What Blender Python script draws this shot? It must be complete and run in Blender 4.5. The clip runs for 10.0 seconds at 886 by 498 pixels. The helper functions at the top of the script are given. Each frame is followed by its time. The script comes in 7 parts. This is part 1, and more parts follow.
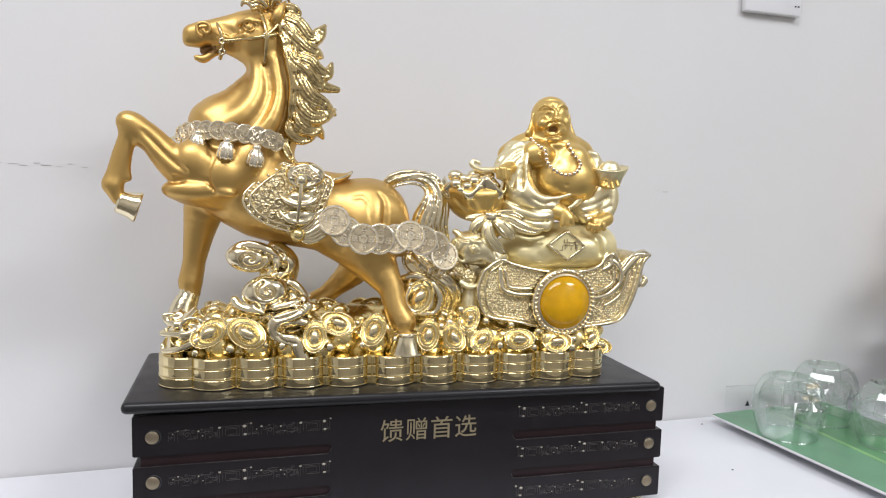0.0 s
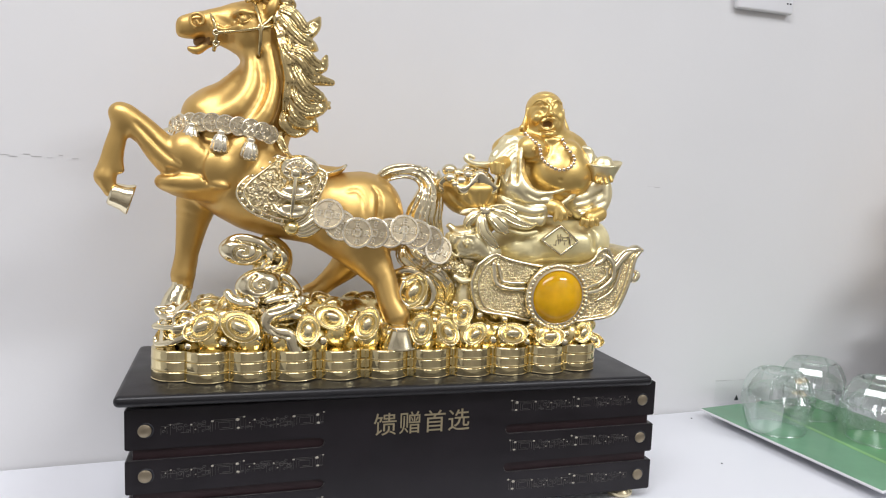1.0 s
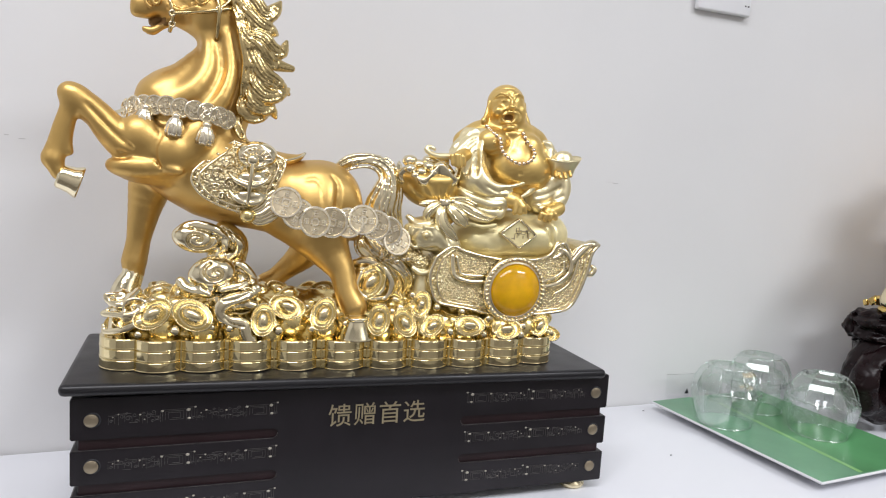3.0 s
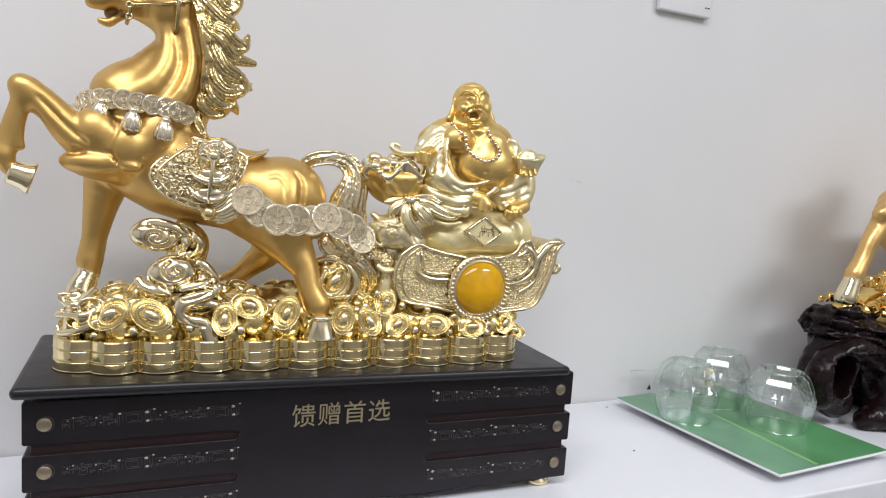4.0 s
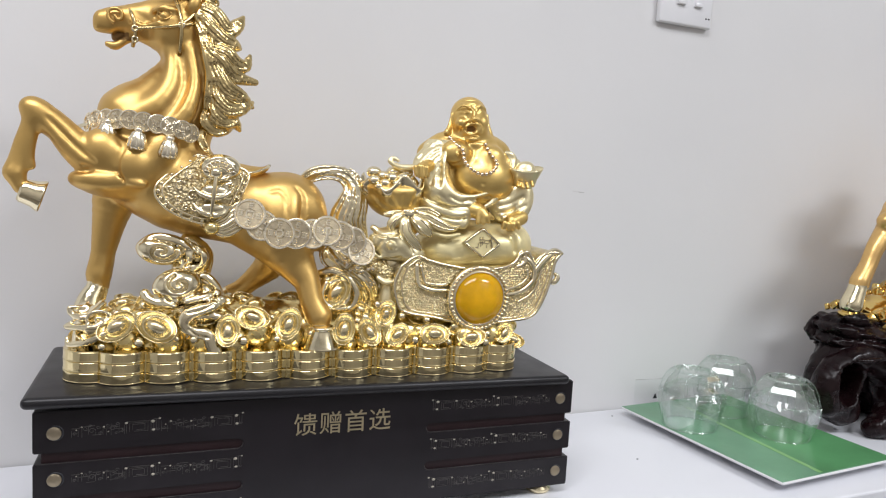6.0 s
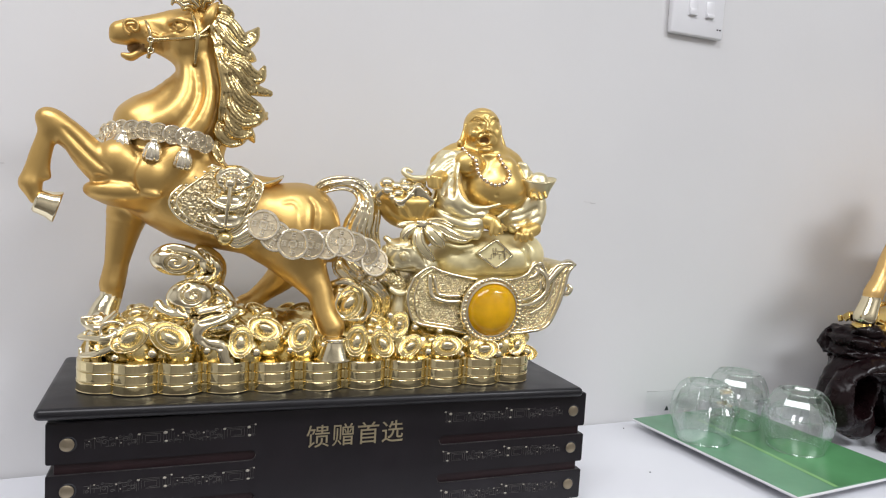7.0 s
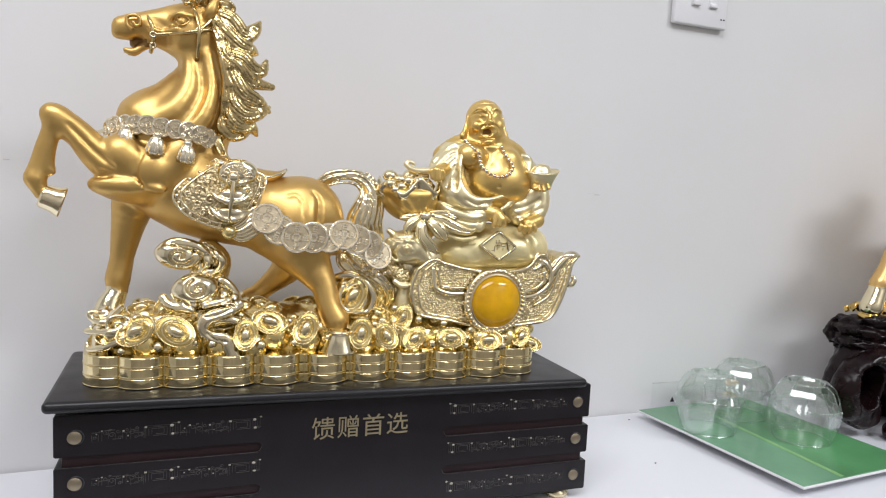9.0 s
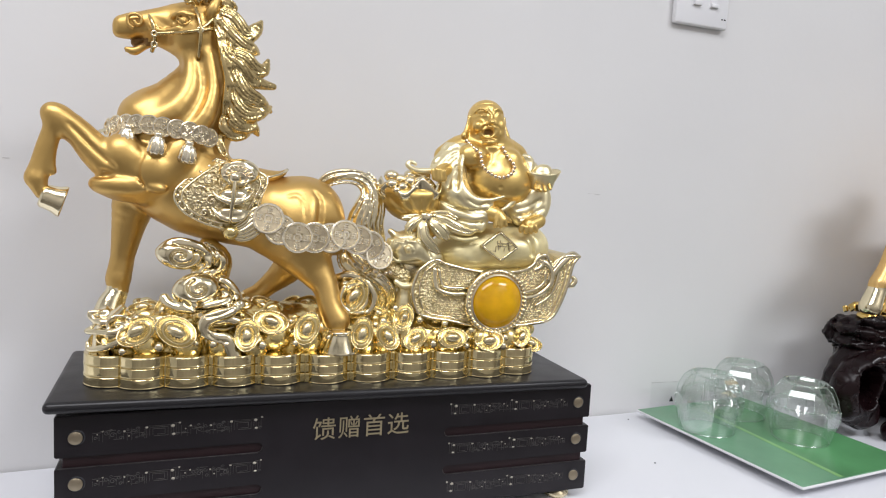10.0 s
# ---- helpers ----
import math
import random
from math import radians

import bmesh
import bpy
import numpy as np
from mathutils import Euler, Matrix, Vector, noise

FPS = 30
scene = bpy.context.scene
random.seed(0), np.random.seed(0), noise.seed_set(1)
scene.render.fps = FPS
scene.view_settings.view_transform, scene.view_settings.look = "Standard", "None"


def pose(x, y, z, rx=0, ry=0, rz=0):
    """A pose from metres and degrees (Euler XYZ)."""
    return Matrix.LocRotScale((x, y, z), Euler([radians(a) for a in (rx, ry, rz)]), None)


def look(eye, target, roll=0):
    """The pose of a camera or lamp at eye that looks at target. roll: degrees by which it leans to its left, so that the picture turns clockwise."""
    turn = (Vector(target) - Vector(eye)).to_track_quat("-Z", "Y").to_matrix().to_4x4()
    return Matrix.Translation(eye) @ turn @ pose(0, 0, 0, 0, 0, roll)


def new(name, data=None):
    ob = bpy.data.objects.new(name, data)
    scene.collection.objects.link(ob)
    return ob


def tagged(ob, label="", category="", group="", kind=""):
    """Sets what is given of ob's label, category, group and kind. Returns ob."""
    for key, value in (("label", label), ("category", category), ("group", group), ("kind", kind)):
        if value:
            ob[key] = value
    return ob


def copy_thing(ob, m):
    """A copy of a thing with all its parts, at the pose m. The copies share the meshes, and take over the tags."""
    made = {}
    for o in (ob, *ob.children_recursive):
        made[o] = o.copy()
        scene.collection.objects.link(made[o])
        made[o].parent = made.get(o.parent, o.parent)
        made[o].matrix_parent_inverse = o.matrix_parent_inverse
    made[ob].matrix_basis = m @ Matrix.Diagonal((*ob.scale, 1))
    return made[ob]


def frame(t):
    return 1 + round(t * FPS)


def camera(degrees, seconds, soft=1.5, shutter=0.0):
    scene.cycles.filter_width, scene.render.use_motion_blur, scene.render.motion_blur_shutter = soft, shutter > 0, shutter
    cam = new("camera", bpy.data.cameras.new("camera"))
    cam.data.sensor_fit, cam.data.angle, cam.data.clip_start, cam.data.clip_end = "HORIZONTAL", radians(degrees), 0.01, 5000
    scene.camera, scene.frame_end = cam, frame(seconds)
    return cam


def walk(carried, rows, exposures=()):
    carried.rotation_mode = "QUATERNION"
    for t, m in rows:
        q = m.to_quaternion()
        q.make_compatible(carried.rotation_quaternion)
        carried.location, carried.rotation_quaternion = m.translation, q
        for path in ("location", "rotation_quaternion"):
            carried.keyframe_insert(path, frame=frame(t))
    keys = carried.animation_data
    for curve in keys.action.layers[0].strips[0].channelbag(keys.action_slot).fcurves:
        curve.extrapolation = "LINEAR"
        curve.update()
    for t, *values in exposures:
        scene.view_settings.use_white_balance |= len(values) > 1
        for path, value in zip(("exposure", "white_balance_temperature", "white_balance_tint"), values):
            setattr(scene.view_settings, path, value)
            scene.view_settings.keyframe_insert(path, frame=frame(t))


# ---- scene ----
# ---- camera ----
cam = camera(64.9, 10.0, soft=1.15)
PATH = [
    (0, (-0.14, -0.55, 0.298), (0.387, 1.369, 0.099), 1.7),
    (0.5, (-0.141, -0.552, 0.298), (0.392, 1.366, 0.1), 1.9),
    (1, (-0.144, -0.549, 0.298), (0.413, 1.36, 0.083), 2.1),
    (1.5, (-0.146, -0.546, 0.299), (0.467, 1.344, 0.073), 2.9),
    (2, (-0.146, -0.547, 0.301), (0.489, 1.336, 0.073), 3.1),
    (2.5, (-0.143, -0.549, 0.3), (0.5, 1.331, 0.065), 3.4),
    (4, (-0.141, -0.545, 0.298), (0.617, 1.29, 0.064), 3.9),
    (4.5, (-0.138, -0.549, 0.3), (0.663, 1.269, 0.068), 4.1),
    (5, (-0.132, -0.556, 0.301), (0.65, 1.272, 0.079), 3.7),
    (6.5, (-0.13, -0.563, 0.301), (0.564, 1.302, 0.105), 3.2),
    (7, (-0.136, -0.558, 0.302), (0.561, 1.307, 0.121), 3.3),
    (7.5, (-0.134, -0.559, 0.302), (0.563, 1.307, 0.122), 3.2),
    (8, (-0.135, -0.56, 0.302), (0.566, 1.304, 0.109), 3.4),
    (8.5, (-0.136, -0.559, 0.301), (0.554, 1.308, 0.108), 3.1),
    (9, (-0.134, -0.56, 0.3), (0.547, 1.31, 0.103), 2.8),
    (9.5, (-0.135, -0.559, 0.3), (0.545, 1.311, 0.097), 2.4),
    (10, (-0.137, -0.558, 0.303), (0.551, 1.309, 0.097), 3.0),
]
walk(cam, [(t, look(eye, target, roll)) for t, eye, target, roll in PATH],
     [(0, 0.0), (2.5, 0.04), (4.5, -0.08), (7.5, -0.05), (10, -0.04)])

# ---- light ----
WALL_TURN = 2.03   # the table and its wall stand a little askew to the plinth
world = bpy.data.worlds.new("room_air")
scene.world = world
world.use_nodes = True
world.node_tree.nodes["Background"].inputs[0].default_value = (0.75, 0.8, 0.9, 1)
world.node_tree.nodes["Background"].inputs[1].default_value = 0.02


def lamp(name, eye, target, energy, size, size_y, colour):
    data = bpy.data.lights.new(name, "AREA")
    data.energy, data.shape, data.size, data.size_y, data.color = energy, "RECTANGLE", size, size_y, colour
    ob = new(name, data)
    ob.matrix_world = look(eye, target)
    return tagged(ob, kind="structure")


lamp("ceiling_lamp_light", (-0.75, -1.10, 1.93), (-0.75, -1.10, 0), 41.5, 1.8, 0.7, (0.953, 0.955, 1.0))
lamp("ceiling_lamp_light", (1.55, -1.68, 1.93), (1.55, -1.68, 0), 44.5, 1.1, 0.45, (0.920, 0.948, 1.0))


# ---- helpers of this scene ----
def part(name, bm, material, parent=None, label="", smooth_shade=True):
    """Links a bmesh as one mesh object under a thing or part."""
    me = bpy.data.meshes.new(name)
    bm.to_mesh(me)
    bm.free()
    for m in (material if isinstance(material, (list, tuple)) else [material]):
        me.materials.append(m)
    if smooth_shade:
        me.polygons.foreach_set("use_smooth", [True] * len(me.polygons))
    ob = new(name, me)
    ob.parent = parent
    if label:
        ob["label"] = label
    return ob


def piece(name, me, m, parent):
    """A further object on shared mesh data."""
    ob = new(name, me)
    ob.parent = parent
    ob.matrix_basis = m
    return ob


def thing(name, label, category, group="", kind="", at=(0, 0, 0)):
    ob = new(name)
    ob.empty_display_size = 0.02
    ob.location = at
    return tagged(ob, label, category, group, kind)


def box(bm, lo, hi, bevel=0.0, segments=2, m=None):
    """A box with rounded edges, added to bm."""
    size = [b - a for a, b in zip(lo, hi)]
    mid = [(a + b) / 2 for a, b in zip(lo, hi)]
    made = bmesh.ops.create_cube(bm, size=1.0)["verts"]
    bmesh.ops.scale(bm, vec=size, verts=made)
    bmesh.ops.translate(bm, vec=mid, verts=made)
    if m is not None:
        bmesh.ops.transform(bm, matrix=m, verts=made)
    if bevel:
        edges = list({e for v in made for e in v.link_edges})
        bmesh.ops.bevel(bm, geom=edges, offset=bevel, segments=segments, affect="EDGES", profile=0.5)
    return bm


def lathe(bm, profile, seg=32, m=None, rim=None):
    """Turns a profile of (radius, height) about z. rim(angle, r, z) may reshape it."""
    rings = []
    for r, z in profile:
        ring = []
        for i in range(seg):
            a = 2 * math.pi * i / seg
            rr = rim(a, r, z) if rim else r
            p = Vector((rr * math.cos(a), rr * math.sin(a), z))
            ring.append(bm.verts.new(m @ p if m is not None else p))
        rings.append(ring)
    for a, b in zip(rings, rings[1:]):
        for i in range(seg):
            bm.faces.new((a[i], a[(i + 1) % seg], b[(i + 1) % seg], b[i]))
    if profile[0][0] > 1e-6:
        bm.faces.new(rings[0][::-1])
    if profile[-1][0] > 1e-6:
        bm.faces.new(rings[-1])
    bmesh.ops.remove_doubles(bm, verts=[v for r in (rings[0], rings[-1]) for v in r], dist=1e-7)
    return bm


def spline(points, steps=6):
    """A smooth line through points of any number of values."""
    p = [np.array(q, float) for q in points]
    p = [2 * p[0] - p[1]] + p + [2 * p[-1] - p[-2]]
    out = []
    for a, b, c, d in zip(p, p[1:], p[2:], p[3:]):
        for i in range(steps):
            t = i / steps
            out.append(0.5 * (2 * b + (c - a) * t + (2 * a - 5 * b + 4 * c - d) * t * t + (3 * b - a - 3 * c + d) * t ** 3))
    return out + [p[-2]]


def tube(bm, points, seg=8, closed=False, flat=1.0, material=0):
    """A round bar along points (x, y, z, radius)."""
    pts = [Vector(p[:3]) for p in points]
    rad = [max(float(p[3]), 1e-5) for p in points]
    n = len(pts)
    up = Vector((0.13, 1, 0.07))
    rings = []
    for i in range(n):
        a, b = (pts[i - 1], pts[(i + 1) % n]) if closed else (pts[max(i - 1, 0)], pts[min(i + 1, n - 1)])
        way = (b - a).normalized()
        side = way.cross(up)
        side = side.normalized() if side.length > 1e-4 else Vector((1, 0, 0))
        other = side.cross(way).normalized()
        rings.append([bm.verts.new(pts[i] + rad[i] * (math.cos(t) * side + math.sin(t) * other * flat))
                      for t in (2 * math.pi * j / seg for j in range(seg))])
    made = []
    for i in range(n if closed else n - 1):
        a, b = rings[i], rings[(i + 1) % n]
        made += [bm.faces.new((a[j], b[j], b[(j + 1) % seg], a[(j + 1) % seg])) for j in range(seg)]
    if not closed:
        made += [bm.faces.new(rings[0]), bm.faces.new(rings[-1][::-1])]
    for f in made:
        f.material_index = material
    return bm


def ring_points(c, rx, rz, r, n=32, turn=0.0, m=None):
    out = []
    for i in range(n):
        a = 2 * math.pi * i / n
        p = Vector((rx * math.cos(a), 0, rz * math.sin(a)))
        p = Matrix.Rotation(turn, 3, "Y") @ p
        p = (m @ p) if m is not None else p + Vector(c)
        out.append((*p, r))
    return out


def ball(bm, c, r, sub=2, scale=(1, 1, 1), m=None):
    made = bmesh.ops.create_icosphere(bm, subdivisions=sub, radius=r)["verts"]
    bmesh.ops.scale(bm, vec=scale, verts=made)
    if m is not None:
        bmesh.ops.transform(bm, matrix=m, verts=made)
    bmesh.ops.translate(bm, vec=c, verts=made)
    return bm


class Clay:
    """A solid modelled from smoothly blended round forms, meshed at the end."""

    def __init__(self, lo, hi, h):
        self.lo, self.h = np.array(lo, float), h
        self.n = np.ceil((np.array(hi) - self.lo) / h).astype(int) + 1
        self.f = np.full(self.n, 0.05, np.float32)
        self.paints = []

    def _span(self, lo, hi):
        a = np.clip(np.floor((np.array(lo) - self.lo) / self.h).astype(int), 0, self.n - 1)
        b = np.clip(np.ceil((np.array(hi) - self.lo) / self.h).astype(int) + 1, 1, self.n)
        axes = [self.lo[i] + self.h * np.arange(a[i], b[i]) for i in range(3)]
        return tuple(slice(x, y) for x, y in zip(a, b)), np.meshgrid(*axes, indexing="ij", sparse=True)

    def _blend(self, span, d, k, cut):
        old = self.f[span]
        if cut:
            t = np.clip(0.5 + 0.5 * (-old - d) / k, 0, 1)
            self.f[span] = old * (1 - t) - d * t + k * t * (1 - t)
        else:
            t = np.clip(0.5 + 0.5 * (old - d) / k, 0, 1)
            self.f[span] = old * (1 - t) + d * t - k * t * (1 - t)

    def limb(self, points, k=0.006, flat=1.0, cut=False):
        """A bar along a smooth line through points (x, y, z, radius); flat: its thickness in y by that in x and z."""
        line = spline(points, 3) if len(points) > 2 else [np.array(p, float) for p in points]
        all_of = np.array(line)
        r = max(all_of[:, 3].max(), 0.0005) * max(flat, 1.0) + 3 * k + 2 * self.h
        span, xyz = self._span(all_of[:, :3].min(0) - r, all_of[:, :3].max(0) + r)
        d = None
        for p, q in zip(line, line[1:]):
            one = limb_gap(xyz, p, q, flat)
            d = one if d is None else np.minimum(d, one)
        self._blend(span, d.astype(np.float32), k, cut)
        return self

    def egg(self, c, r, k=0.006, turn=0.0, cut=False):
        """An ellipsoid, turned about y by degrees."""
        reach = max(r) + 3 * k + 2 * self.h
        span, (x, y, z) = self._span(np.array(c) - reach, np.array(c) + reach)
        x, y, z = x - c[0], y - c[1], z - c[2]
        ca, sa = math.cos(radians(turn)), math.sin(radians(turn))
        x, z = ca * x + sa * z, -sa * x + ca * z
        k0 = np.sqrt((x / r[0]) ** 2 + (y / r[1]) ** 2 + (z / r[2]) ** 2) + 1e-6
        k1 = np.sqrt((x / r[0] ** 2) ** 2 + (y / r[1] ** 2) ** 2 + (z / r[2] ** 2) ** 2) + 1e-6
        self._blend(span, (k0 * (k0 - 1) / k1).astype(np.float32), k, cut)
        return self

    def carve(self, amount, cell, seed):
        """Roughens the surface with ridges; cell: their size along x, y and z."""
        rng = np.random.RandomState(seed)
        counts = [int(n * self.h / c) + 3 for n, c in zip(self.n, cell)]
        grid = rng.uniform(-1, 1, counts)
        at = [np.arange(n) * self.h / c for n, c in zip(self.n, cell)]
        low = [np.floor(a).astype(int) for a in at]
        part_of = [(a - l) ** 2 * (3 - 2 * (a - l)) for a, l in zip(at, low)]
        total = 0
        for dx in (0, 1):
            for dy in (0, 1):
                for dz in (0, 1):
                    w = [p if d else 1 - p for p, d in zip(part_of, (dx, dy, dz))]
                    total = total + grid[np.ix_(low[0] + dx, low[1] + dy, low[2] + dz)] * w[0][:, None, None] * w[1][None, :, None] * w[2][None, None, :]
        self.f += (amount * (2 * np.abs(total) - 0.5)).astype(np.float32)
        return self

    def etch(self, points, depth=0.0012, width=0.0009, far=1.0):
        """A line engraved into the front (a negative depth raises it), along points (x, y, z), as far back as y = far."""
        line = np.array(spline(points, 5) if len(points) > 2 else points, float)[:, [0, 2]]
        reach = 3 * width
        span, (x, y, z) = self._span((line[:, 0].min() - reach, -9, line[:, 1].min() - reach), (line[:, 0].max() + reach, far, line[:, 1].max() + reach))
        d = None
        for p, q in zip(line, line[1:]):
            w = q - p
            t = np.clip(((x - p[0]) * w[0] + (z - p[1]) * w[1]) / max(w @ w, 1e-12), 0, 1)
            one = (x - p[0] - t * w[0]) ** 2 + (z - p[1] - t * w[1]) ** 2
            d = one if d is None else np.minimum(d, one)
        self.f[span] += (depth * np.exp(-d / width ** 2) * np.ones_like(y)).astype(np.float32)
        return self

    def paint(self, points, index, flat=1.0):
        self.paints.append((points, index, flat))
        return self

    def into(self, bm, base=0):
        """Surface nets of the solid, added to bm. base: the material of what is not painted."""
        f, n = self.f, self.n
        inside = f < 0
        c = n - 1
        some = np.zeros(c, bool)
        every = np.ones(c, bool)
        for dx in (0, 1):
            for dy in (0, 1):
                for dz in (0, 1):
                    s = inside[dx:dx + c[0], dy:dy + c[1], dz:dz + c[2]]
                    some |= s
                    every &= s
        cells = np.argwhere(some & ~every)
        number = np.full(c, -1, int)
        number[tuple(cells.T)] = np.arange(len(cells))
        total, count = np.zeros((len(cells), 3)), np.zeros(len(cells))
        corners = [(a, b, d) for a in (0, 1) for b in (0, 1) for d in (0, 1)]
        for p in corners:
            for axis in range(3):
                if p[axis]:
                    continue
                q = list(p)
                q[axis] = 1
                fa = f[tuple((cells + p).T)].astype(float)
                fb = f[tuple((cells + q).T)].astype(float)
                cross = (fa < 0) != (fb < 0)
                t = np.where(cross, fa / np.where(cross, fa - fb, 1), 0)
                at = np.array(p) + t[:, None] * (np.array(q) - np.array(p))
                total[cross] += at[cross]
                count[cross] += 1
        places = self.lo + self.h * (cells + total / count[:, None])
        verts = [bm.verts.new(p) for p in places]
        quads = []
        for axis in range(3):
            u, v = (axis + 1) % 3, (axis + 2) % 3
            a = np.take(inside, range(0, n[axis] - 1), axis)
            b = np.take(inside, range(1, n[axis]), axis)
            at = np.argwhere(a != b)
            at = at[(at[:, u] > 0) & (at[:, v] > 0) & (at[:, u] < n[u] - 1) & (at[:, v] < n[v] - 1)]
            du, dv = np.eye(3, dtype=int)[u], np.eye(3, dtype=int)[v]
            four = [number[tuple((at - s).T)] for s in (0 * du, du, du + dv, dv)]
            out = a[tuple(at.T)]
            quads.append(np.where(out[:, None], np.stack(four, 1), np.stack(four[::-1], 1)))
        quads = np.concatenate(quads)
        middles = places[quads].mean(1).T
        index = np.full(len(quads), base, int)
        for points, number_of, flat in self.paints:
            for p, q in zip(points, points[1:]):
                index[limb_gap(middles, np.array(p, float), np.array(q, float), flat) < 0] = number_of
        for four, i in zip(quads.tolist(), index.tolist()):
            bm.faces.new([verts[j] for j in four]).material_index = i
        return bm


def limb_gap(xyz, p, q, flat=1.0):
    x, y, z = (xyz[i] - p[i] for i in range(3))
    w = q[:3] - p[:3]
    t = np.clip((x * w[0] + y * w[1] + z * w[2]) / max(w @ w, 1e-12), 0, 1)
    x, y, z = x - t * w[0], (y - t * w[1]) / flat, z - t * w[2]
    return np.sqrt(x * x + y * y + z * z) - (p[3] + t * (q[3] - p[3]))


# ---- materials ----
def shader(name, colour, rough=0.5, metal=0.0, coat=0.0, grain=0.0, grain_size=200.0, mottle=0.0, mottle_size=12.0,
           rough_spread=0.0, specular=0.5, transmission=0.0, ior=1.5, pebble=0.0, pebble_size=300.0):
    """A surface with variation at two scales: mottle in its colour, grain in its relief."""
    m = bpy.data.materials.new(name)
    m.use_nodes = True
    nodes, links = m.node_tree.nodes, m.node_tree.links
    b = nodes["Principled BSDF"]
    b.inputs["Base Color"].default_value = (*colour, 1)
    b.inputs["Roughness"].default_value = rough
    b.inputs["Metallic"].default_value = metal
    b.inputs["Specular IOR Level"].default_value = specular
    b.inputs["Coat Weight"].default_value = coat
    b.inputs["Coat Roughness"].default_value = 0.08
    b.inputs["Transmission Weight"].default_value = transmission
    b.inputs["IOR"].default_value = ior
    place = nodes.new("ShaderNodeTexCoord")
    if mottle:
        n = nodes.new("ShaderNodeTexNoise")
        n.inputs["Scale"].default_value, n.inputs["Detail"].default_value = mottle_size, 5
        links.new(place.outputs["Object"], n.inputs["Vector"])
        ramp = nodes.new("ShaderNodeMapRange")
        ramp.inputs["From Min"].default_value, ramp.inputs["From Max"].default_value = 0.3, 0.7
        ramp.inputs["To Min"].default_value, ramp.inputs["To Max"].default_value = 1 - mottle, 1 + mottle * 0.4
        links.new(n.outputs["Fac"], ramp.inputs["Value"])
        mix = nodes.new("ShaderNodeVectorMath")
        mix.operation = "SCALE"
        mix.inputs[0].default_value = colour
        links.new(ramp.outputs["Result"], mix.inputs["Scale"])
        links.new(mix.outputs["Vector"], b.inputs["Base Color"])
    if rough_spread:
        n = nodes.new("ShaderNodeTexNoise")
        n.inputs["Scale"].default_value, n.inputs["Detail"].default_value = mottle_size * 3, 4
        links.new(place.outputs["Object"], n.inputs["Vector"])
        ramp = nodes.new("ShaderNodeMapRange")
        ramp.inputs["From Min"].default_value, ramp.inputs["From Max"].default_value = 0.3, 0.7
        ramp.inputs["To Min"].default_value = max(rough - rough_spread, 0.02)
        ramp.inputs["To Max"].default_value = rough + rough_spread
        links.new(n.outputs["Fac"], ramp.inputs["Value"])
        links.new(ramp.outputs["Result"], b.inputs["Roughness"])
    relief = None
    if grain:
        n = nodes.new("ShaderNodeTexNoise")
        n.inputs["Scale"].default_value, n.inputs["Detail"].default_value = grain_size, 3
        links.new(place.outputs["Object"], n.inputs["Vector"])
        relief = nodes.new("ShaderNodeBump")
        relief.inputs["Strength"].default_value, relief.inputs["Distance"].default_value = grain, 0.001
        links.new(n.outputs["Fac"], relief.inputs["Height"])
    if pebble:
        n = nodes.new("ShaderNodeTexVoronoi")
        n.feature = "SMOOTH_F1"
        n.inputs["Scale"].default_value, n.inputs["Smoothness"].default_value = pebble_size, 0.4
        links.new(place.outputs["Object"], n.inputs["Vector"])
        bump = nodes.new("ShaderNodeBump")
        bump.invert = True
        bump.inputs["Strength"].default_value, bump.inputs["Distance"].default_value = pebble, 0.002
        links.new(n.outputs["Distance"], bump.inputs["Height"])
        if relief:
            links.new(relief.outputs["Normal"], bump.inputs["Normal"])
        relief = bump
    if relief:
        links.new(relief.outputs["Normal"], b.inputs["Normal"])
    return m


SATIN = shader("satin_gold", (0.70, 0.458, 0.155), 0.415, 0.95, coat=0.05, grain=0.08, grain_size=900, mottle=0.08, mottle_size=25, rough_spread=0.05)
SHINY = shader("polished_pale_gold", (0.89, 0.785, 0.535), 0.15, 1.0, grain=0.10, grain_size=110, mottle=0.12, mottle_size=40, rough_spread=0.05)
ROLL = shader("polished_coin_gold", (0.90, 0.755, 0.425), 0.09, 1.0, grain=0.22, grain_size=85, mottle=0.14, mottle_size=30, rough_spread=0.05)
ROBE = shader("soft_champagne_gold", (0.90, 0.79, 0.49), 0.35, 0.88, grain=0.08, grain_size=200, mottle=0.12, mottle_size=50, rough_spread=0.06)
DEEP = shader("polished_yellow_gold", (0.86, 0.695, 0.32), 0.25, 1.0, grain=0.2, grain_size=160, mottle=0.2, mottle_size=45, rough_spread=0.06)
ANTIQUE = shader("antiqued_coin_metal", (0.74, 0.63, 0.44), 0.35, 1.0, grain=0.35, grain_size=600, mottle=0.3, mottle_size=150)
SILVER = shader("pale_coin_metal", (0.98, 0.89, 0.69), 0.25, 0.97, grain=0.12, grain_size=500, mottle=0.15, mottle_size=80, rough_spread=0.08)
PEBBLE = shader("pebbled_pale_gold", (0.84, 0.71, 0.41), 0.30, 1.0, mottle=0.15, mottle_size=60, pebble=1.0, pebble_size=460)
FIGURED = shader("figured_pale_gold", (0.68, 0.565, 0.34), 0.36, 1.0, mottle=0.2, mottle_size=60, pebble=0.9, pebble_size=430, grain=0.06, grain_size=300)
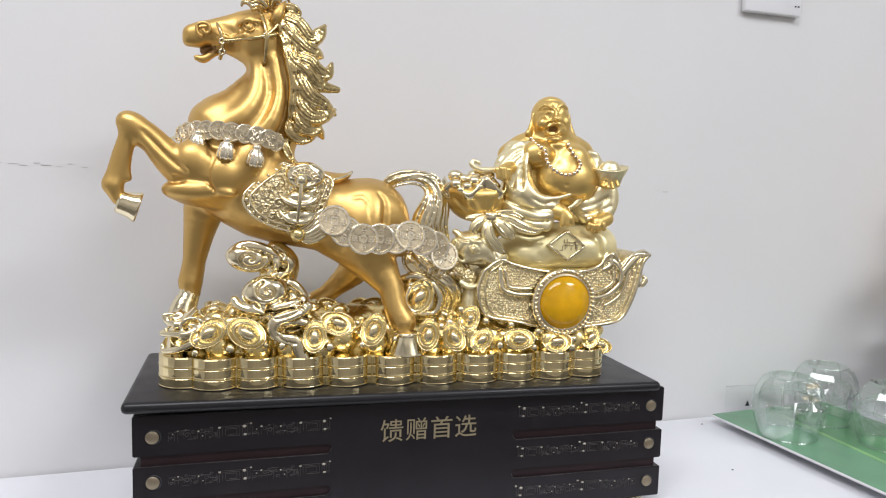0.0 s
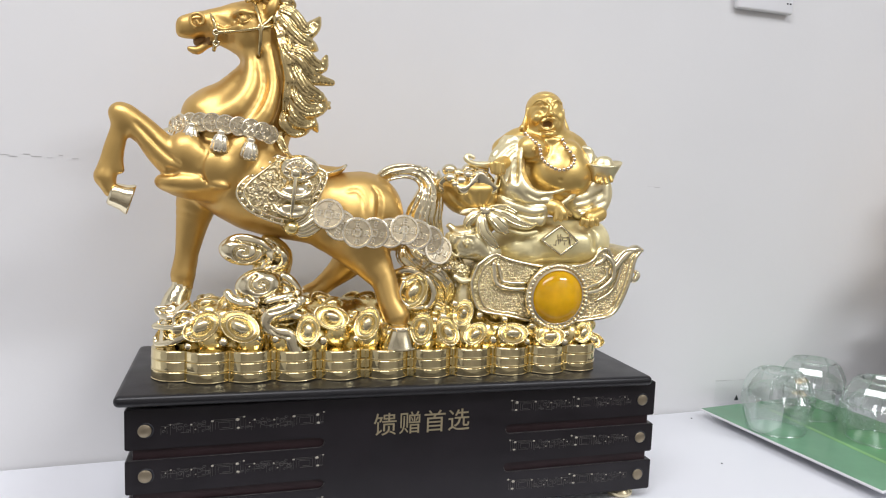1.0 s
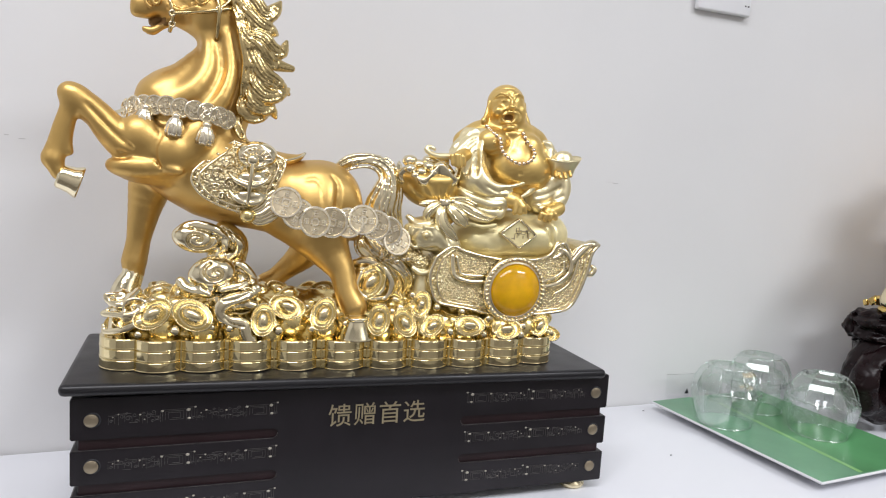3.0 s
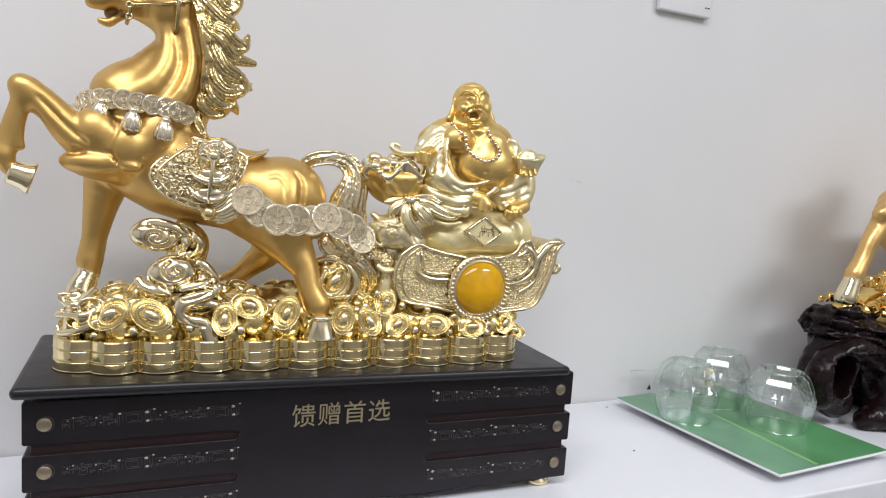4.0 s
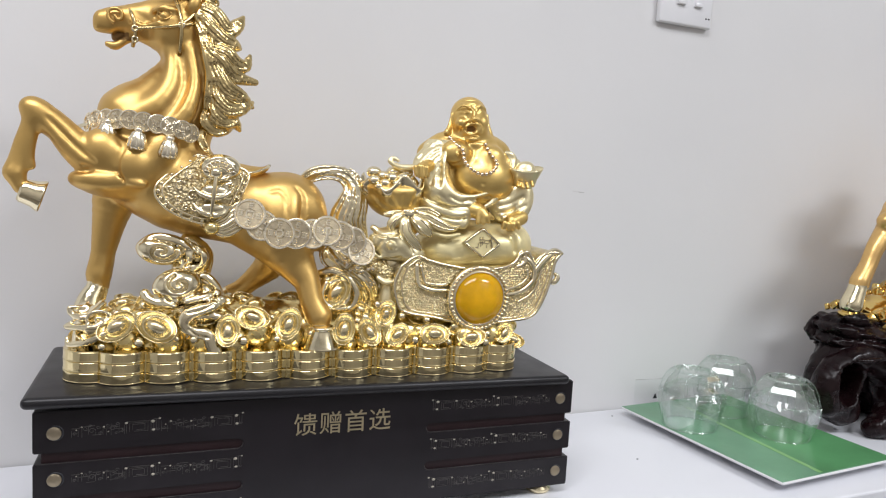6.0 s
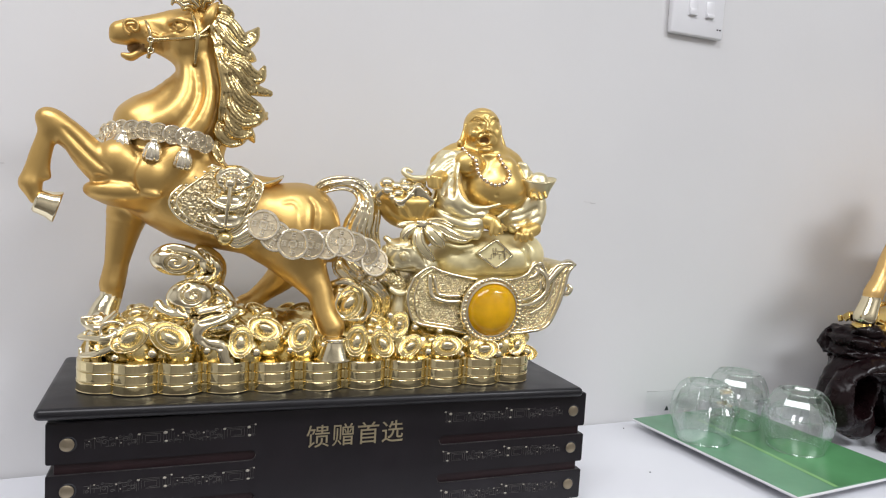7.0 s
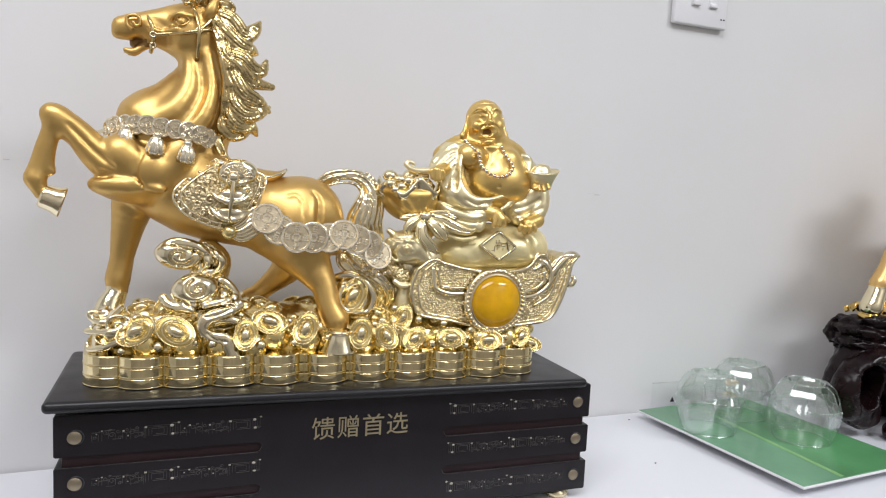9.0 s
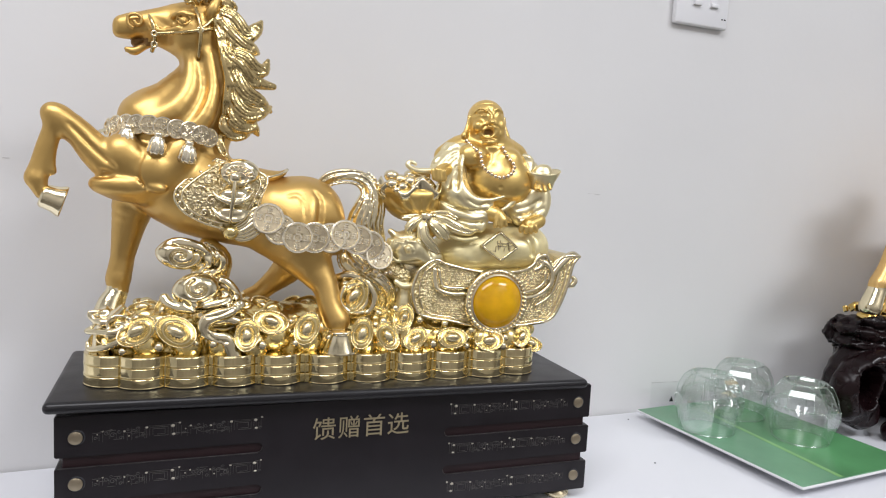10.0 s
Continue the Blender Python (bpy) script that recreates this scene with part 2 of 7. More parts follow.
SKIN = shader("bright_yellow_gold", (0.84, 0.59, 0.205), 0.37, 0.92, coat=0.05, grain=0.05, grain_size=700, mottle=0.08, mottle_size=35, rough_spread=0.05)
MANE_GOLD = shader("deep_mane_gold", (0.70, 0.54, 0.26), 0.24, 1.0, grain=0.06, grain_size=200, mottle=0.18, mottle_size=60, rough_spread=0.05)
# brown that paints the shade inside the open mouths of the gold statues
MOUTH_SHADE = shader("mouth_shade", (0.30, 0.17, 0.06), 0.5, 0.6, mottle=0.2)
INGOT = shader("worn_ingot_gold", (0.86, 0.74, 0.45), 0.20, 1.0, grain=0.12, grain_size=140, mottle=0.2, mottle_size=70, rough_spread=0.06)
AMBER = shader("amber_resin", (0.80, 0.43, 0.006), 0.04, 0.0, mottle=0.28, mottle_size=45)
AMBER.node_tree.nodes["Principled BSDF"].inputs["Subsurface Weight"].default_value = 0.25
AMBER.node_tree.nodes["Principled BSDF"].inputs["Subsurface Radius"].default_value = (0.010, 0.004, 0.0004)
AMBER.node_tree.nodes["Principled BSDF"].inputs["Subsurface Scale"].default_value = 1.0
LACQUER = shader("black_lacquer", (0.0130, 0.0105, 0.0130), 0.36, 0.0, specular=0.34, grain=0.06, grain_size=300, mottle=0.3, mottle_size=18, rough_spread=0.08)
LACQUER_TOP = shader("black_satin_lacquer", (0.013, 0.012, 0.014), 0.34, 0.0, specular=0.36, grain=0.05, grain_size=500, mottle=0.2, mottle_size=10, rough_spread=0.06)
MAROON = shader("dark_red_lacquer", (0.021, 0.0105, 0.0120), 0.4, 0.0, specular=0.28, grain=0.1, grain_size=300, mottle=0.3, mottle_size=30)
BRASS = shader("dull_brass", (0.34, 0.285, 0.20), 0.42, 0.9, grain=0.1, grain_size=600, mottle=0.15, mottle_size=90)
INLAY = shader("mottled_grey_inlay", (0.090, 0.082, 0.078), 0.5, 0.2, mottle=0.7, mottle_size=140)
SPECK = shader("bright_inlay", (0.52, 0.48, 0.40), 0.4, 0.6)
LETTER = shader("brass_lettering", (0.54, 0.46, 0.30), 0.38, 0.8, mottle=0.12, mottle_size=200)
PLASTER = shader("white_painted_plaster", (0.74, 0.735, 0.735), 0.75, 0.0, grain=0.12, grain_size=90, mottle=0.035, mottle_size=3.0)
GREIGE = shader("reflected_wall_grey_beige", (0.50, 0.475, 0.45), 0.7, 0.0, grain=0.1, grain_size=80, mottle=0.12, mottle_size=3)
CEIL = shader("ceiling_paint", (0.8, 0.8, 0.79), 0.8, 0.0, grain=0.1, grain_size=60, mottle=0.03, mottle_size=2)
FLOOR = shader("floor_tile", (0.17, 0.155, 0.14), 0.35, 0.0, mottle=0.2, mottle_size=4)
TABLETOP = shader("white_laminate", (0.80, 0.81, 0.85), 0.28, 0.0, grain=0.01, grain_size=400, mottle=0.012, mottle_size=5)
BLUE = shader("blue_grey_painted_steel", (0.34, 0.43, 0.60), 0.4, 0.0, grain=0.1, grain_size=500, mottle=0.08, mottle_size=8)
PLASTIC = shader("white_plastic", (0.80, 0.80, 0.82), 0.3, 0.0, coat=0.2, mottle=0.02, mottle_size=30)
DARK = shader("dark_mark", (0.02, 0.02, 0.025), 0.5)
def thin_glass(name, tint, base_gloss=0.05):
    """Thin clear glass: what lies behind shows through, with a gloss that grows at grazing angles."""
    m = bpy.data.materials.new(name)
    m.use_nodes = True
    nodes, links = m.node_tree.nodes, m.node_tree.links
    nodes.remove(nodes["Principled BSDF"])
    clear, gloss, rim, power, share, mix = (nodes.new(k) for k in ("ShaderNodeBsdfTransparent", "ShaderNodeBsdfGlossy", "ShaderNodeLayerWeight", "ShaderNodeMath", "ShaderNodeMath", "ShaderNodeMixShader"))
    clear.inputs["Color"].default_value = (*tint, 1)
    gloss.inputs["Color"].default_value, gloss.inputs["Roughness"].default_value = (0.95, 0.98, 0.97, 1), 0.03
    rim.inputs["Blend"].default_value = 0.5
    power.operation, power.inputs[1].default_value = "POWER", 2.4
    share.operation, share.inputs[1].default_value, share.inputs[2].default_value = "MULTIPLY_ADD", 0.70, base_gloss
    links.new(rim.outputs["Facing"], power.inputs[0])
    links.new(power.outputs[0], share.inputs[0])
    links.new(share.outputs[0], mix.inputs[0])
    links.new(clear.outputs[0], mix.inputs[1])
    links.new(gloss.outputs[0], mix.inputs[2])
    links.new(mix.outputs[0], nodes["Material Output"].inputs["Surface"])
    return m


GLASS = thin_glass("clear_glass", (0.978, 0.988, 0.984), 0.12)
GLASS_EDGE = thin_glass("ground_glass_edge", (0.95, 0.97, 0.96), 0.20)
FILM = thin_glass("clear_acrylic", (0.992, 0.993, 0.995), 0.015)
ROOT = shader("dark_stained_root_wood", (0.011, 0.0045, 0.0052), 0.27, 0.0, specular=0.2, grain=0.6, grain_size=70, mottle=0.5, mottle_size=22, rough_spread=0.1)
LEAF = shader("printed_leaf_green", (0.165, 0.375, 0.215), 0.3, 0.0, coat=0.3, mottle=0.25, mottle_size=14)
LEAF_DEEP = shader("printed_leaf_deep_green", (0.115, 0.335, 0.14), 0.3, 0.0, coat=0.3, mottle=0.35, mottle_size=10)
VEIN = shader("printed_leaf_vein", (0.25, 0.50, 0.19), 0.3, 0.0, coat=0.3, mottle=0.1, mottle_size=30)

# ---- the room ----
TURN = Matrix.Translation((0, 0.1968, 0)) @ Matrix.Rotation(radians(WALL_TURN), 4, "Z")   # x along the wall, y into it


def slab(name, lo, hi, material, label="", bevel=0.0):
    ob = part(name, box(bmesh.new(), lo, hi, bevel), material, None, label, smooth_shade=False)
    ob.matrix_world = TURN
    return tagged(ob, label, name.split("_")[0], kind="structure")


slab("wall_north", (-2.6, 0, -0.85), (3.6, 0.12, 1.95), PLASTER, "plain off-white painted plaster wall with faint scuffs")
# unseen wall behind the camera; place and grey chosen to shape the gold's reflections
slab("wall_south", (-2.6, -2.62, -0.85), (3.6, -2.5, 1.95), GREIGE, "plain grey-beige wall out of view, toned for the reflections")
slab("wall_west", (-2.72, -2.5, -0.85), (-2.6, 0, 1.95), PLASTER, "plain off-white painted plaster wall")
slab("wall_east", (3.6, -2.5, -0.85), (3.72, 0, 1.95), PLASTER, "plain off-white painted plaster wall")
slab("floor", (-2.72, -2.62, -0.95), (3.72, 0.12, -0.85), FLOOR, "plain grey tiled floor")
slab("ceiling", (-2.72, -2.62, 1.95), (3.72, 0.12, 2.05), CEIL, "plain white painted ceiling")

# the low white-topped cabinet along the wall
cabinet = thing("side_cabinet", "low white-topped office cabinet with blue-grey steel front", "cabinet")
cabinet.matrix_world = TURN
part("top", box(bmesh.new(), (-1.3, -0.292, -0.022), (1.5, -0.002, 0), 0.002), TABLETOP, cabinet, "glossy white laminate top", smooth_shade=False)
part("body", box(bmesh.new(), (-1.28, -0.288, -0.85), (1.48, -0.006, -0.022), 0.002), BLUE, cabinet, "blue-grey painted steel body", smooth_shade=False)

# ---- the plinth ----
def lid_z(x):
    return 0.1245 - 0.0156 * (x + 0.007)


plinth = thing("plinth", "black lacquered wooden plinth with brass studs and engraved bands", "plinth")
TIERS = ((0.0815, 0.1135), (0.0465, 0.0735), (0.0100, 0.0385))
X0, X1, DEEP_Y = -0.2275, 0.2270, 0.132
bm = bmesh.new()
box(bm, (X0 + 0.005, 0.0022, 0.0105), (X1 - 0.005, DEEP_Y - 0.003, 0.113), 0.001)
part("core", bm, MAROON, plinth, "dark red-black recessed core", smooth_shade=False)


def front_outline():
    """The front of the drawers: one board, notched from both ends by round-ended grooves."""
    pts = []
    for side, x_end, x_in in ((1, X1, 0.0792), (-1, X0, -0.0782)):
        notches = ((0.0735, 0.0815), (0.0385, 0.0465)) if side > 0 else ((0.0465, 0.0385), (0.0815, 0.0735))
        ends = (0.1135, 0.0100) if side > 0 else (0.0100, 0.1135)
        pts.append((x_end - side * 0.0012, ends[0]))
        pts.append((x_end, ends[0] + (-0.0012 if side > 0 else 0.0012)))
        for pair in notches:
            first, last = (pair[1], pair[0]) if side > 0 else (pair[1], pair[0])
            h = abs(first - last) / 2
            mid = (first + last) / 2
            s = 1 if first > last else -1
            pts += [(x_end, first + s * 0.0012), (x_end - side * 0.0012, first)]
            pts += [(x_in + side * h * (1 - math.sin(a)), mid + s * h * math.cos(a)) for a in (math.pi * i / 10 for i in range(11))]
            pts += [(x_end - side * 0.0012, last), (x_end, last - s * 0.0012)]
        pts.append((x_end, ends[1] + (0.0012 if side > 0 else -0.0012)))
        pts.append((x_end - side * 0.0012, ends[1]))
    return pts


bm = bmesh.new()
outline = front_outline()
near = [bm.verts.new((x, 0.0, z)) for x, z in outline]
far = [bm.verts.new((x, DEEP_Y, z)) for x, z in outline]
cap = bm.faces.new(near)
bm.faces.new(far[::-1])
for i in range(len(near)):
    j = (i + 1) % len(near)
    bm.faces.new((near[i], far[i], far[j], near[j]))
bmesh.ops.recalc_face_normals(bm, faces=bm.faces)
bmesh.ops.bevel(bm, geom=list(cap.edges), offset=0.0006, segments=2, affect="EDGES")
part("drawer_body", bm, LACQUER, plinth, "black lacquered body with round-ended grooves", smooth_shade=False)

# pale lower lips of the grooves
for z in (0.0735, 0.0385):
    for x_end, x_in, side in ((X1, 0.0792, 1), (X0, -0.0782, -1)):
        lip = [(x_end - side * 0.002, z), (x_in + side * 0.030, z), (x_in + side * 0.0035, z + 0.0001), (x_in + side * 0.0008, z + 0.0018), (x_in - side * 0.0001, z + 0.0045)]
        part("groove_lip", tube(bmesh.new(), [(x, 0.0001, zz, 0.00022) for x, zz in lip], 6), INLAY, plinth, "thin pale edge of a groove")

# lid: a board with a rounded nosing, lying a little askew
lid = part("lid", box(bmesh.new(), (-0.226, -0.011 , -0.0045), (0.226, 0.144, 0.0045), 0.0043, 4), LACQUER_TOP, plinth, "satin black lid board with rounded nosing")
lid.matrix_basis = pose(-0.0075, 0, lid_z(-0.0075) - 0.0045, 0, 0.894, 0.6)
part("lid_batten", box(bmesh.new(), (-0.205, 0.004, 0.110), (0.21, 0.128, 0.1165), 0.001), LACQUER, plinth, smooth_shade=False)

# studs
stud_mesh = bpy.data.meshes.new("stud")
bm = bmesh.new()
lathe(bm, [(0.0044, 0.0), (0.0050, 0.0006), (0.0050, 0.0014), (0.0045, 0.0018), (0.0, 0.0019)], 28)
bm.to_mesh(stud_mesh)
bm.free()
stud_mesh.materials.append(BRASS)
stud_mesh.polygons.foreach_set("use_smooth", [True] * len(stud_mesh.polygons))
for z in (0.0968, 0.0610, 0.0251):
    for x in (-0.2132, 0.2132):
        # flat dark ring, shifted right, paints the shade beside each stud
        shade_ring = part("stud_shade_ring", lathe(bmesh.new(), [(0.0059, 0.0), (0.0059, 0.0003), (0.0047, 0.0003), (0.0044, 0.0)], 28), DARK, plinth, "dark ring painted for the shade beside the stud")
        shade_ring.matrix_basis = pose(x + 0.0007, 0.0001, z, 90)
        piece("stud", stud_mesh, pose(x, 0.0001, z, 90), plinth)
# feet
for x in (-0.200, 0.205):
    for y in (0.016, 0.118):
        bm = bmesh.new()
        lathe(bm, [(0.0105, 0.0), (0.0125, 0.002), (0.0125, 0.0045), (0.0095, 0.0062), (0.0095, 0.0104)], 24)
        foot = part("foot", bm, SHINY, plinth, "turned pale brass foot")
        foot.location = (x, y, 0)


# engraved bands: key-pattern frets of thin raised lines with bright worn spots, the motif twice along a band
def fret(x0, x1, z, height, mirrored, rnd):
    lines, specks = bmesh.new(), bmesh.new()
    half, h = (x1 - x0) / 2, height / 2

    def at(k, u):
        return x1 - (k + u) * half if mirrored else x0 + (k + u) * half

    def bar(ua, za, ub, zb, k, thick=0.00026):
        xa, xb = sorted((at(k, ua), at(k, ub)))
        za, zb = sorted((z + za * h, z + zb * h))
        box(lines, (xa - thick / 2, -0.00035, za - thick / 2), (xb + thick / 2, 0.0003, zb + thick / 2))

    def squiggle(k, u, v, r, turns):
        tube(lines, [(at(k, u) + r * (1 - 0.7 * i / 12) * math.cos(turns * i / 12), -0.0001, z + v * h + 0.9 * r * (1 - 0.7 * i / 12) * math.sin(turns * i / 12), 0.00019) for i in range(13)], 4)

    for k in (0, 1):
        # two nested key rectangles
        for inset in (0.0, 0.035, 0.07):
            ua, ub, low, high = 0.62 + inset, 0.90 - inset, -0.75 + 5.5 * inset, 0.75 - 5.5 * inset
            bar(ua, low, ua, high, k)
            bar(ua, high, ub, high, k)
            bar(ub, low, ub, high, k)
            if inset:
                bar(ua + 0.05, low, ub, low, k)
        bar(0.93, -0.8, 0.93, 0.5, k)
        bar(0.96, -0.6, 0.96, 0.95, k)
        bar(0.93, 0.95, 0.99, 0.95, k)
        bar(0.99, -0.2, 0.99, 0.95, k)
        # loose curls and strokes before them
        squiggle(k, 0.47, 0.1, 0.0026, 8.5)
        squiggle(k, 0.56, -0.2, 0.0022, -8.0)
        squiggle(k, 0.24, -0.1, 0.0024, 7.5)
        squiggle(k, 0.31, 0.3, 0.0017, -7.0)
        for u, v, r, turns in ((0.05, -0.4, 0.0014, 6.5), (0.17, 0.2, 0.0019, -7.5), (0.22, 0.5, 0.0012, 6.0), (0.33, -0.5, 0.0016, 7.0), (0.41, 0.5, 0.0013, -6.5), (0.52, 0.55, 0.0015, 6.5), (0.51, -0.6, 0.0013, 6.0), (0.98, -0.5, 0.0013, 6.0)):
            squiggle(k, u, v, r, turns)
        for u in (0.02, 0.09, 0.13, 0.20, 0.28, 0.36, 0.40, 0.45, 0.54, 0.58, 0.60):
            bar(u, rnd.uniform(-0.9, -0.5), u, rnd.uniform(-0.1, 0.7), k)
        for u in (0.02, 0.10, 0.18, 0.25, 0.36, 0.44, 0.50):
            v = rnd.uniform(-0.8, 0.7)
            bar(u, v, u + 0.09, v, k)
        for u, v, r in ((0.07, 0.1, 0.0006), (0.13, 0.45, 0.0008), (0.37, 0.3, 0.0008), (0.42, -0.35, 0.0006), (0.62, 0.6, 0.0011), (0.92, 0.62, 0.0015), (0.93, -0.5, 0.0013), (1.0, 0.95, 0.0010)):
            r *= rnd.uniform(0.85, 1.1)
            ball(specks, (at(k, u), -0.0001, z + v * h), r, 1, (1.15, 0.4, rnd.uniform(0.7, 0.9)))
    return lines, specks


rnd = random.Random(4)
for z in (0.0975, 0.0615, 0.0255):
    for x0, x1 in ((-0.203, -0.079), (0.084, 0.203)):
        lines, specks = fret(x0, x1, z, 0.0120, x0 > 0, rnd)
        band = part("engraved_band", lines, INLAY, plinth, "fine key-pattern fret engraved in a band", smooth_shade=False)
        tagged(part("worn_inlay", specks, SPECK, band, "bright worn spots of metal inlay"), kind="stuff")

# lettering on the centre panel
for i, sign in enumerate("馈赠首选"):
    curve = bpy.data.curves.new("letter", "FONT")
    curve.body, curve.size, curve.extrude, curve.align_x, curve.align_y = sign, 0.0205, 0.0003, "CENTER", "CENTER"
    text = bpy.data.objects.new("letter_shape", curve)
    scene.collection.objects.link(text)
    bpy.context.view_layer.update()
    me = bpy.data.meshes.new_from_object(text.evaluated_get(bpy.context.evaluated_depsgraph_get()))
    bpy.data.objects.remove(text)
    me.materials.clear()
    me.materials.append(LETTER)
    ob = new("letter", me)
    ob.parent = plinth
    ob.matrix_basis = pose(-0.0282 + 0.0213 * i, -0.0005, 0.0880, 90)
    ob["label"] = "raised brass written character"

# ---- the gilded horse ----
MID, NEAR, FAR = 0.064, 0.042, 0.088
horse = Clay((-0.325, 0.002, 0.125), (0.03, 0.128, 0.485), 0.0016)
# barrel, chest and rump
horse.limb([(-0.165, 0.064, 0.299, 0.0331), (-0.132, 0.064, 0.281, 0.0375), (-0.086, 0.064, 0.266, 0.0325), (-0.047, 0.064, 0.261, 0.033)], 0.01, 0.95)
horse.egg((-0.039, 0.064, 0.266), (0.032, 0.034, 0.029), 0.012)
horse.egg((-0.05, 0.045, 0.27), (0.024, 0.012, 0.019), 0.008, 25)
# neck
horse.limb([(-0.153, 0.064, 0.327, 0.0369), (-0.14, 0.064, 0.347, 0.0294), (-0.127, 0.064, 0.373, 0.0209), (-0.128, 0.064, 0.399, 0.017)], 0.012, 0.85)
horse.limb([(-0.114, 0.064, 0.402, 0.0105), (-0.108, 0.064, 0.374, 0.0124), (-0.113, 0.064, 0.346, 0.0154), (-0.125, 0.064, 0.321, 0.0192)], 0.01, 0.8)
horse.egg((-0.172, 0.064, 0.342), (0.018, 0.025, 0.015), 0.012, 30)
# head: skull, cheek, muzzle, jaws
horse.limb([(-0.128, 0.064, 0.42, 0.016), (-0.147, 0.064, 0.416, 0.0149), (-0.163, 0.064, 0.412, 0.0116)], 0.008, 0.78)
horse.egg((-0.136, 0.06, 0.407), (0.0190, 0.0165, 0.0215), 0.006)
horse.limb([(-0.163, 0.064, 0.412, 0.0116), (-0.178, 0.064, 0.411, 0.0097), (-0.187, 0.064, 0.409, 0.0083)], 0.005, 0.85)
horse.limb([(-0.183, 0.064, 0.404, 0.0051), (-0.191, 0.064, 0.403, 0.0037)], 0.004, 1.1)
horse.limb([(-0.143, 0.064, 0.399, 0.01108), (-0.155, 0.064, 0.401, 0.00779), (-0.164, 0.064, 0.4, 0.00456), (-0.173, 0.064, 0.394, 0.00317), (-0.179, 0.064, 0.39, 0.00362), (-0.185, 0.064, 0.391, 0.00225)], 0.004, 0.85)
horse.limb([(-0.167, 0.05, 0.399, 0.00111), (-0.174, 0.05, 0.396, 0.00221), (-0.182, 0.05, 0.394, 0.00264), (-0.193, 0.05, 0.392, 0.00262)], 0.0012, 3.0, cut=True)
horse.limb([(-0.171, 0.069, 0.401, 0.00274), (-0.179, 0.069, 0.398, 0.00273)], 0.002)
# shade inside the mouth, put into the colour
horse.paint([(-0.169, 0.063, 0.4, 0.00272), (-0.175, 0.066, 0.398, 0.00409), (-0.181, 0.067, 0.397, 0.00408)], 2)
horse.limb([(-0.167, 0.05, 0.395, 0.0011), (-0.174, 0.05, 0.395, 0.0025), (-0.182, 0.052, 0.395, 0.0027), (-0.19, 0.054, 0.395, 0.0027)], 0.0015, 2.1, cut=True)
horse.limb([(-0.168, 0.069, 0.398, 0.0037), (-0.179, 0.069, 0.397, 0.0033)], 0.002)
horse.paint([(-0.169, 0.063, 0.397, 0.0028), (-0.176, 0.066, 0.397, 0.0039), (-0.183, 0.067, 0.397, 0.0039)], 2)
horse.limb([(-0.136, 0.046, 0.42, 0.0027), (-0.143, 0.045, 0.421, 0.0023), (-0.15, 0.048, 0.418, 0.0018)], 0.003)
horse.egg((-0.143, 0.046, 0.415), (0.0042, 0.0040, 0.0040), 0.0006)
horse.limb([(-0.138, 0.045, 0.413, 0.0014), (-0.143, 0.045, 0.412, 0.0011), (-0.149, 0.047, 0.413, 0.0009)], 0.002)
horse.limb([(-0.146, 0.047, 0.409, 0.0023), (-0.157, 0.051, 0.406, 0.0018), (-0.166, 0.053, 0.408, 0.0018)], 0.003)
horse.limb([(-0.146, 0.045, 0.412, 0.0009), (-0.156, 0.05, 0.411, 0.0011), (-0.164, 0.052, 0.412, 0.0009)], 0.0015, cut=True)
horse.egg((-0.179, 0.054, 0.412), (0.0030, 0.003, 0.0022), 0.001, cut=True)
# ears
horse.limb([(-0.124, 0.05, 0.42, 0.0037), (-0.121, 0.047, 0.426, 0.0046), (-0.118, 0.048, 0.433, 0.0032), (-0.114, 0.05, 0.439, 0.0009)], 0.002)
horse.limb([(-0.122, 0.041, 0.422, 0.0018), (-0.119, 0.041, 0.429, 0.002), (-0.116, 0.044, 0.435, 0.0009)], 0.0015, cut=True)
horse.limb([(-0.125, 0.076, 0.428, 0.0048), (-0.123, 0.078, 0.437, 0.0038), (-0.12, 0.078, 0.446, 0.001)], 0.003)
# raised foreleg
horse.limb([(-0.168, 0.046, 0.293, 0.0229), (-0.184, 0.04, 0.292, 0.0162), (-0.203, 0.037, 0.308, 0.0128), (-0.22, 0.036, 0.326, 0.01), (-0.233, 0.036, 0.335, 0.0082)], 0.007, 0.95)
horse.limb([(-0.229, 0.036, 0.333, 0.008), (-0.234, 0.036, 0.32, 0.00673), (-0.238, 0.036, 0.309, 0.00652), (-0.241, 0.036, 0.298, 0.00673), (-0.244, 0.036, 0.288, 0.00757)], 0.005, 0.95)
horse.limb([(-0.233, 0.036, 0.312, 0.00253), (-0.234, 0.036, 0.3, 0.00296), (-0.233, 0.036, 0.292, 0.00296)], 0.005)
horse.limb([(-0.244, 0.036, 0.285, 0.00673), (-0.24, 0.036, 0.276, 0.00549)], 0.004)
horse.limb([(-0.172, 0.04, 0.278, 0.0073), (-0.189, 0.038, 0.278, 0.0063), (-0.198, 0.038, 0.282, 0.0054)], 0.008)
horse.egg((-0.184, 0.035, 0.306), (0.0160, 0.0135, 0.0180), 0.003, 20)
horse.egg((-0.184, 0.034, 0.284), (0.0250, 0.0130, 0.0105), 0.003)
horse.egg((-0.163, 0.032, 0.297), (0.0165, 0.0125, 0.0170), 0.007)
horse.egg((-0.146, 0.036, 0.307), (0.0130, 0.0120, 0.0190), 0.005, -20)
horse.egg((-0.161, 0.025, 0.283), (0.0085, 0.0045, 0.0040), 0.002, -10)
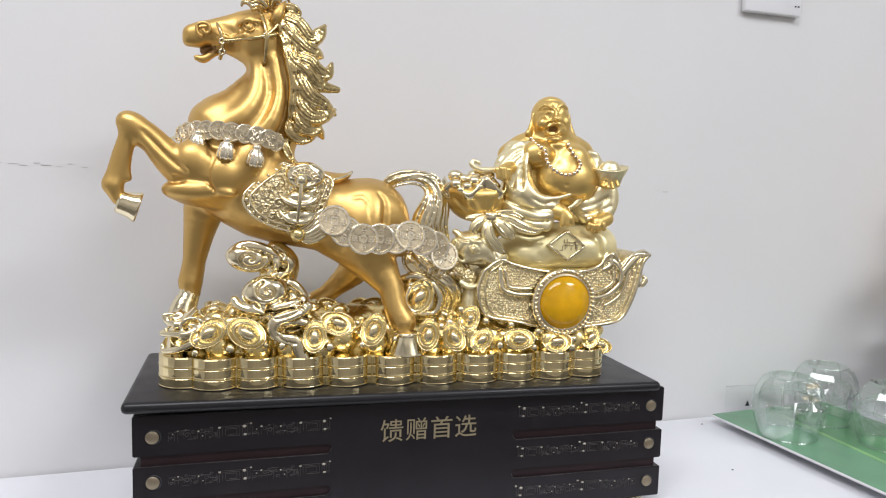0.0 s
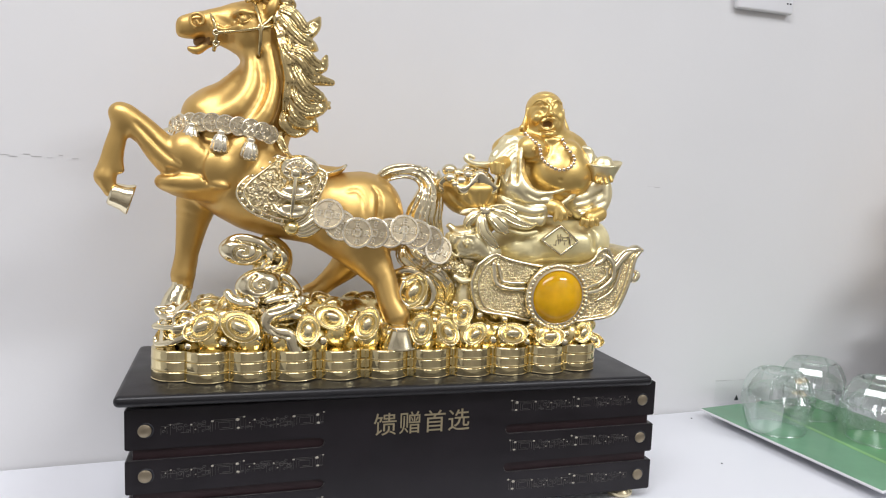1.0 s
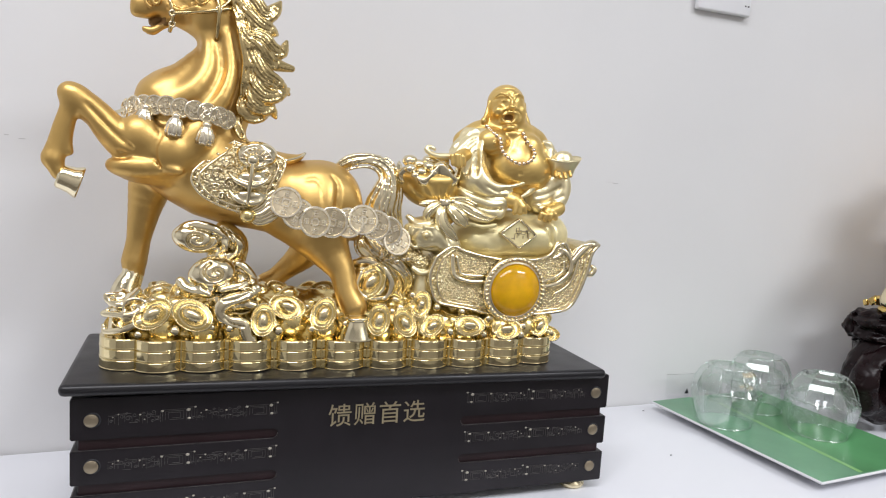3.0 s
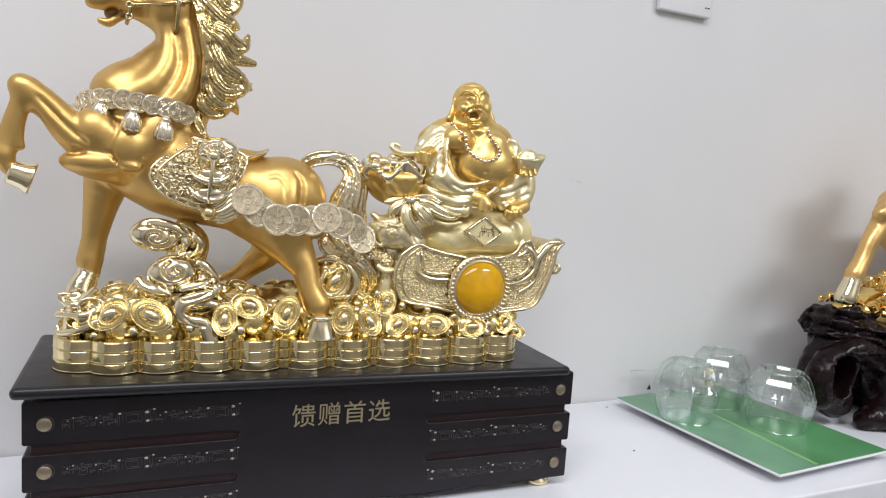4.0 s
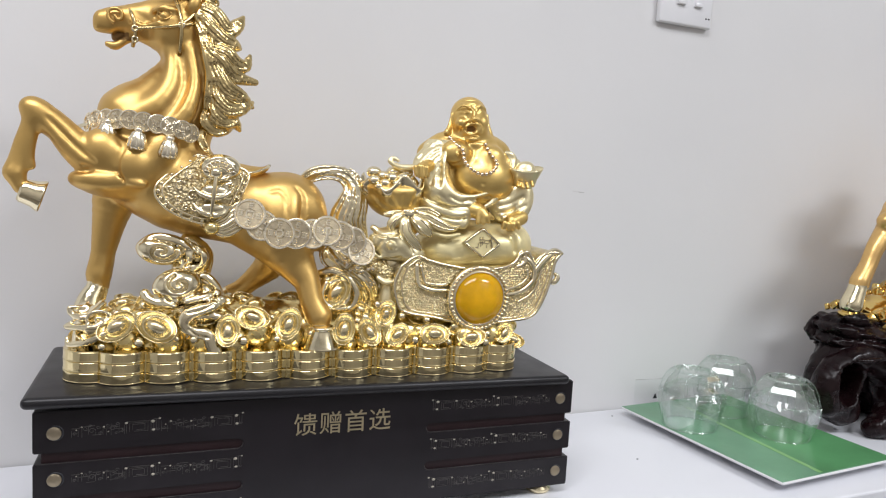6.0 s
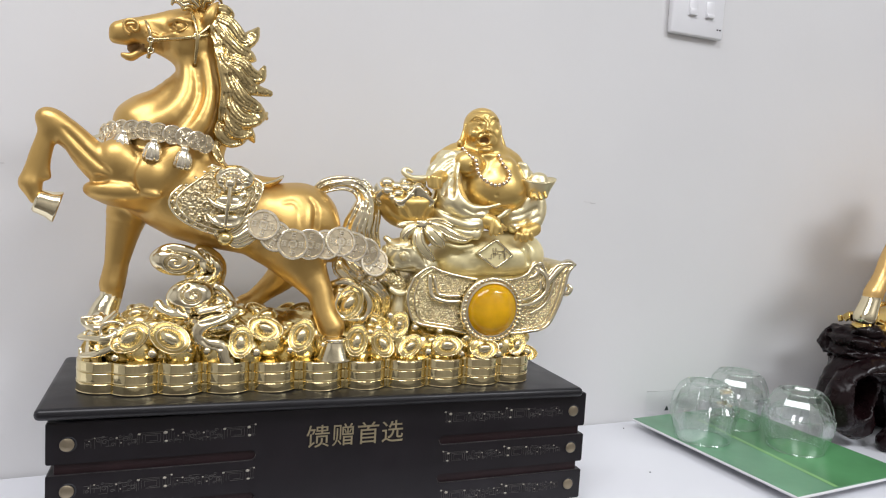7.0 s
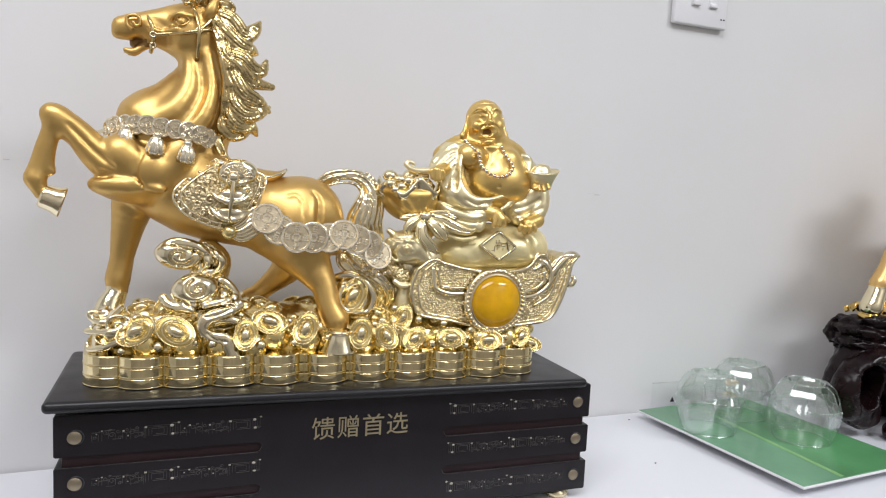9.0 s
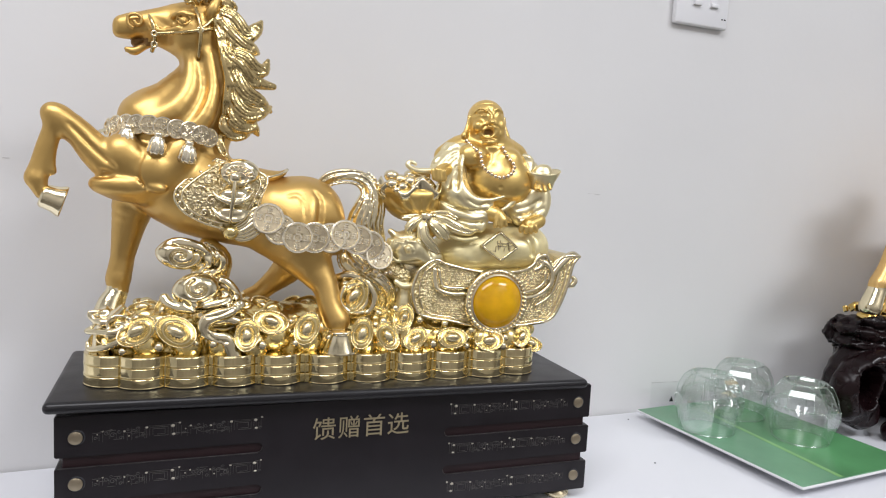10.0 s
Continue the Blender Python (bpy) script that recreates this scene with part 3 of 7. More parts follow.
horse.limb([(-0.221, 0.027, 0.328, 0.0011), (-0.206, 0.025, 0.312, 0.0017), (-0.195, 0.024, 0.302, 0.0017), (-0.19, 0.024, 0.298, 0.0013)], 0.0025, cut=True)
horse.limb([(-0.212, 0.03, 0.297, 0.0009), (-0.202, 0.027, 0.291, 0.0015), (-0.192, 0.026, 0.291, 0.0013)], 0.0025, cut=True)
horse.limb([(-0.172, 0.027, 0.314, 0.0011), (-0.17, 0.024, 0.309, 0.0011), (-0.173, 0.022, 0.301, 0.0011), (-0.173, 0.023, 0.291, 0.0011), (-0.169, 0.024, 0.284, 0.001)], 0.0025, cut=True)
horse.limb([(-0.198, 0.027, 0.295, 0.0009), (-0.186, 0.023, 0.292, 0.0011), (-0.174, 0.023, 0.291, 0.001)], 0.0025, cut=True)
# folds of the neck
horse.limb([(-0.137, 0.052, 0.387, 0.0046), (-0.137, 0.046, 0.364, 0.0064), (-0.148, 0.041, 0.345, 0.0082), (-0.167, 0.042, 0.332, 0.0072)], 0.006)
horse.limb([(-0.123, 0.05, 0.39, 0.0042), (-0.12, 0.045, 0.365, 0.006), (-0.126, 0.04, 0.341, 0.0078), (-0.139, 0.04, 0.325, 0.0082)], 0.006)
horse.limb([(-0.129, 0.045, 0.385, 0.0018), (-0.127, 0.039, 0.362, 0.0027), (-0.136, 0.032, 0.342, 0.0027), (-0.152, 0.031, 0.329, 0.0022)], 0.004, cut=True)
# standing foreleg
horse.limb([(-0.179, 0.084, 0.272, 0.0185), (-0.184, 0.086, 0.25, 0.0137), (-0.188, 0.086, 0.227, 0.0103), (-0.19, 0.086, 0.214, 0.0088)], 0.006, 0.95)
horse.limb([(-0.19, 0.086, 0.214, 0.0088), (-0.192, 0.085, 0.203, 0.0103), (-0.192, 0.084, 0.195, 0.0074)], 0.004)
horse.limb([(-0.192, 0.083, 0.193, 0.0083), (-0.197, 0.08, 0.182, 0.0107), (-0.199, 0.078, 0.172, 0.0126)], 0.002)
# hind legs
horse.limb([(-0.047, 0.048, 0.256, 0.02635), (-0.043, 0.044, 0.237, 0.02145), (-0.033, 0.042, 0.22, 0.0152), (-0.025, 0.036, 0.204, 0.01125), (-0.021, 0.031, 0.187, 0.01025), (-0.015, 0.028, 0.175, 0.01123)], 0.006, 0.9)
horse.limb([(-0.072, 0.055, 0.24, 0.0127), (-0.051, 0.046, 0.227, 0.0127), (-0.034, 0.042, 0.213, 0.0098)], 0.008)
horse.egg((-0.019, 0.05, 0.256), (0.012, 0.014, 0.028), 0.008, 15)
horse.limb([(-0.034, 0.032, 0.285, 0.0019), (-0.032, 0.028, 0.271, 0.0029), (-0.033, 0.028, 0.257, 0.0024)], 0.003, cut=True)
horse.limb([(-0.014, 0.028, 0.173, 0.0083), (-0.013, 0.024, 0.162, 0.0063)], 0.003)
horse.limb([(-0.043, 0.084, 0.225, 0.01868), (-0.052, 0.088, 0.21, 0.01353), (-0.067, 0.09, 0.196, 0.00934), (-0.078, 0.09, 0.186, 0.00878)], 0.006)
horse.limb([(-0.083, 0.09, 0.185, 0.0083), (-0.095, 0.09, 0.176, 0.0104)], 0.003)
# hooves are polished
horse.paint([(-0.195, 0.082, 0.187, 0.0117), (-0.2, 0.078, 0.167, 0.0204)], 1)
horse.paint([(-0.091, 0.09, 0.177, 0.0135), (-0.099, 0.09, 0.172, 0.0134)], 1)

# engraved lines: lids, brow, cheek, mouth and the muscles of leg and chest
horse.etch([(-0.149, 0.045, 0.413), (-0.146, 0.045, 0.417), (-0.142, 0.045, 0.417), (-0.139, 0.045, 0.414)], 0.0012, 0.0008, 0.062)
horse.etch([(-0.148, 0.045, 0.412), (-0.144, 0.045, 0.41), (-0.139, 0.045, 0.413)], 0.0010, 0.0008, 0.062)
horse.etch([(-0.151, 0.045, 0.417), (-0.145, 0.045, 0.42), (-0.138, 0.045, 0.419)], -0.0012, 0.0012, 0.062)
horse.etch([(-0.164, 0.045, 0.416), (-0.156, 0.045, 0.412), (-0.152, 0.045, 0.41)], 0.0010, 0.0012, 0.062)
horse.etch([(-0.217, 0.03, 0.324), (-0.205, 0.03, 0.311), (-0.195, 0.03, 0.302)], 0.0010, 0.0012, 0.05)
horse.etch([(-0.222, 0.03, 0.315), (-0.214, 0.03, 0.299), (-0.204, 0.03, 0.29), (-0.194, 0.03, 0.291)], 0.0010, 0.0012, 0.05)
horse.etch([(-0.058, 0.03, 0.28), (-0.051, 0.03, 0.281), (-0.046, 0.03, 0.274), (-0.045, 0.03, 0.261)], 0.0010, 0.0016, 0.05)
horse.etch([(-0.037, 0.03, 0.284), (-0.032, 0.03, 0.277), (-0.033, 0.03, 0.26)], 0.0012, 0.0014, 0.05)
bm = bmesh.new()
horse.into(bm)
# the flared hoof that stands on the coin rolls
foot = Vector((-0.013, 0.0215, 0))
foot.z = lid_z(foot.x) + 0.0246
tall = 0.168 - foot.z
lathe(bm, [(0.0160, 0), (0.0165, 0.03 * tall), (0.0158, 0.1 * tall), (0.0125, 0.5 * tall), (0.0103, 0.78 * tall), (0.0102, 0.86 * tall), (0.0112, 0.9 * tall), (0.0110, 0.97 * tall), (0.0085, 1.02 * tall), (0, 1.05 * tall)], 28, Matrix.Translation(foot))
for f in bm.faces:
    c = f.calc_center_median()
    if foot.z - 0.002 < c.z < foot.z + 1.06 * tall and math.hypot(c.x - foot.x, c.y - foot.y) < 0.019:
        f.material_index = 1
# the raised hoof: its wall flares from the pastern to a flat sole
heel, sole = Vector((-0.241, 0.036, 0.274)), Vector((-0.226, 0.038, 0.269))
way = sole - heel
before = set(bm.faces)
lathe(bm, [(0.0, 0.0), (0.0070, 0.0), (0.0082, 0.0020), (0.0082, 0.0040), (0.0090, 0.010), (0.0108, way.length - 0.0014), (0.0108, way.length - 0.0002), (0.0100, way.length + 0.0004), (0.0, way.length - 0.0006)], 28,
      Matrix.Translation(heel) @ way.to_track_quat("Z", "Y").to_matrix().to_4x4() @ Matrix.Diagonal((1.0, 1.12, 1.0, 1)))
for f in set(bm.faces) - before:
    f.material_index = 0 if (f.calc_center_median() - heel).dot(way.normalized()) > way.length - 0.0003 else 1
rnd = random.Random(11)


def lock(bm, line, strands, spread, radius, material, depth=0.006, gather=True):
    """A lock of wavy hair: strands that start side by side and gather at the tip. line: (x, y, z)."""
    line = [np.array(p, float) for p in line]
    n = len(line)
    phase, sway = rnd.uniform(0, 6.28), (0.0022 if gather else 0.0012)
    for s in range(strands):
        u = (s / max(strands - 1, 1) - 0.5) * 2
        off, size = (rnd.random() - 0.5) * depth, radius * (0.8 + 0.5 * rnd.random())
        pts = []
        for i, p in enumerate(line):
            a, b = line[max(i - 1, 0)], line[min(i + 1, n - 1)]
            w = (b - a) / (np.linalg.norm(b - a) + 1e-9)
            side = np.array([-w[2], 0, w[0]])
            t = i / (n - 1)
            wide = spread * (1 - 0.85 * t * t) * (0.55 + 0.9 * math.sin(math.pi * min(t + 0.15, 1)))
            if not gather:
                wide = spread * (0.75 + 1.3 * t)
            q = p + side * (u * wide + sway * math.sin(phase + 9.5 * t) * min(1, 2 * t)) + np.array([0, off * (1 - t) - depth * 0.35 * (1 - u * u), 0])
            pts.append((*q, size * (1.0 - (0.75 if gather else 0.3) * t ** 2)))
        tube(bm, spline(pts, 5), 7, material=3 if gather and rnd.random() < 0.5 else material)


# mane: sculpted tufts that sweep back from the crest and curl at the tip, each grooved along its length
MANE = (
    ([(-0.118, 0.054, 0.431), (-0.111, 0.052, 0.434), (-0.105, 0.054, 0.431), (-0.106, 0.056, 0.428)], 7, 0.4),
    ([(-0.116, 0.052, 0.426), (-0.105, 0.048, 0.421), (-0.095, 0.05, 0.41), (-0.087, 0.053, 0.415), (-0.082, 0.056, 0.423)], 11, 0.3),
    ([(-0.117, 0.05, 0.42), (-0.108, 0.046, 0.41), (-0.097, 0.048, 0.401), (-0.09, 0.052, 0.399), (-0.084, 0.055, 0.397)], 11, 0.3),
    ([(-0.109, 0.048, 0.394), (-0.096, 0.044, 0.391), (-0.088, 0.048, 0.384), (-0.08, 0.052, 0.383), (-0.076, 0.055, 0.392)], 10, 0.35),
    ([(-0.114, 0.047, 0.407), (-0.109, 0.043, 0.393), (-0.099, 0.043, 0.384), (-0.091, 0.047, 0.374), (-0.082, 0.052, 0.372), (-0.071, 0.056, 0.371)], 10, 0.55),
    ([(-0.106, 0.047, 0.384), (-0.101, 0.043, 0.372), (-0.094, 0.044, 0.362), (-0.083, 0.05, 0.357), (-0.073, 0.055, 0.35)], 12, 0.3),
    ([(-0.106, 0.047, 0.37), (-0.103, 0.043, 0.355), (-0.093, 0.045, 0.346), (-0.082, 0.05, 0.348), (-0.073, 0.055, 0.354)], 11, 0.3),
    ([(-0.108, 0.047, 0.357), (-0.106, 0.043, 0.343), (-0.097, 0.046, 0.335), (-0.088, 0.05, 0.336), (-0.083, 0.053, 0.33)], 10, 0.35),
    ([(-0.109, 0.047, 0.345), (-0.111, 0.044, 0.335), (-0.104, 0.046, 0.328), (-0.095, 0.05, 0.329), (-0.088, 0.053, 0.333)], 8, 0.35),
    ([(-0.118, 0.05, 0.417), (-0.112, 0.046, 0.404), (-0.109, 0.043, 0.388), (-0.106, 0.043, 0.371), (-0.108, 0.043, 0.354), (-0.11, 0.045, 0.339), (-0.113, 0.048, 0.326)], 9, 0.5),
    ([(-0.11, 0.049, 0.329), (-0.114, 0.047, 0.322), (-0.111, 0.045, 0.314), (-0.106, 0.044, 0.308)], 6, 0.3),
)
mane = Clay((-0.135, 0.026, 0.295), (-0.055, 0.075, 0.452), 0.00095)
UNIT = 0.00048   # the unit of the tufts' widths
for line, wide, tip_share in MANE:
    n = len(line)
    mane.limb([(*p, 1.12 * wide * UNIT * (0.8 + 0.4 * math.sin(math.pi * min(1, i / (n - 1) + 0.1)) if i < n - 1 else tip_share)) for i, p in enumerate(line)], 0.0012, 0.75)
for line, wide, tip_share in MANE:
    smooth_line = [np.array(p) for p in spline(line, 4)]
    n = len(smooth_line)
    for u in (-0.5, 0.02, 0.54):
        groove = []
        for i, p in enumerate(smooth_line):
            w = smooth_line[min(i + 1, n - 1)] - smooth_line[max(i - 1, 0)]
            w = w / (math.hypot(w[0], w[2]) + 1e-9)
            t = i / (n - 1)
            off = u * wide * UNIT * (1 - 0.75 * t * t) * 1.05
            groove.append((p[0] - w[2] * off, p[1], p[2] + w[0] * off))
        mane.etch(groove[1:max(3, int(0.8 * n))], 0.0016, 0.0009, max(p[1] for p in line) + 0.002)
mane.into(bm, 3)
# forelock
for line in ([(-0.13, 0.058, 0.432), (-0.137, 0.052, 0.435), (-0.143, 0.05, 0.435), (-0.149, 0.05, 0.431)], [(-0.128, 0.056, 0.434), (-0.134, 0.052, 0.44), (-0.141, 0.05, 0.439), (-0.145, 0.05, 0.435)],
             [(-0.126, 0.056, 0.433), (-0.124, 0.052, 0.44), (-0.118, 0.052, 0.442), (-0.111, 0.054, 0.439)]):
    lock(bm, spline(line, 3), 4, 0.004, 0.0020, 1)
# tail: rises from the rump, arches over, widens as it falls and sweeps on below the coins
TAIL = (
    ([(-0.031, 0.062, 0.288, 0.00501), (-0.019, 0.06, 0.297, 0.00753), (-0.003, 0.058, 0.3, 0.00757), (0.011, 0.056, 0.296, 0.00863), (0.018, 0.054, 0.284, 0.01068), (0.016, 0.054, 0.27, 0.01477), (0.013, 0.055, 0.256, 0.01735), (0.016, 0.056, 0.239, 0.01745)], (-0.72, -0.45, -0.15, 0.15, 0.45, 0.75)),
    ([(-0.005, 0.052, 0.237, 0.00706), (0.005, 0.047, 0.223, 0.00858), (0.02, 0.045, 0.214, 0.01016), (0.034, 0.046, 0.201, 0.00976), (0.037, 0.048, 0.187, 0.00724), (0.031, 0.05, 0.175, 0.00466)], (-0.6, -0.2, 0.2, 0.6)),
    ([(-0.009, 0.05, 0.234, 0.00402), (-0.008, 0.046, 0.222, 0.0045), (0.006, 0.044, 0.211, 0.00554), (0.02, 0.045, 0.201, 0.00611), (0.025, 0.047, 0.19, 0.00513), (0.023, 0.049, 0.178, 0.0036)], (-0.4, 0.3)),
    ([(0.022, 0.054, 0.234, 0.0113), (0.037, 0.052, 0.222, 0.01139), (0.047, 0.052, 0.207, 0.00939)], (-0.5, 0.0, 0.5)),
)
tail = Clay((-0.040, 0.028, 0.160), (0.062, 0.085, 0.320), 0.0011)
for line, grooves in TAIL:
    tail.limb(line, 0.002, 0.7)
for line, grooves in TAIL:
    smooth_line = [np.array(p) for p in spline(line, 4)]
    n = len(smooth_line)
    for u in grooves:
        groove = []
        for i, p in enumerate(smooth_line):
            w = smooth_line[min(i + 1, n - 1)] - smooth_line[max(i - 1, 0)]
            w = w / (math.hypot(w[0], w[2]) + 1e-9)
            off = u * p[3] + 0.0008 * math.sin(9 * u + 6 * i / n)
            groove.append((p[0] - w[2] * off, p[1], p[2] + w[0] * off))
        tail.etch(groove, 0.0022, 0.0009 + 0.0005 * (u == grooves[1]), max(p[1] for p in line) + 0.004)
tail.into(bm, 1)
# bridle: nose band, cheek strap, brow and throat straps
for line in ([(-0.17, 0.061, 0.421), (-0.166, 0.053, 0.413), (-0.164, 0.052, 0.405), (-0.164, 0.053, 0.397), (-0.166, 0.058, 0.39)], [(-0.164, 0.051, 0.403), (-0.15, 0.049, 0.405), (-0.139, 0.042, 0.406), (-0.13, 0.041, 0.408), (-0.121, 0.045, 0.411)],
             [(-0.136, 0.06, 0.435), (-0.133, 0.048, 0.424), (-0.13, 0.041, 0.411), (-0.13, 0.042, 0.398), (-0.131, 0.048, 0.386)], [(-0.13, 0.043, 0.409), (-0.123, 0.047, 0.416), (-0.119, 0.05, 0.423)], [(-0.161, 0.054, 0.408), (-0.163, 0.055, 0.41), (-0.165, 0.055, 0.411)]):
    tube(bm, [(p[0], p[1] - 0.0003, p[2], 0.0016) for p in spline(line, 4)], 8, material=3)
for at in ((-0.164, 0.05, 0.403), (-0.13, 0.04, 0.408), (-0.164, 0.052, 0.395)):
    tube(bm, ring_points(at, 0.0020, 0.0020, 0.0009, 16), 6, closed=True, material=1)
# lids round the eye
tube(bm, [(*p, 0.0009) for p in spline([(-0.148, 0.047, 0.415), (-0.145, 0.045, 0.419), (-0.141, 0.044, 0.419), (-0.137, 0.045, 0.416), (-0.141, 0.044, 0.412), (-0.145, 0.045, 0.412)], 4)], 6, closed=True, material=0)
tube(bm, [(*p, 0.0011) for p in spline([(-0.151, 0.049, 0.417), (-0.146, 0.046, 0.421), (-0.14, 0.046, 0.422), (-0.135, 0.045, 0.418)], 4)], 6, material=0)
# curl of the nostril
tube(bm, [(*p, 0.0015) for p in spline([(-0.179, 0.054, 0.406), (-0.183, 0.054, 0.409), (-0.183, 0.054, 0.415), (-0.178, 0.053, 0.417), (-0.174, 0.053, 0.415), (-0.174, 0.053, 0.41), (-0.177, 0.053, 0.409), (-0.179, 0.053, 0.412)], 4)], 6, material=0)
horse_ob = part("horse_statue", bm, [SATIN, SHINY, MOUTH_SHADE, MANE_GOLD])
tagged(horse_ob, "satin gold rearing horse statue with polished mane and tail", "statue")

# ---- horse trappings ----
def coin_mesh(name, radius, thick, seed=3):
    """An old coin, facing -y: the disc with its raised rim, and the square and signs that stand on it."""
    bm = bmesh.new()
    lathe(bm, [(0.0, 0.0), (radius * 0.80, 0.0), (radius * 0.84, thick * 0.35), (radius * 0.95, thick * 0.35), (radius, thick * 0.15),
               (radius, -thick * 0.6), (0.0, -thick * 0.6)], 28)
    for f in bm.faces:
        f.material_index = 0 if f.calc_center_median().xy.length < radius * 0.7 else 1
    signs = bmesh.new()
    s, w = radius * 0.21, radius * 0.075
    for a, b in (((-s, -s), (s, -s)), ((s, -s), (s, s)), ((s, s), (-s, s)), ((-s, s), (-s, -s))):
        box(signs, (min(a[0], b[0]) - w, min(a[1], b[1]) - w, -thick * 0.2), (max(a[0], b[0]) + w, max(a[1], b[1]) + w, thick * 0.42), w * 0.4, 1)
    sign = random.Random(seed)
    for dx, dy in ((0, 0.55), (0, -0.55), (0.55, 0), (-0.55, 0)):
        for i in range(3):
            o = (i - 1) * 0.15 * radius
            l = radius * sign.uniform(0.12, 0.22)
            box(signs, (radius * dx - l, radius * dy + o - w * 0.6, -thick * 0.2), (radius * dx + l, radius * dy + o + w * 0.6, thick * 0.40), w * 0.3, 1)
        for i in range(2):
            q = sign.uniform(-0.16, 0.16) * radius
            box(signs, (radius * dx + q - w * 0.35, radius * dy - 0.12 * radius, -thick * 0.2), (radius * dx + q + w * 0.35, radius * dy + 0.16 * radius, thick * 0.34))
        o = sign.uniform(-0.1, 0.1) * radius
        box(signs, (radius * dx + o - w * 0.6, radius * dy - 0.2 * radius, -thick * 0.2), (radius * dx + o + w * 0.6, radius * dy + 0.2 * radius, thick * 0.44), w * 0.3, 1)
    made = []
    for each, materials, title in ((bm, (ANTIQUE, SILVER), name), (signs, (SILVER,), "relief")):
        bmesh.ops.rotate(each, verts=each.verts, cent=(0, 0, 0), matrix=Matrix.Rotation(radians(90), 3, "X"))
        me = bpy.data.meshes.new(title)
        each.to_mesh(me)
        each.free()
        for m in materials:
            me.materials.append(m)
        made.append(me)
    return made


def coin_at(meshes, m, parent):
    ob = piece(meshes[0].name.split(".")[0], meshes[0], m, parent)
    tagged(piece("relief", meshes[1], Matrix(), ob), kind="stuff")
    return ob


coin = coin_mesh("coin", 0.0129, 0.0022)
chain = thing("coin_chain", "string of large pale metal coins hung from saddle to cart", "coin chain")
for i, (at, tilt) in enumerate((((-0.076, 0.02, 0.262), 10), ((-0.066, 0.022, 0.253), 25), ((-0.052, 0.02, 0.247), 4), ((-0.038, 0.021, 0.247), 12), ((-0.024, 0.022, 0.247), -15), ((-0.012, 0.021, 0.25), 6), ((-0.001, 0.022, 0.246), 15), ((0.01, 0.023, 0.241), -20), ((0.019, 0.024, 0.233), 30))):
    coin_at(coin, pose(*at, -14 + 4 * (i % 4), tilt, -10 + 5 * (i % 3)), chain)

collar = thing("coin_collar", "horse collar of overlapping pale coins with three tassels", "collar")
small_coin = coin_mesh("coin", 0.0077, 0.0016)
for i, (at, yaw) in enumerate((((-0.197, 0.052, 0.328), 62), ((-0.191, 0.044, 0.33), 48), ((-0.183, 0.038, 0.331), 36), ((-0.175, 0.033, 0.331), 26), ((-0.166, 0.029, 0.331), 18), ((-0.156, 0.027, 0.33), 8), ((-0.146, 0.027, 0.329), -2), ((-0.137, 0.028, 0.328), -10), ((-0.128, 0.031, 0.326), -18), ((-0.122, 0.035, 0.324), -28))):
    coin_at(small_coin, pose(*at, -8, 20 * i, -yaw), collar)
bm = bmesh.new()
tube(bm, [(*p, 0.0014) for p in spline([(-0.206, 0.064, 0.324), (-0.198, 0.054, 0.326), (-0.184, 0.041, 0.327), (-0.167, 0.032, 0.328), (-0.148, 0.03, 0.326), (-0.13, 0.035, 0.323), (-0.119, 0.044, 0.32)], 5)], 8)
part("cord", bm, SHINY, collar)
tassel = bpy.data.meshes.new("tassel")
bm = bmesh.new()
lathe(bm, [(0.0, 0.011), (0.0022, 0.0105), (0.0030, 0.0085), (0.0022, 0.0068), (0.0036, 0.0055), (0.0050, 0.001), (0.0058, -0.005), (0.0048, -0.0085), (0.0, -0.009)], 36,
      rim=lambda a, r, z: r * (1 + (0.10 * math.cos(9 * a) if z < 0.006 else 0)))
bm.to_mesh(tassel)
bm.free()
tassel.materials.append(SILVER)
tassel.polygons.foreach_set("use_smooth", [True] * len(tassel.polygons))
for at in ((-0.182, 0.033, 0.321), (-0.16, 0.023, 0.316), (-0.138, 0.025, 0.311)):
    piece("tassel", tassel, pose(*at, 6, 8, 0) @ Matrix.Diagonal((1.2, 1.2, 0.92, 1)), collar)


def drape(corners, rise, nu=24, nv=20, thick=0.002):
    """A curved sheet between four corners (two edges, each two points), bulging towards the viewer, as a closed solid."""
    a, b, c, d = (np.array(p, float) for p in corners)
    bm = bmesh.new()
    grid = []
    for layer in (0, 1):
        rows = []
        for j in range(nv + 1):
            v = j / nv
            row = []
            for i in range(nu + 1):
                u = i / nu
                p = (1 - v) * ((1 - u) * a + u * b) + v * ((1 - u) * d + u * c)
                p = p + np.array([0, -rise * math.sin(math.pi * u) ** 0.8 * math.sin(math.pi * (0.15 + 0.85 * v)) + layer * thick, 0])
                row.append(bm.verts.new(p))
            rows.append(row)
        grid.append(rows)
    for layer, rows in enumerate(grid):
        for j in range(nv):
            for i in range(nu):
                f = (rows[j][i], rows[j][i + 1], rows[j + 1][i + 1], rows[j + 1][i])
                bm.faces.new(f if layer == 0 else f[::-1])
    front, back = grid
    rim = [(0, i) for i in range(nu)] + [(j, nu) for j in range(nv)] + [(nv, i) for i in range(nu, 0, -1)] + [(j, 0) for j in range(nv, 0, -1)]
    for k in range(len(rim)):
        (j0, i0), (j1, i1) = rim[k], rim[(k + 1) % len(rim)]
        bm.faces.new((front[j1][i1], front[j0][i0], back[j0][i0], back[j1][i1]))
    bmesh.ops.recalc_face_normals(bm, faces=bm.faces)
    return bm


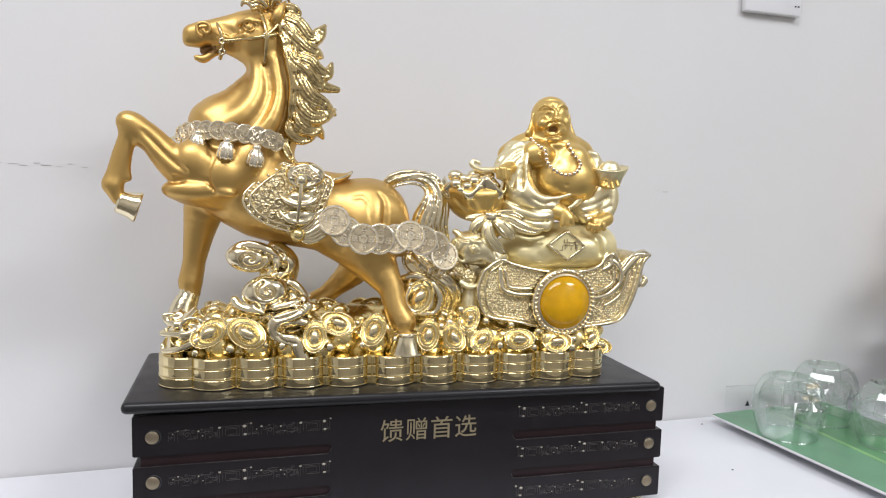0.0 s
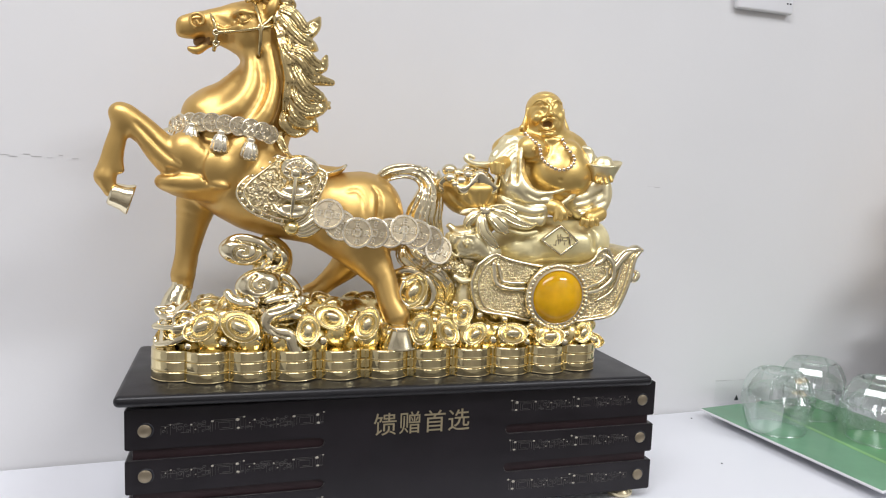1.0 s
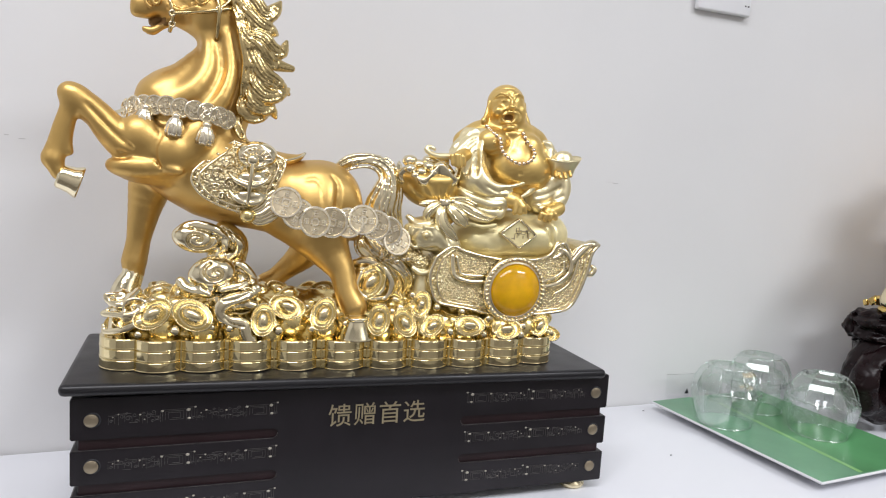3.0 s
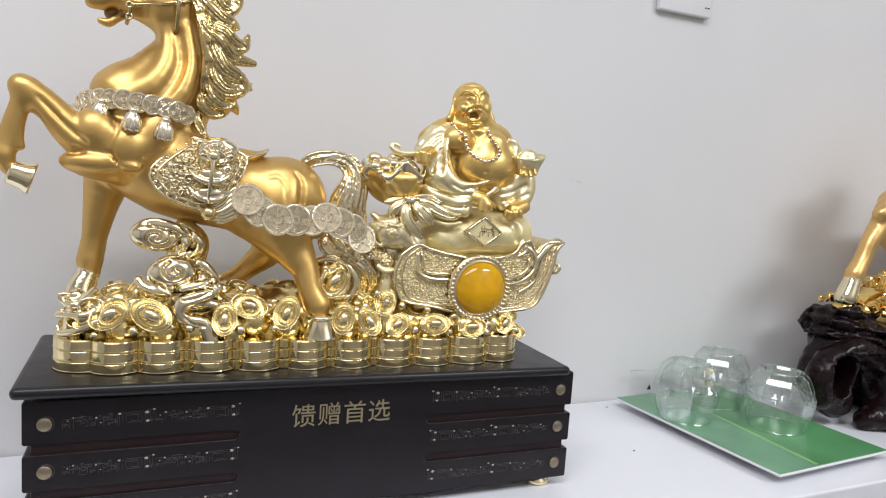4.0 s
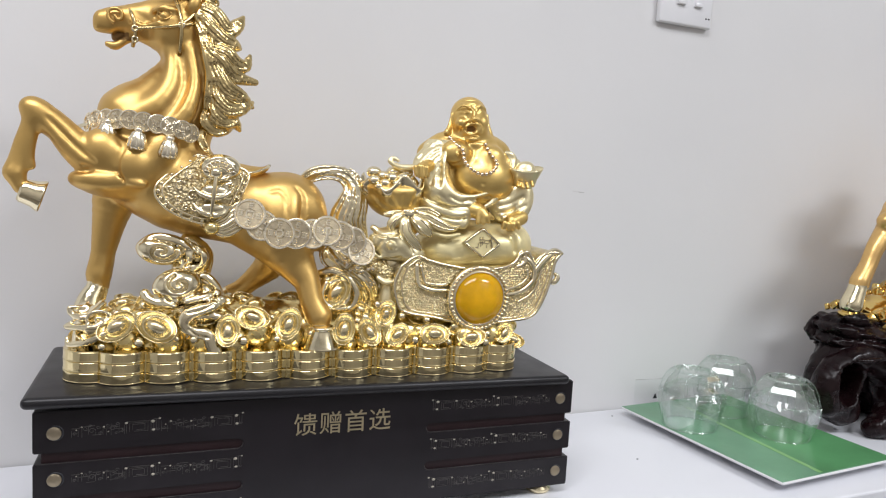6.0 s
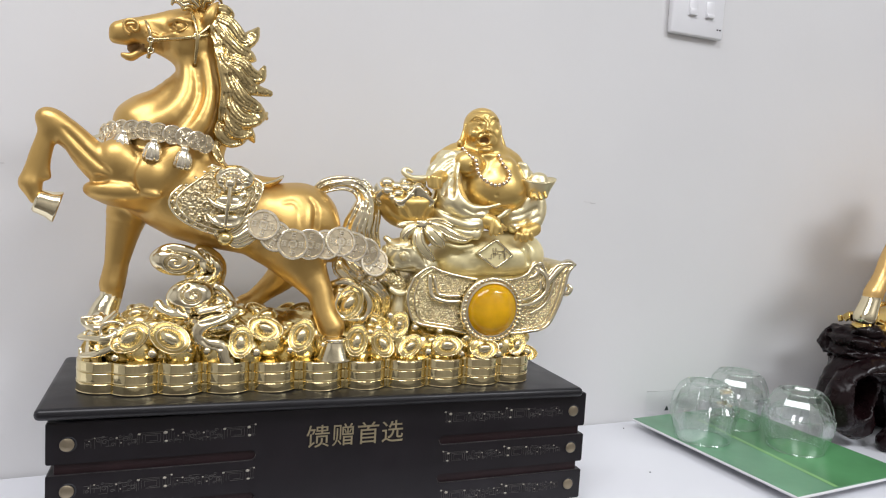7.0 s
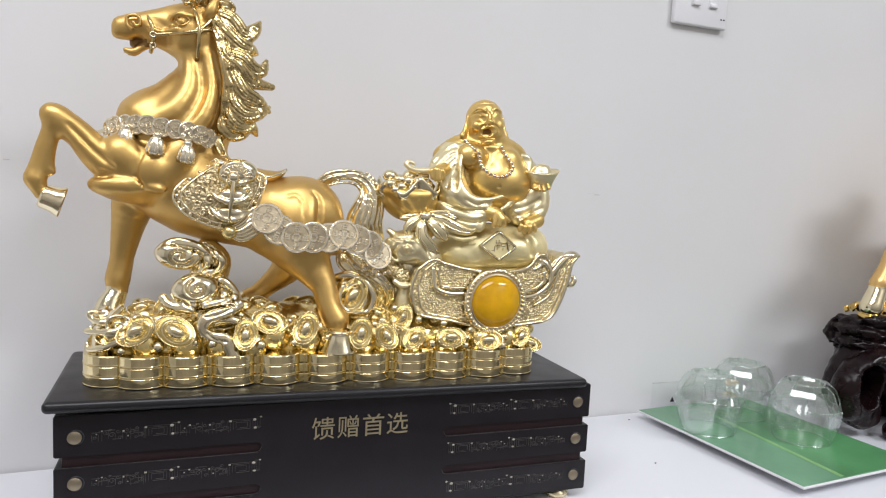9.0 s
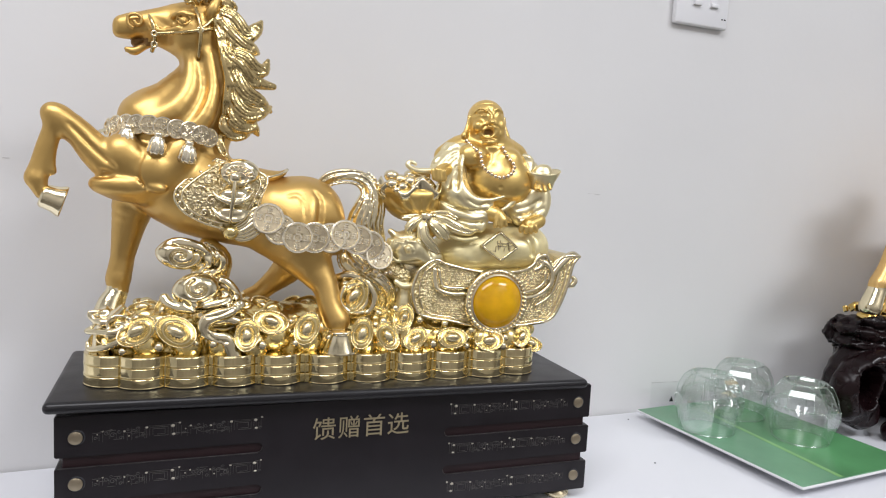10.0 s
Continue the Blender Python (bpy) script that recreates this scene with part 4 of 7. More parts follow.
saddle = thing("saddle", "pale gold figured saddle cloth with beaded border and coin emblem", "saddle")
# the cloth: a rounded shield that hugs the barrel
bm = bmesh.new()
edge = spline([(-0.116, 0.044, 0.308), (-0.131, 0.034, 0.297), (-0.147, 0.027, 0.281), (-0.143, 0.026, 0.268), (-0.13, 0.025, 0.259), (-0.111, 0.026, 0.253), (-0.095, 0.027, 0.256), (-0.086, 0.028, 0.27), (-0.076, 0.036, 0.294), (-0.095, 0.046, 0.302)], 5)
mid_of = np.array((-0.113, 0.023, 0.279))
rings = []
for s, lift in ((1.0, 0.0035), (1.0, 0.0), (0.86, -0.0015), (0.6, -0.0015), (0.3, -0.001)):
    rings.append([bm.verts.new(mid_of + s * (np.array(p) - mid_of) + np.array([0, lift - 0.002 * (1 - s), 0])) for p in edge])
tip = bm.verts.new(mid_of + np.array([0, -0.0025, 0]))
for a, b in zip(rings, rings[1:]):
    for i in range(len(edge)):
        j = (i + 1) % len(edge)
        bm.faces.new((a[i], a[j], b[j], b[i]))
for i in range(len(edge)):
    bm.faces.new((rings[-1][i], rings[-1][(i + 1) % len(edge)], tip))
bmesh.ops.recalc_face_normals(bm, faces=bm.faces)
cloth = part("saddle_cloth", bm, FIGURED, saddle, "pale gold cloth with curled relief")
for s, r in ((1.0, 0.0012), (0.84, 0.0009)):
    bm = bmesh.new()
    tube(bm, [(*(mid_of + s * (np.array(p) - mid_of) + np.array([0, -0.002 * (s < 1) - 0.0004, 0])), r) for p in edge], 6, closed=True)
    part("cloth_cord", bm, SHINY, cloth)
bead = bpy.data.meshes.new("bead")
bm = bmesh.new()
ball(bm, (0, 0, 0), 1.0, 2)
bm.to_mesh(bead)
bm.free()
bead.materials.append(SHINY)
bead.polygons.foreach_set("use_smooth", [True] * len(bead.polygons))


def bead_at(p, r, parent):
    return piece("bead", bead, Matrix.Translation(p) @ Matrix.Diagonal((r, r * 0.8, r, 1)), parent)


border = spline([mid_of + 0.92 * (np.array(p) - mid_of) + np.array([0, -0.0012, 0]) for p in edge[:46:3]], 4)
for p in border[::3]:
    bead_at(p, 0.0018, saddle)
# curled relief on the cloth
bm = bmesh.new()
for c, s, turn in (((-0.129, 0.023, 0.282), 0.0052, 0), ((-0.122, 0.024, 0.291), 0.0042, 2), ((-0.13, 0.023, 0.272), 0.0042, 4), ((-0.12, 0.021, 0.275), 0.0046, 1), ((-0.117, 0.022, 0.266), 0.0040, 3), ((-0.137, 0.025, 0.279), 0.0036, 5), ((-0.125, 0.022, 0.265), 0.003, 0.5)):
    tube(bm, [(c[0] + s * (1 - t / 11) * math.cos(turn + t * 0.75), c[1] - 0.0008, c[2] + s * (1 - t / 11) * math.sin(turn + t * 0.75), 0.0008) for t in range(11)], 6)
tagged(part("scroll_relief", bm, SHINY, saddle, "raised scrolls"), kind="stuff")
# seat with a raised cantle
seat = Clay((-0.15, 0.010, 0.22), (-0.02, 0.12, 0.31), 0.0015)
seat.limb([(-0.111, 0.06, 0.303, 0.0077), (-0.093, 0.06, 0.298, 0.0068), (-0.075, 0.06, 0.295, 0.0064), (-0.062, 0.06, 0.298, 0.0029), (-0.057, 0.06, 0.302, 0.0012)], 0.006, 2.4)
seat.limb([(-0.116, 0.06, 0.307, 0.0024), (-0.117, 0.06, 0.321, 0.0019), (-0.112, 0.06, 0.327, 0.0014)], 0.004, 1.5)
bm = bmesh.new()
seat.into(bm)
part("seat", bm, SATIN, saddle, "satin gold seat with raised cantle")
bm = bmesh.new()
tube(bm, [(*p, 0.0013) for p in spline([(-0.116, 0.044, 0.306), (-0.096, 0.04, 0.301), (-0.077, 0.042, 0.295), (-0.063, 0.05, 0.298), (-0.057, 0.058, 0.302)], 4)], 8)
part("seat_cord", bm, SHINY, saddle)
# the strap beside the emblem, with rings
bm = drape(((-0.083, 0.036, 0.295), (-0.074, 0.037, 0.294), (-0.087, 0.026, 0.257), (-0.094, 0.026, 0.258)), 0.0015, 8, 16)
strap = part("girth_strap", bm, FIGURED, saddle, "pale strap set with rings")
for t in (0.1, 0.27, 0.44, 0.61, 0.78, 0.93):
    p = Vector((-0.079, 0.034, 0.294)).lerp(Vector((-0.091, 0.023, 0.258)), t)
    bm = bmesh.new()
    tube(bm, ring_points((p.x, p.y - 0.0012, p.z), 0.0024, 0.0028, 0.0006, 12), 6, closed=True)
    part("strap_ring", bm, SHINY, strap)
# knotted sash under the emblem
bm = bmesh.new()
for s in range(7):
    u = s - 3
    tube(bm, spline([(-0.108, 0.026, 0.252, 0.0018), ((-0.097, 0.022, 0.251)[0], 0.0225 + 0.0008 * abs(u), (-0.097, 0.022, 0.251)[2] + 0.0024 * u, 0.0022),
                     ((-0.085, 0.024, 0.259)[0], 0.024 + 0.0006 * abs(u), (-0.085, 0.024, 0.259)[2] + 0.0036 * u, 0.0024), ((-0.075, 0.028, 0.263)[0], 0.0285, (-0.075, 0.028, 0.263)[2] + 0.0012 * u, 0.0012)], 5), 7)
part("sash", bm, SHINY, saddle, "gathered sash tied at the girth")

# ---- the base of coin stacks, mound, ingots and clouds ----
mound_thing = thing("ingot_heap", "gilded heap of ingots and clouds on a row of coin rolls", "sculpture")
stack = bpy.data.meshes.new("coin_roll")
bm = bmesh.new()
H3 = 0.0083
profile = [(0.0, 0.0), (0.0186, 0.0)]
for i in range(3):
    profile += [(0.0203 + d, (i + u) * H3) for u, d in ((0.03, -0.0012), (0.06, -0.0001), (0.09, 0.0004), (0.13, 0.0004), (0.16, 0.0001), (0.20, 0.0001), (0.5, 0.0001), (0.86, 0.0001), (0.91, 0.0001), (0.94, 0.0001), (0.97, -0.0012))]
profile += [(0.0205, 3 * H3), (0.0198, 3 * H3 + 0.0004), (0.0180, 3 * H3 + 0.0002), (0.0150, 3 * H3 + 0.0002), (0.0, 3 * H3 + 0.0006)]
lathe(bm, profile, 72)
bm.to_mesh(stack)
bm.free()
stack.materials.append(ROLL)
stack.polygons.foreach_set("use_smooth", [True] * len(stack.polygons))
STACKS = [(-0.1925, 0.0385), (-0.1690, 0.0295), (-0.1360, 0.0285), (-0.1000, 0.0280), (-0.0630, 0.0280), (-0.0235, 0.0275), (0.0145, 0.0275), (0.0515, 0.0270),
          (0.0870, 0.0275), (0.1230, 0.0285), (0.1560, 0.0330), (-0.1930, 0.0730), (-0.1900, 0.1060), (0.1730, 0.0660), (0.1680, 0.1000)]
STACKS += [(-0.155 + 0.038 * i, 0.1130) for i in range(9)]
for i, (x, y) in enumerate(STACKS):
    piece("coin_roll", stack, pose(x, y, lid_z(x), 0, 0.9, 40 * i), mound_thing)
# gold bars that fill the gaps between stacks
notch = bpy.data.meshes.new("gap_bar")
bm = bmesh.new()
for i in range(3):
    box(bm, (-0.006, -0.004 + 0.0003 * i, i * H3 + 0.0002), (0.006, 0.010, (i + 1) * H3 - 0.0002), 0.0009, 2)
box(bm, (-0.0008, -0.0048, 0.001), (0.0008, 0.002, 3 * H3 - 0.001), 0.0005, 2)
bm.to_mesh(notch)
bm.free()
notch.materials.append(DEEP)
front_row = sorted(STACKS[1:11])
for (x0, y0), (x1, y1) in zip(front_row, front_row[1:]):
    x = (x0 + x1) / 2
    piece("gap_bar", notch, pose(x, (y0 + y1) / 2 - 0.0085, lid_z(x), 0, 0.9, 0), mound_thing)

mound = Clay((-0.215, 0.010, 0.120), (0.19, 0.128, 0.215), 0.0018)
rnd = random.Random(21)
mound.limb([(-0.175, 0.068, 0.142, 0.034), (-0.09, 0.068, 0.147, 0.036), (0.0, 0.068, 0.147, 0.036), (0.08, 0.068, 0.145, 0.035), (0.155, 0.068, 0.140, 0.031)], 0.004, 1.1)
for i in range(150):
    x, y = rnd.uniform(-0.192, 0.172), rnd.uniform(0.030, 0.112)
    edge_in = 1 - ((y - 0.066) / 0.052) ** 2
    z = 0.146 + 0.034 * max(edge_in, 0) ** 0.7 - 0.02 * max(0, abs(x + 0.01) - 0.14) / 0.05 + rnd.uniform(-0.004, 0.004)
    r = rnd.uniform(0.004, 0.009)
    mound.egg((x, y, z), (r * rnd.uniform(0.9, 1.5), r, r * 0.85), 0.0025, rnd.uniform(-40, 40))
for x, y, z in ((-0.166, 0.030, 0.158), (-0.136, 0.026, 0.157), (-0.085, 0.024, 0.156), (-0.066, 0.030, 0.162), (-0.040, 0.028, 0.158), (0.008, 0.024, 0.156), (0.030, 0.024, 0.155),
                (0.052, 0.024, 0.154), (0.085, 0.022, 0.154), (0.120, 0.024, 0.153), (0.148, 0.028, 0.153), (-0.110, 0.026, 0.156), (0.042, 0.030, 0.168)):
    mound.egg((x, y, z), (0.012, 0.010, 0.013), 0.002)
bm = bmesh.new()
mound.into(bm)
part("mound", bm, DEEP, mound_thing, "lumpy yellow gold mound under the ingots")

ingot = bpy.data.meshes.new("ingot")
bm = bmesh.new()
shape = [(0.0, -0.95), (0.50, -0.94), (0.60, -0.88), (0.64, -0.6), (0.74, -0.30), (0.95, -0.06), (1.0, 0.02), (0.99, 0.08), (0.95, 0.10), (0.91, 0.06), (0.84, -0.07),
         (0.74, -0.13), (0.66, -0.13), (0.60, -0.05), (0.55, 0.10), (0.46, 0.28), (0.33, 0.41), (0.17, 0.48), (0.0, 0.51)]
lathe(bm, shape, 36)
for v in bm.verts:
    v.co.z += 0.20 * (v.co.x ** 2) * (1 if v.co.z > -0.3 else 0.3)
    v.co.y *= 0.70
bm.to_mesh(ingot)
bm.free()
ingot.materials.append(INGOT)
ingot.polygons.foreach_set("use_smooth", [True] * len(ingot.polygons))


def ingot_at(c, size, turn, lean=38, yaw=10, parent=None):
    """An ingot whose top leans towards the front by lean degrees from level, turned in its own plane."""
    m = Matrix.Translation(c) @ Matrix.Rotation(radians(-yaw), 4, "Z") @ Matrix.Rotation(radians(84 - lean), 4, "X") @ Matrix.Rotation(radians(turn), 4, "Z")
    return piece("ingot", ingot, m @ Matrix.Diagonal((0.84 * size, 0.84 * size, 0.95 * size, 1)), parent or mound_thing)


for at, size, turn, lean in (
        ((-0.173, 0.02, 0.171), 0.0185, 38, 20), ((-0.144, 0.016, 0.171), 0.0200, -28, 15), ((-0.091, 0.014, 0.167), 0.0165, 88, 18), ((-0.071, 0.024, 0.175), 0.0180, -18, 28),
        ((-0.042, 0.02, 0.17), 0.0175, 70, 15), ((0.004, 0.014, 0.166), 0.0165, 80, 12), ((0.027, 0.014, 0.163), 0.0155, -62, 14), ((0.052, 0.014, 0.16), 0.0145, 42, 18),
        ((0.086, 0.012, 0.16), 0.0165, 0, 20), ((0.123, 0.014, 0.155), 0.0165, 8, 30), ((0.043, 0.022, 0.177), 0.0150, 70, 18), ((0, 0.034, 0.195), 0.0205, 60, 12),
        ((0.159, 0.02, 0.157), 0.0140, 60, 25), ((0.174, 0.03, 0.147), 0.0140, -20, 30), ((-0.02, 0.06, 0.174), 0.0170, 10, 40), ((-0.037, 0.07, 0.18), 0.0150, 30, 30),
        ((-0.074, 0.06, 0.181), 0.0150, -40, 35), ((-0.107, 0.03, 0.175), 0.0150, 20, 45), ((-0.171, 0.06, 0.181), 0.0140, 20, 45), ((-0.155, 0.05, 0.181), 0.0135, 90, 40),
        ((-0.19, 0.026, 0.167), 0.0150, 20, 35), ((-0.201, 0.05, 0.16), 0.0140, 60, 40), ((0.024, 0.04, 0.177), 0.0140, -30, 30), ((0.111, 0.026, 0.162), 0.0140, 20, 40),
        ((0.081, 0.04, 0.169), 0.0150, 10, 50), ((0.156, 0.036, 0.161), 0.0140, -20, 30)):
    ingot_at(at, size, turn, lean)
rnd = random.Random(5)
for i in range(22):
    ingot_at((-0.17 + 0.0155 * i, rnd.uniform(0.085, 0.110), 0.172 + rnd.uniform(-0.006, 0.008)), rnd.uniform(0.013, 0.017), rnd.uniform(0, 180), rnd.uniform(60, 110), rnd.uniform(120, 220))
# emblem on the saddle: a fan-shaped lid, boat ingots below it and a rod across
clay = Clay((-0.150, 0.006, 0.205), (-0.050, 0.055, 0.330), 0.0011)
clay.egg((-0.103, 0.036, 0.273), (0.0165, 0.0125, 0.0290), 0.002)
clay.egg((-0.099, 0.027, 0.298), (0.0160, 0.0075, 0.0110), 0.0015)
clay.limb([(-0.112, 0.026, 0.294, 0.0009), (-0.11, 0.024, 0.3, 0.001), (-0.105, 0.022, 0.305, 0.001), (-0.097, 0.022, 0.306, 0.001), (-0.091, 0.024, 0.302, 0.001), (-0.088, 0.026, 0.295, 0.0009)], 0.001)
clay.limb([(-0.112, 0.026, 0.293, 0.0011), (-0.106, 0.021, 0.29, 0.0014), (-0.099, 0.02, 0.289, 0.0016), (-0.093, 0.021, 0.291, 0.0014), (-0.088, 0.026, 0.294, 0.0011)], 0.001)
clay.limb([(-0.106, 0.025, 0.286, 0.0023), (-0.099, 0.023, 0.284, 0.0027), (-0.091, 0.025, 0.286, 0.0023)], 0.002)
clay.limb([(-0.12, 0.023, 0.283, 0.0011), (-0.114, 0.019, 0.277, 0.002), (-0.104, 0.017, 0.274, 0.0025), (-0.094, 0.019, 0.277, 0.002), (-0.088, 0.023, 0.284, 0.0011)], 0.0012)
clay.egg((-0.103, 0.023, 0.28), (0.0115, 0.0065, 0.0060), 0.0015)
clay.limb([(-0.111, 0.028, 0.272, 0.0018), (-0.103, 0.025, 0.269, 0.0027), (-0.095, 0.028, 0.272, 0.0018)], 0.002)
clay.limb([(-0.12, 0.023, 0.27, 0.0011), (-0.114, 0.02, 0.263, 0.002), (-0.105, 0.019, 0.26, 0.0025), (-0.096, 0.02, 0.262, 0.0021), (-0.09, 0.024, 0.269, 0.0011)], 0.0012)
clay.egg((-0.104, 0.023, 0.266), (0.0115, 0.0060, 0.0055), 0.0015)
bm = bmesh.new()
clay.into(bm)
emblem = part("emblem", bm, SHINY, saddle, "polished boat ingots stacked under a fan")
bm = bmesh.new()
for i in range(9):
    a = math.pi * (0.08 + 0.105 * i)
    c, one = (-0.1, 0.018, 0.293), (-0.1, 0.018, 0.293, 0.0005)[3]
    tube(bm, [(c[0] + r * one * math.cos(a), c[1] + 0.000015 * (22 - r), c[2] + 0.85 * r * one * math.sin(a), 0.0006) for r in (13, 17, 21, 24)], 6)
for r in (12, 25):
    tube(bm, [(c[0] + r * one * math.cos(a), c[1], c[2] + 0.85 * r * one * math.sin(a), 0.0006) for a in (math.pi * (0.05 + 0.09 * i) for i in range(11))], 6)
tagged(part("fan_relief", bm, SILVER, emblem, "fine ribs in relief"), kind="stuff")
bm = bmesh.new()
tube(bm, spline([(-0.102, 0.015, 0.298, 0.0016), (-0.104, 0.011, 0.281, 0.0018), (-0.106, 0.015, 0.258, 0.0014)], 4), 8)
ball(bm, (-0.103, 0.015, 0.294), 0.0050, 3)
part("emblem_rod", bm, SHINY, saddle, "polished rod across the emblem")
bm = bmesh.new()
ball(bm, (-0.105, 0.021, 0.25), 0.0060, 3)
part("emblem_knot", bm, DEEP, saddle)
nugget = bpy.data.meshes.new("nugget")
bm = bmesh.new()
ball(bm, (0, 0, 0), 1.0, 3)
bm.to_mesh(nugget)
bm.free()
nugget.materials.append(SHINY)
nugget.polygons.foreach_set("use_smooth", [True] * len(nugget.polygons))
for at in ((-0.157, 0.014, 0.16, 0.004), (-0.079, 0.013, 0.159, 0.0042), (-0.011, 0.018, 0.157, 0.0038), (0.069, 0.014, 0.155, 0.004), (-0.052, 0.016, 0.159, 0.0033), (-0.117, 0.014, 0.161, 0.0036), (0.137, 0.013, 0.151, 0.0041), (0.101, 0.014, 0.152, 0.0035), (0.04, 0.01, 0.181, 0.0029), (0.017, 0.02, 0.172, 0.0034),
           (0.14, 0.016, 0.158, 0.0036), (-0.13, 0.014, 0.162, 0.0027), (-0.183, 0.016, 0.157, 0.0031), (-0.023, 0.02, 0.162, 0.0034), (-0.055, 0.024, 0.176, 0.0024), (0.035, 0.022, 0.186, 0.0034), (0.024, 0.02, 0.175, 0.0039), (0.058, 0.022, 0.175, 0.0035), (0.082, 0.022, 0.171, 0.0035)):
    piece("nugget", nugget, Matrix.Translation(at[:3]) @ Matrix.Diagonal((at[3], at[3], at[3], 1)), mound_thing)


def curl(clay, c, r, turns, start, hand, thick, y, k=0.0015):
    """A spiral ridge, its eye at c."""
    n = int(14 * turns)
    pts = []
    for i in range(n + 1):
        t = i / n
        a = start + hand * 2 * math.pi * turns * t
        rr = r * (1 - 0.86 * t)
        pts.append((c[0] + rr * math.cos(a), y - 0.0025 * t, c[2] + 0.78 * rr * math.sin(a), thick * (1 - 0.35 * t)))
    clay.limb(pts, k)


cloud = Clay((-0.170, 0.003, 0.135), (-0.075, 0.090, 0.262), 0.0010)
# upper cloud under the belly: a bold flat scroll with an engraved spiral, and wavy lobes behind it
cloud.egg((-0.143, 0.04, 0.229), (0.0185, 0.0100, 0.0118), 0.002, -8)
cloud.limb([(-0.158, 0.04, 0.232, 0.00271), (-0.151, 0.039, 0.239, 0.00317), (-0.142, 0.038, 0.241, 0.00273), (-0.132, 0.038, 0.238, 0.00366), (-0.123, 0.039, 0.233, 0.00415)], 0.002)
cloud.limb([(-0.128, 0.042, 0.235, 0.00416), (-0.119, 0.041, 0.231, 0.00418), (-0.11, 0.041, 0.225, 0.00421), (-0.112, 0.043, 0.217, 0.00375), (-0.122, 0.045, 0.212, 0.00328)], 0.002)
cloud.limb([(-0.127, 0.04, 0.229, 0.00369), (-0.12, 0.039, 0.224, 0.00324), (-0.123, 0.041, 0.216, 0.00279)], 0.002)
cloud.limb([(-0.127, 0.05, 0.22, 0.00892), (-0.123, 0.05, 0.206, 0.01038), (-0.115, 0.05, 0.192, 0.01426)], 0.005)
cloud.limb([(-0.121, 0.056, 0.234, 0.00855), (-0.11, 0.056, 0.224, 0.00862), (-0.112, 0.054, 0.21, 0.0086)], 0.005)
# lower cloud
cloud.egg((-0.13, 0.03, 0.202), (0.0185, 0.0115, 0.0140), 0.002, 8)
cloud.limb([(-0.145, 0.03, 0.201, 0.00316), (-0.136, 0.029, 0.209, 0.00316), (-0.126, 0.029, 0.212, 0.00273), (-0.117, 0.03, 0.206, 0.00321), (-0.115, 0.031, 0.197, 0.00368)], 0.002)
cloud.limb([(-0.144, 0.029, 0.198, 0.00315), (-0.137, 0.028, 0.191, 0.00317), (-0.127, 0.027, 0.189, 0.00318), (-0.117, 0.027, 0.191, 0.0032), (-0.107, 0.028, 0.193, 0.00323), (-0.099, 0.03, 0.19, 0.00279)], 0.002)
cloud.limb([(-0.117, 0.036, 0.208, 0.0037), (-0.108, 0.036, 0.208, 0.00419), (-0.1, 0.036, 0.199, 0.00421), (-0.096, 0.036, 0.187, 0.00423), (-0.1, 0.036, 0.18, 0.00376)], 0.003)
cloud.limb([(-0.113, 0.034, 0.201, 0.0037), (-0.105, 0.034, 0.195, 0.00326)], 0.003)
# ribbon of cloud that folds down to the stacks, round a small hollow
cloud.limb([(-0.097, 0.022, 0.191, 0.00505), (-0.106, 0.017, 0.187, 0.00589), (-0.117, 0.015, 0.184, 0.00583), (-0.124, 0.014, 0.178, 0.00491), (-0.124, 0.014, 0.171, 0.00447), (-0.117, 0.014, 0.167, 0.00449), (-0.107, 0.013, 0.165, 0.00497), (-0.104, 0.013, 0.158, 0.00544), (-0.101, 0.013, 0.15, 0.00591)], 0.0015, 0.8)
cloud.limb([(-0.115, 0.024, 0.176, 0.00365), (-0.106, 0.022, 0.179, 0.00412), (-0.098, 0.023, 0.177, 0.00415)], 0.0015)
cloud.limb([(-0.133, 0.024, 0.188, 0.00496), (-0.143, 0.028, 0.188, 0.00451), (-0.151, 0.032, 0.191, 0.00451), (-0.154, 0.034, 0.195, 0.00407)], 0.002)
cloud.limb([(-0.122, 0.022, 0.19, 0.00362), (-0.11, 0.022, 0.193, 0.0041), (-0.1, 0.026, 0.196, 0.00415)], 0.002)
cloud.limb([(-0.124, 0.04, 0.179, 0.01212), (-0.12, 0.04, 0.16, 0.01125), (-0.111, 0.036, 0.149, 0.00938)], 0.005)


def spiral(c, r, turns, start, hand):
    """Points of a flattened spiral in the front plane, its eye at c."""
    n = int(12 * turns)
    return [(c[0] + r * (1 - 0.9 * i / n) * math.cos(start + hand * 6.283 * turns * i / n), c[1], c[2] + 0.8 * r * (1 - 0.9 * i / n) * math.sin(start + hand * 6.283 * turns * i / n)) for i in range(n + 1)]


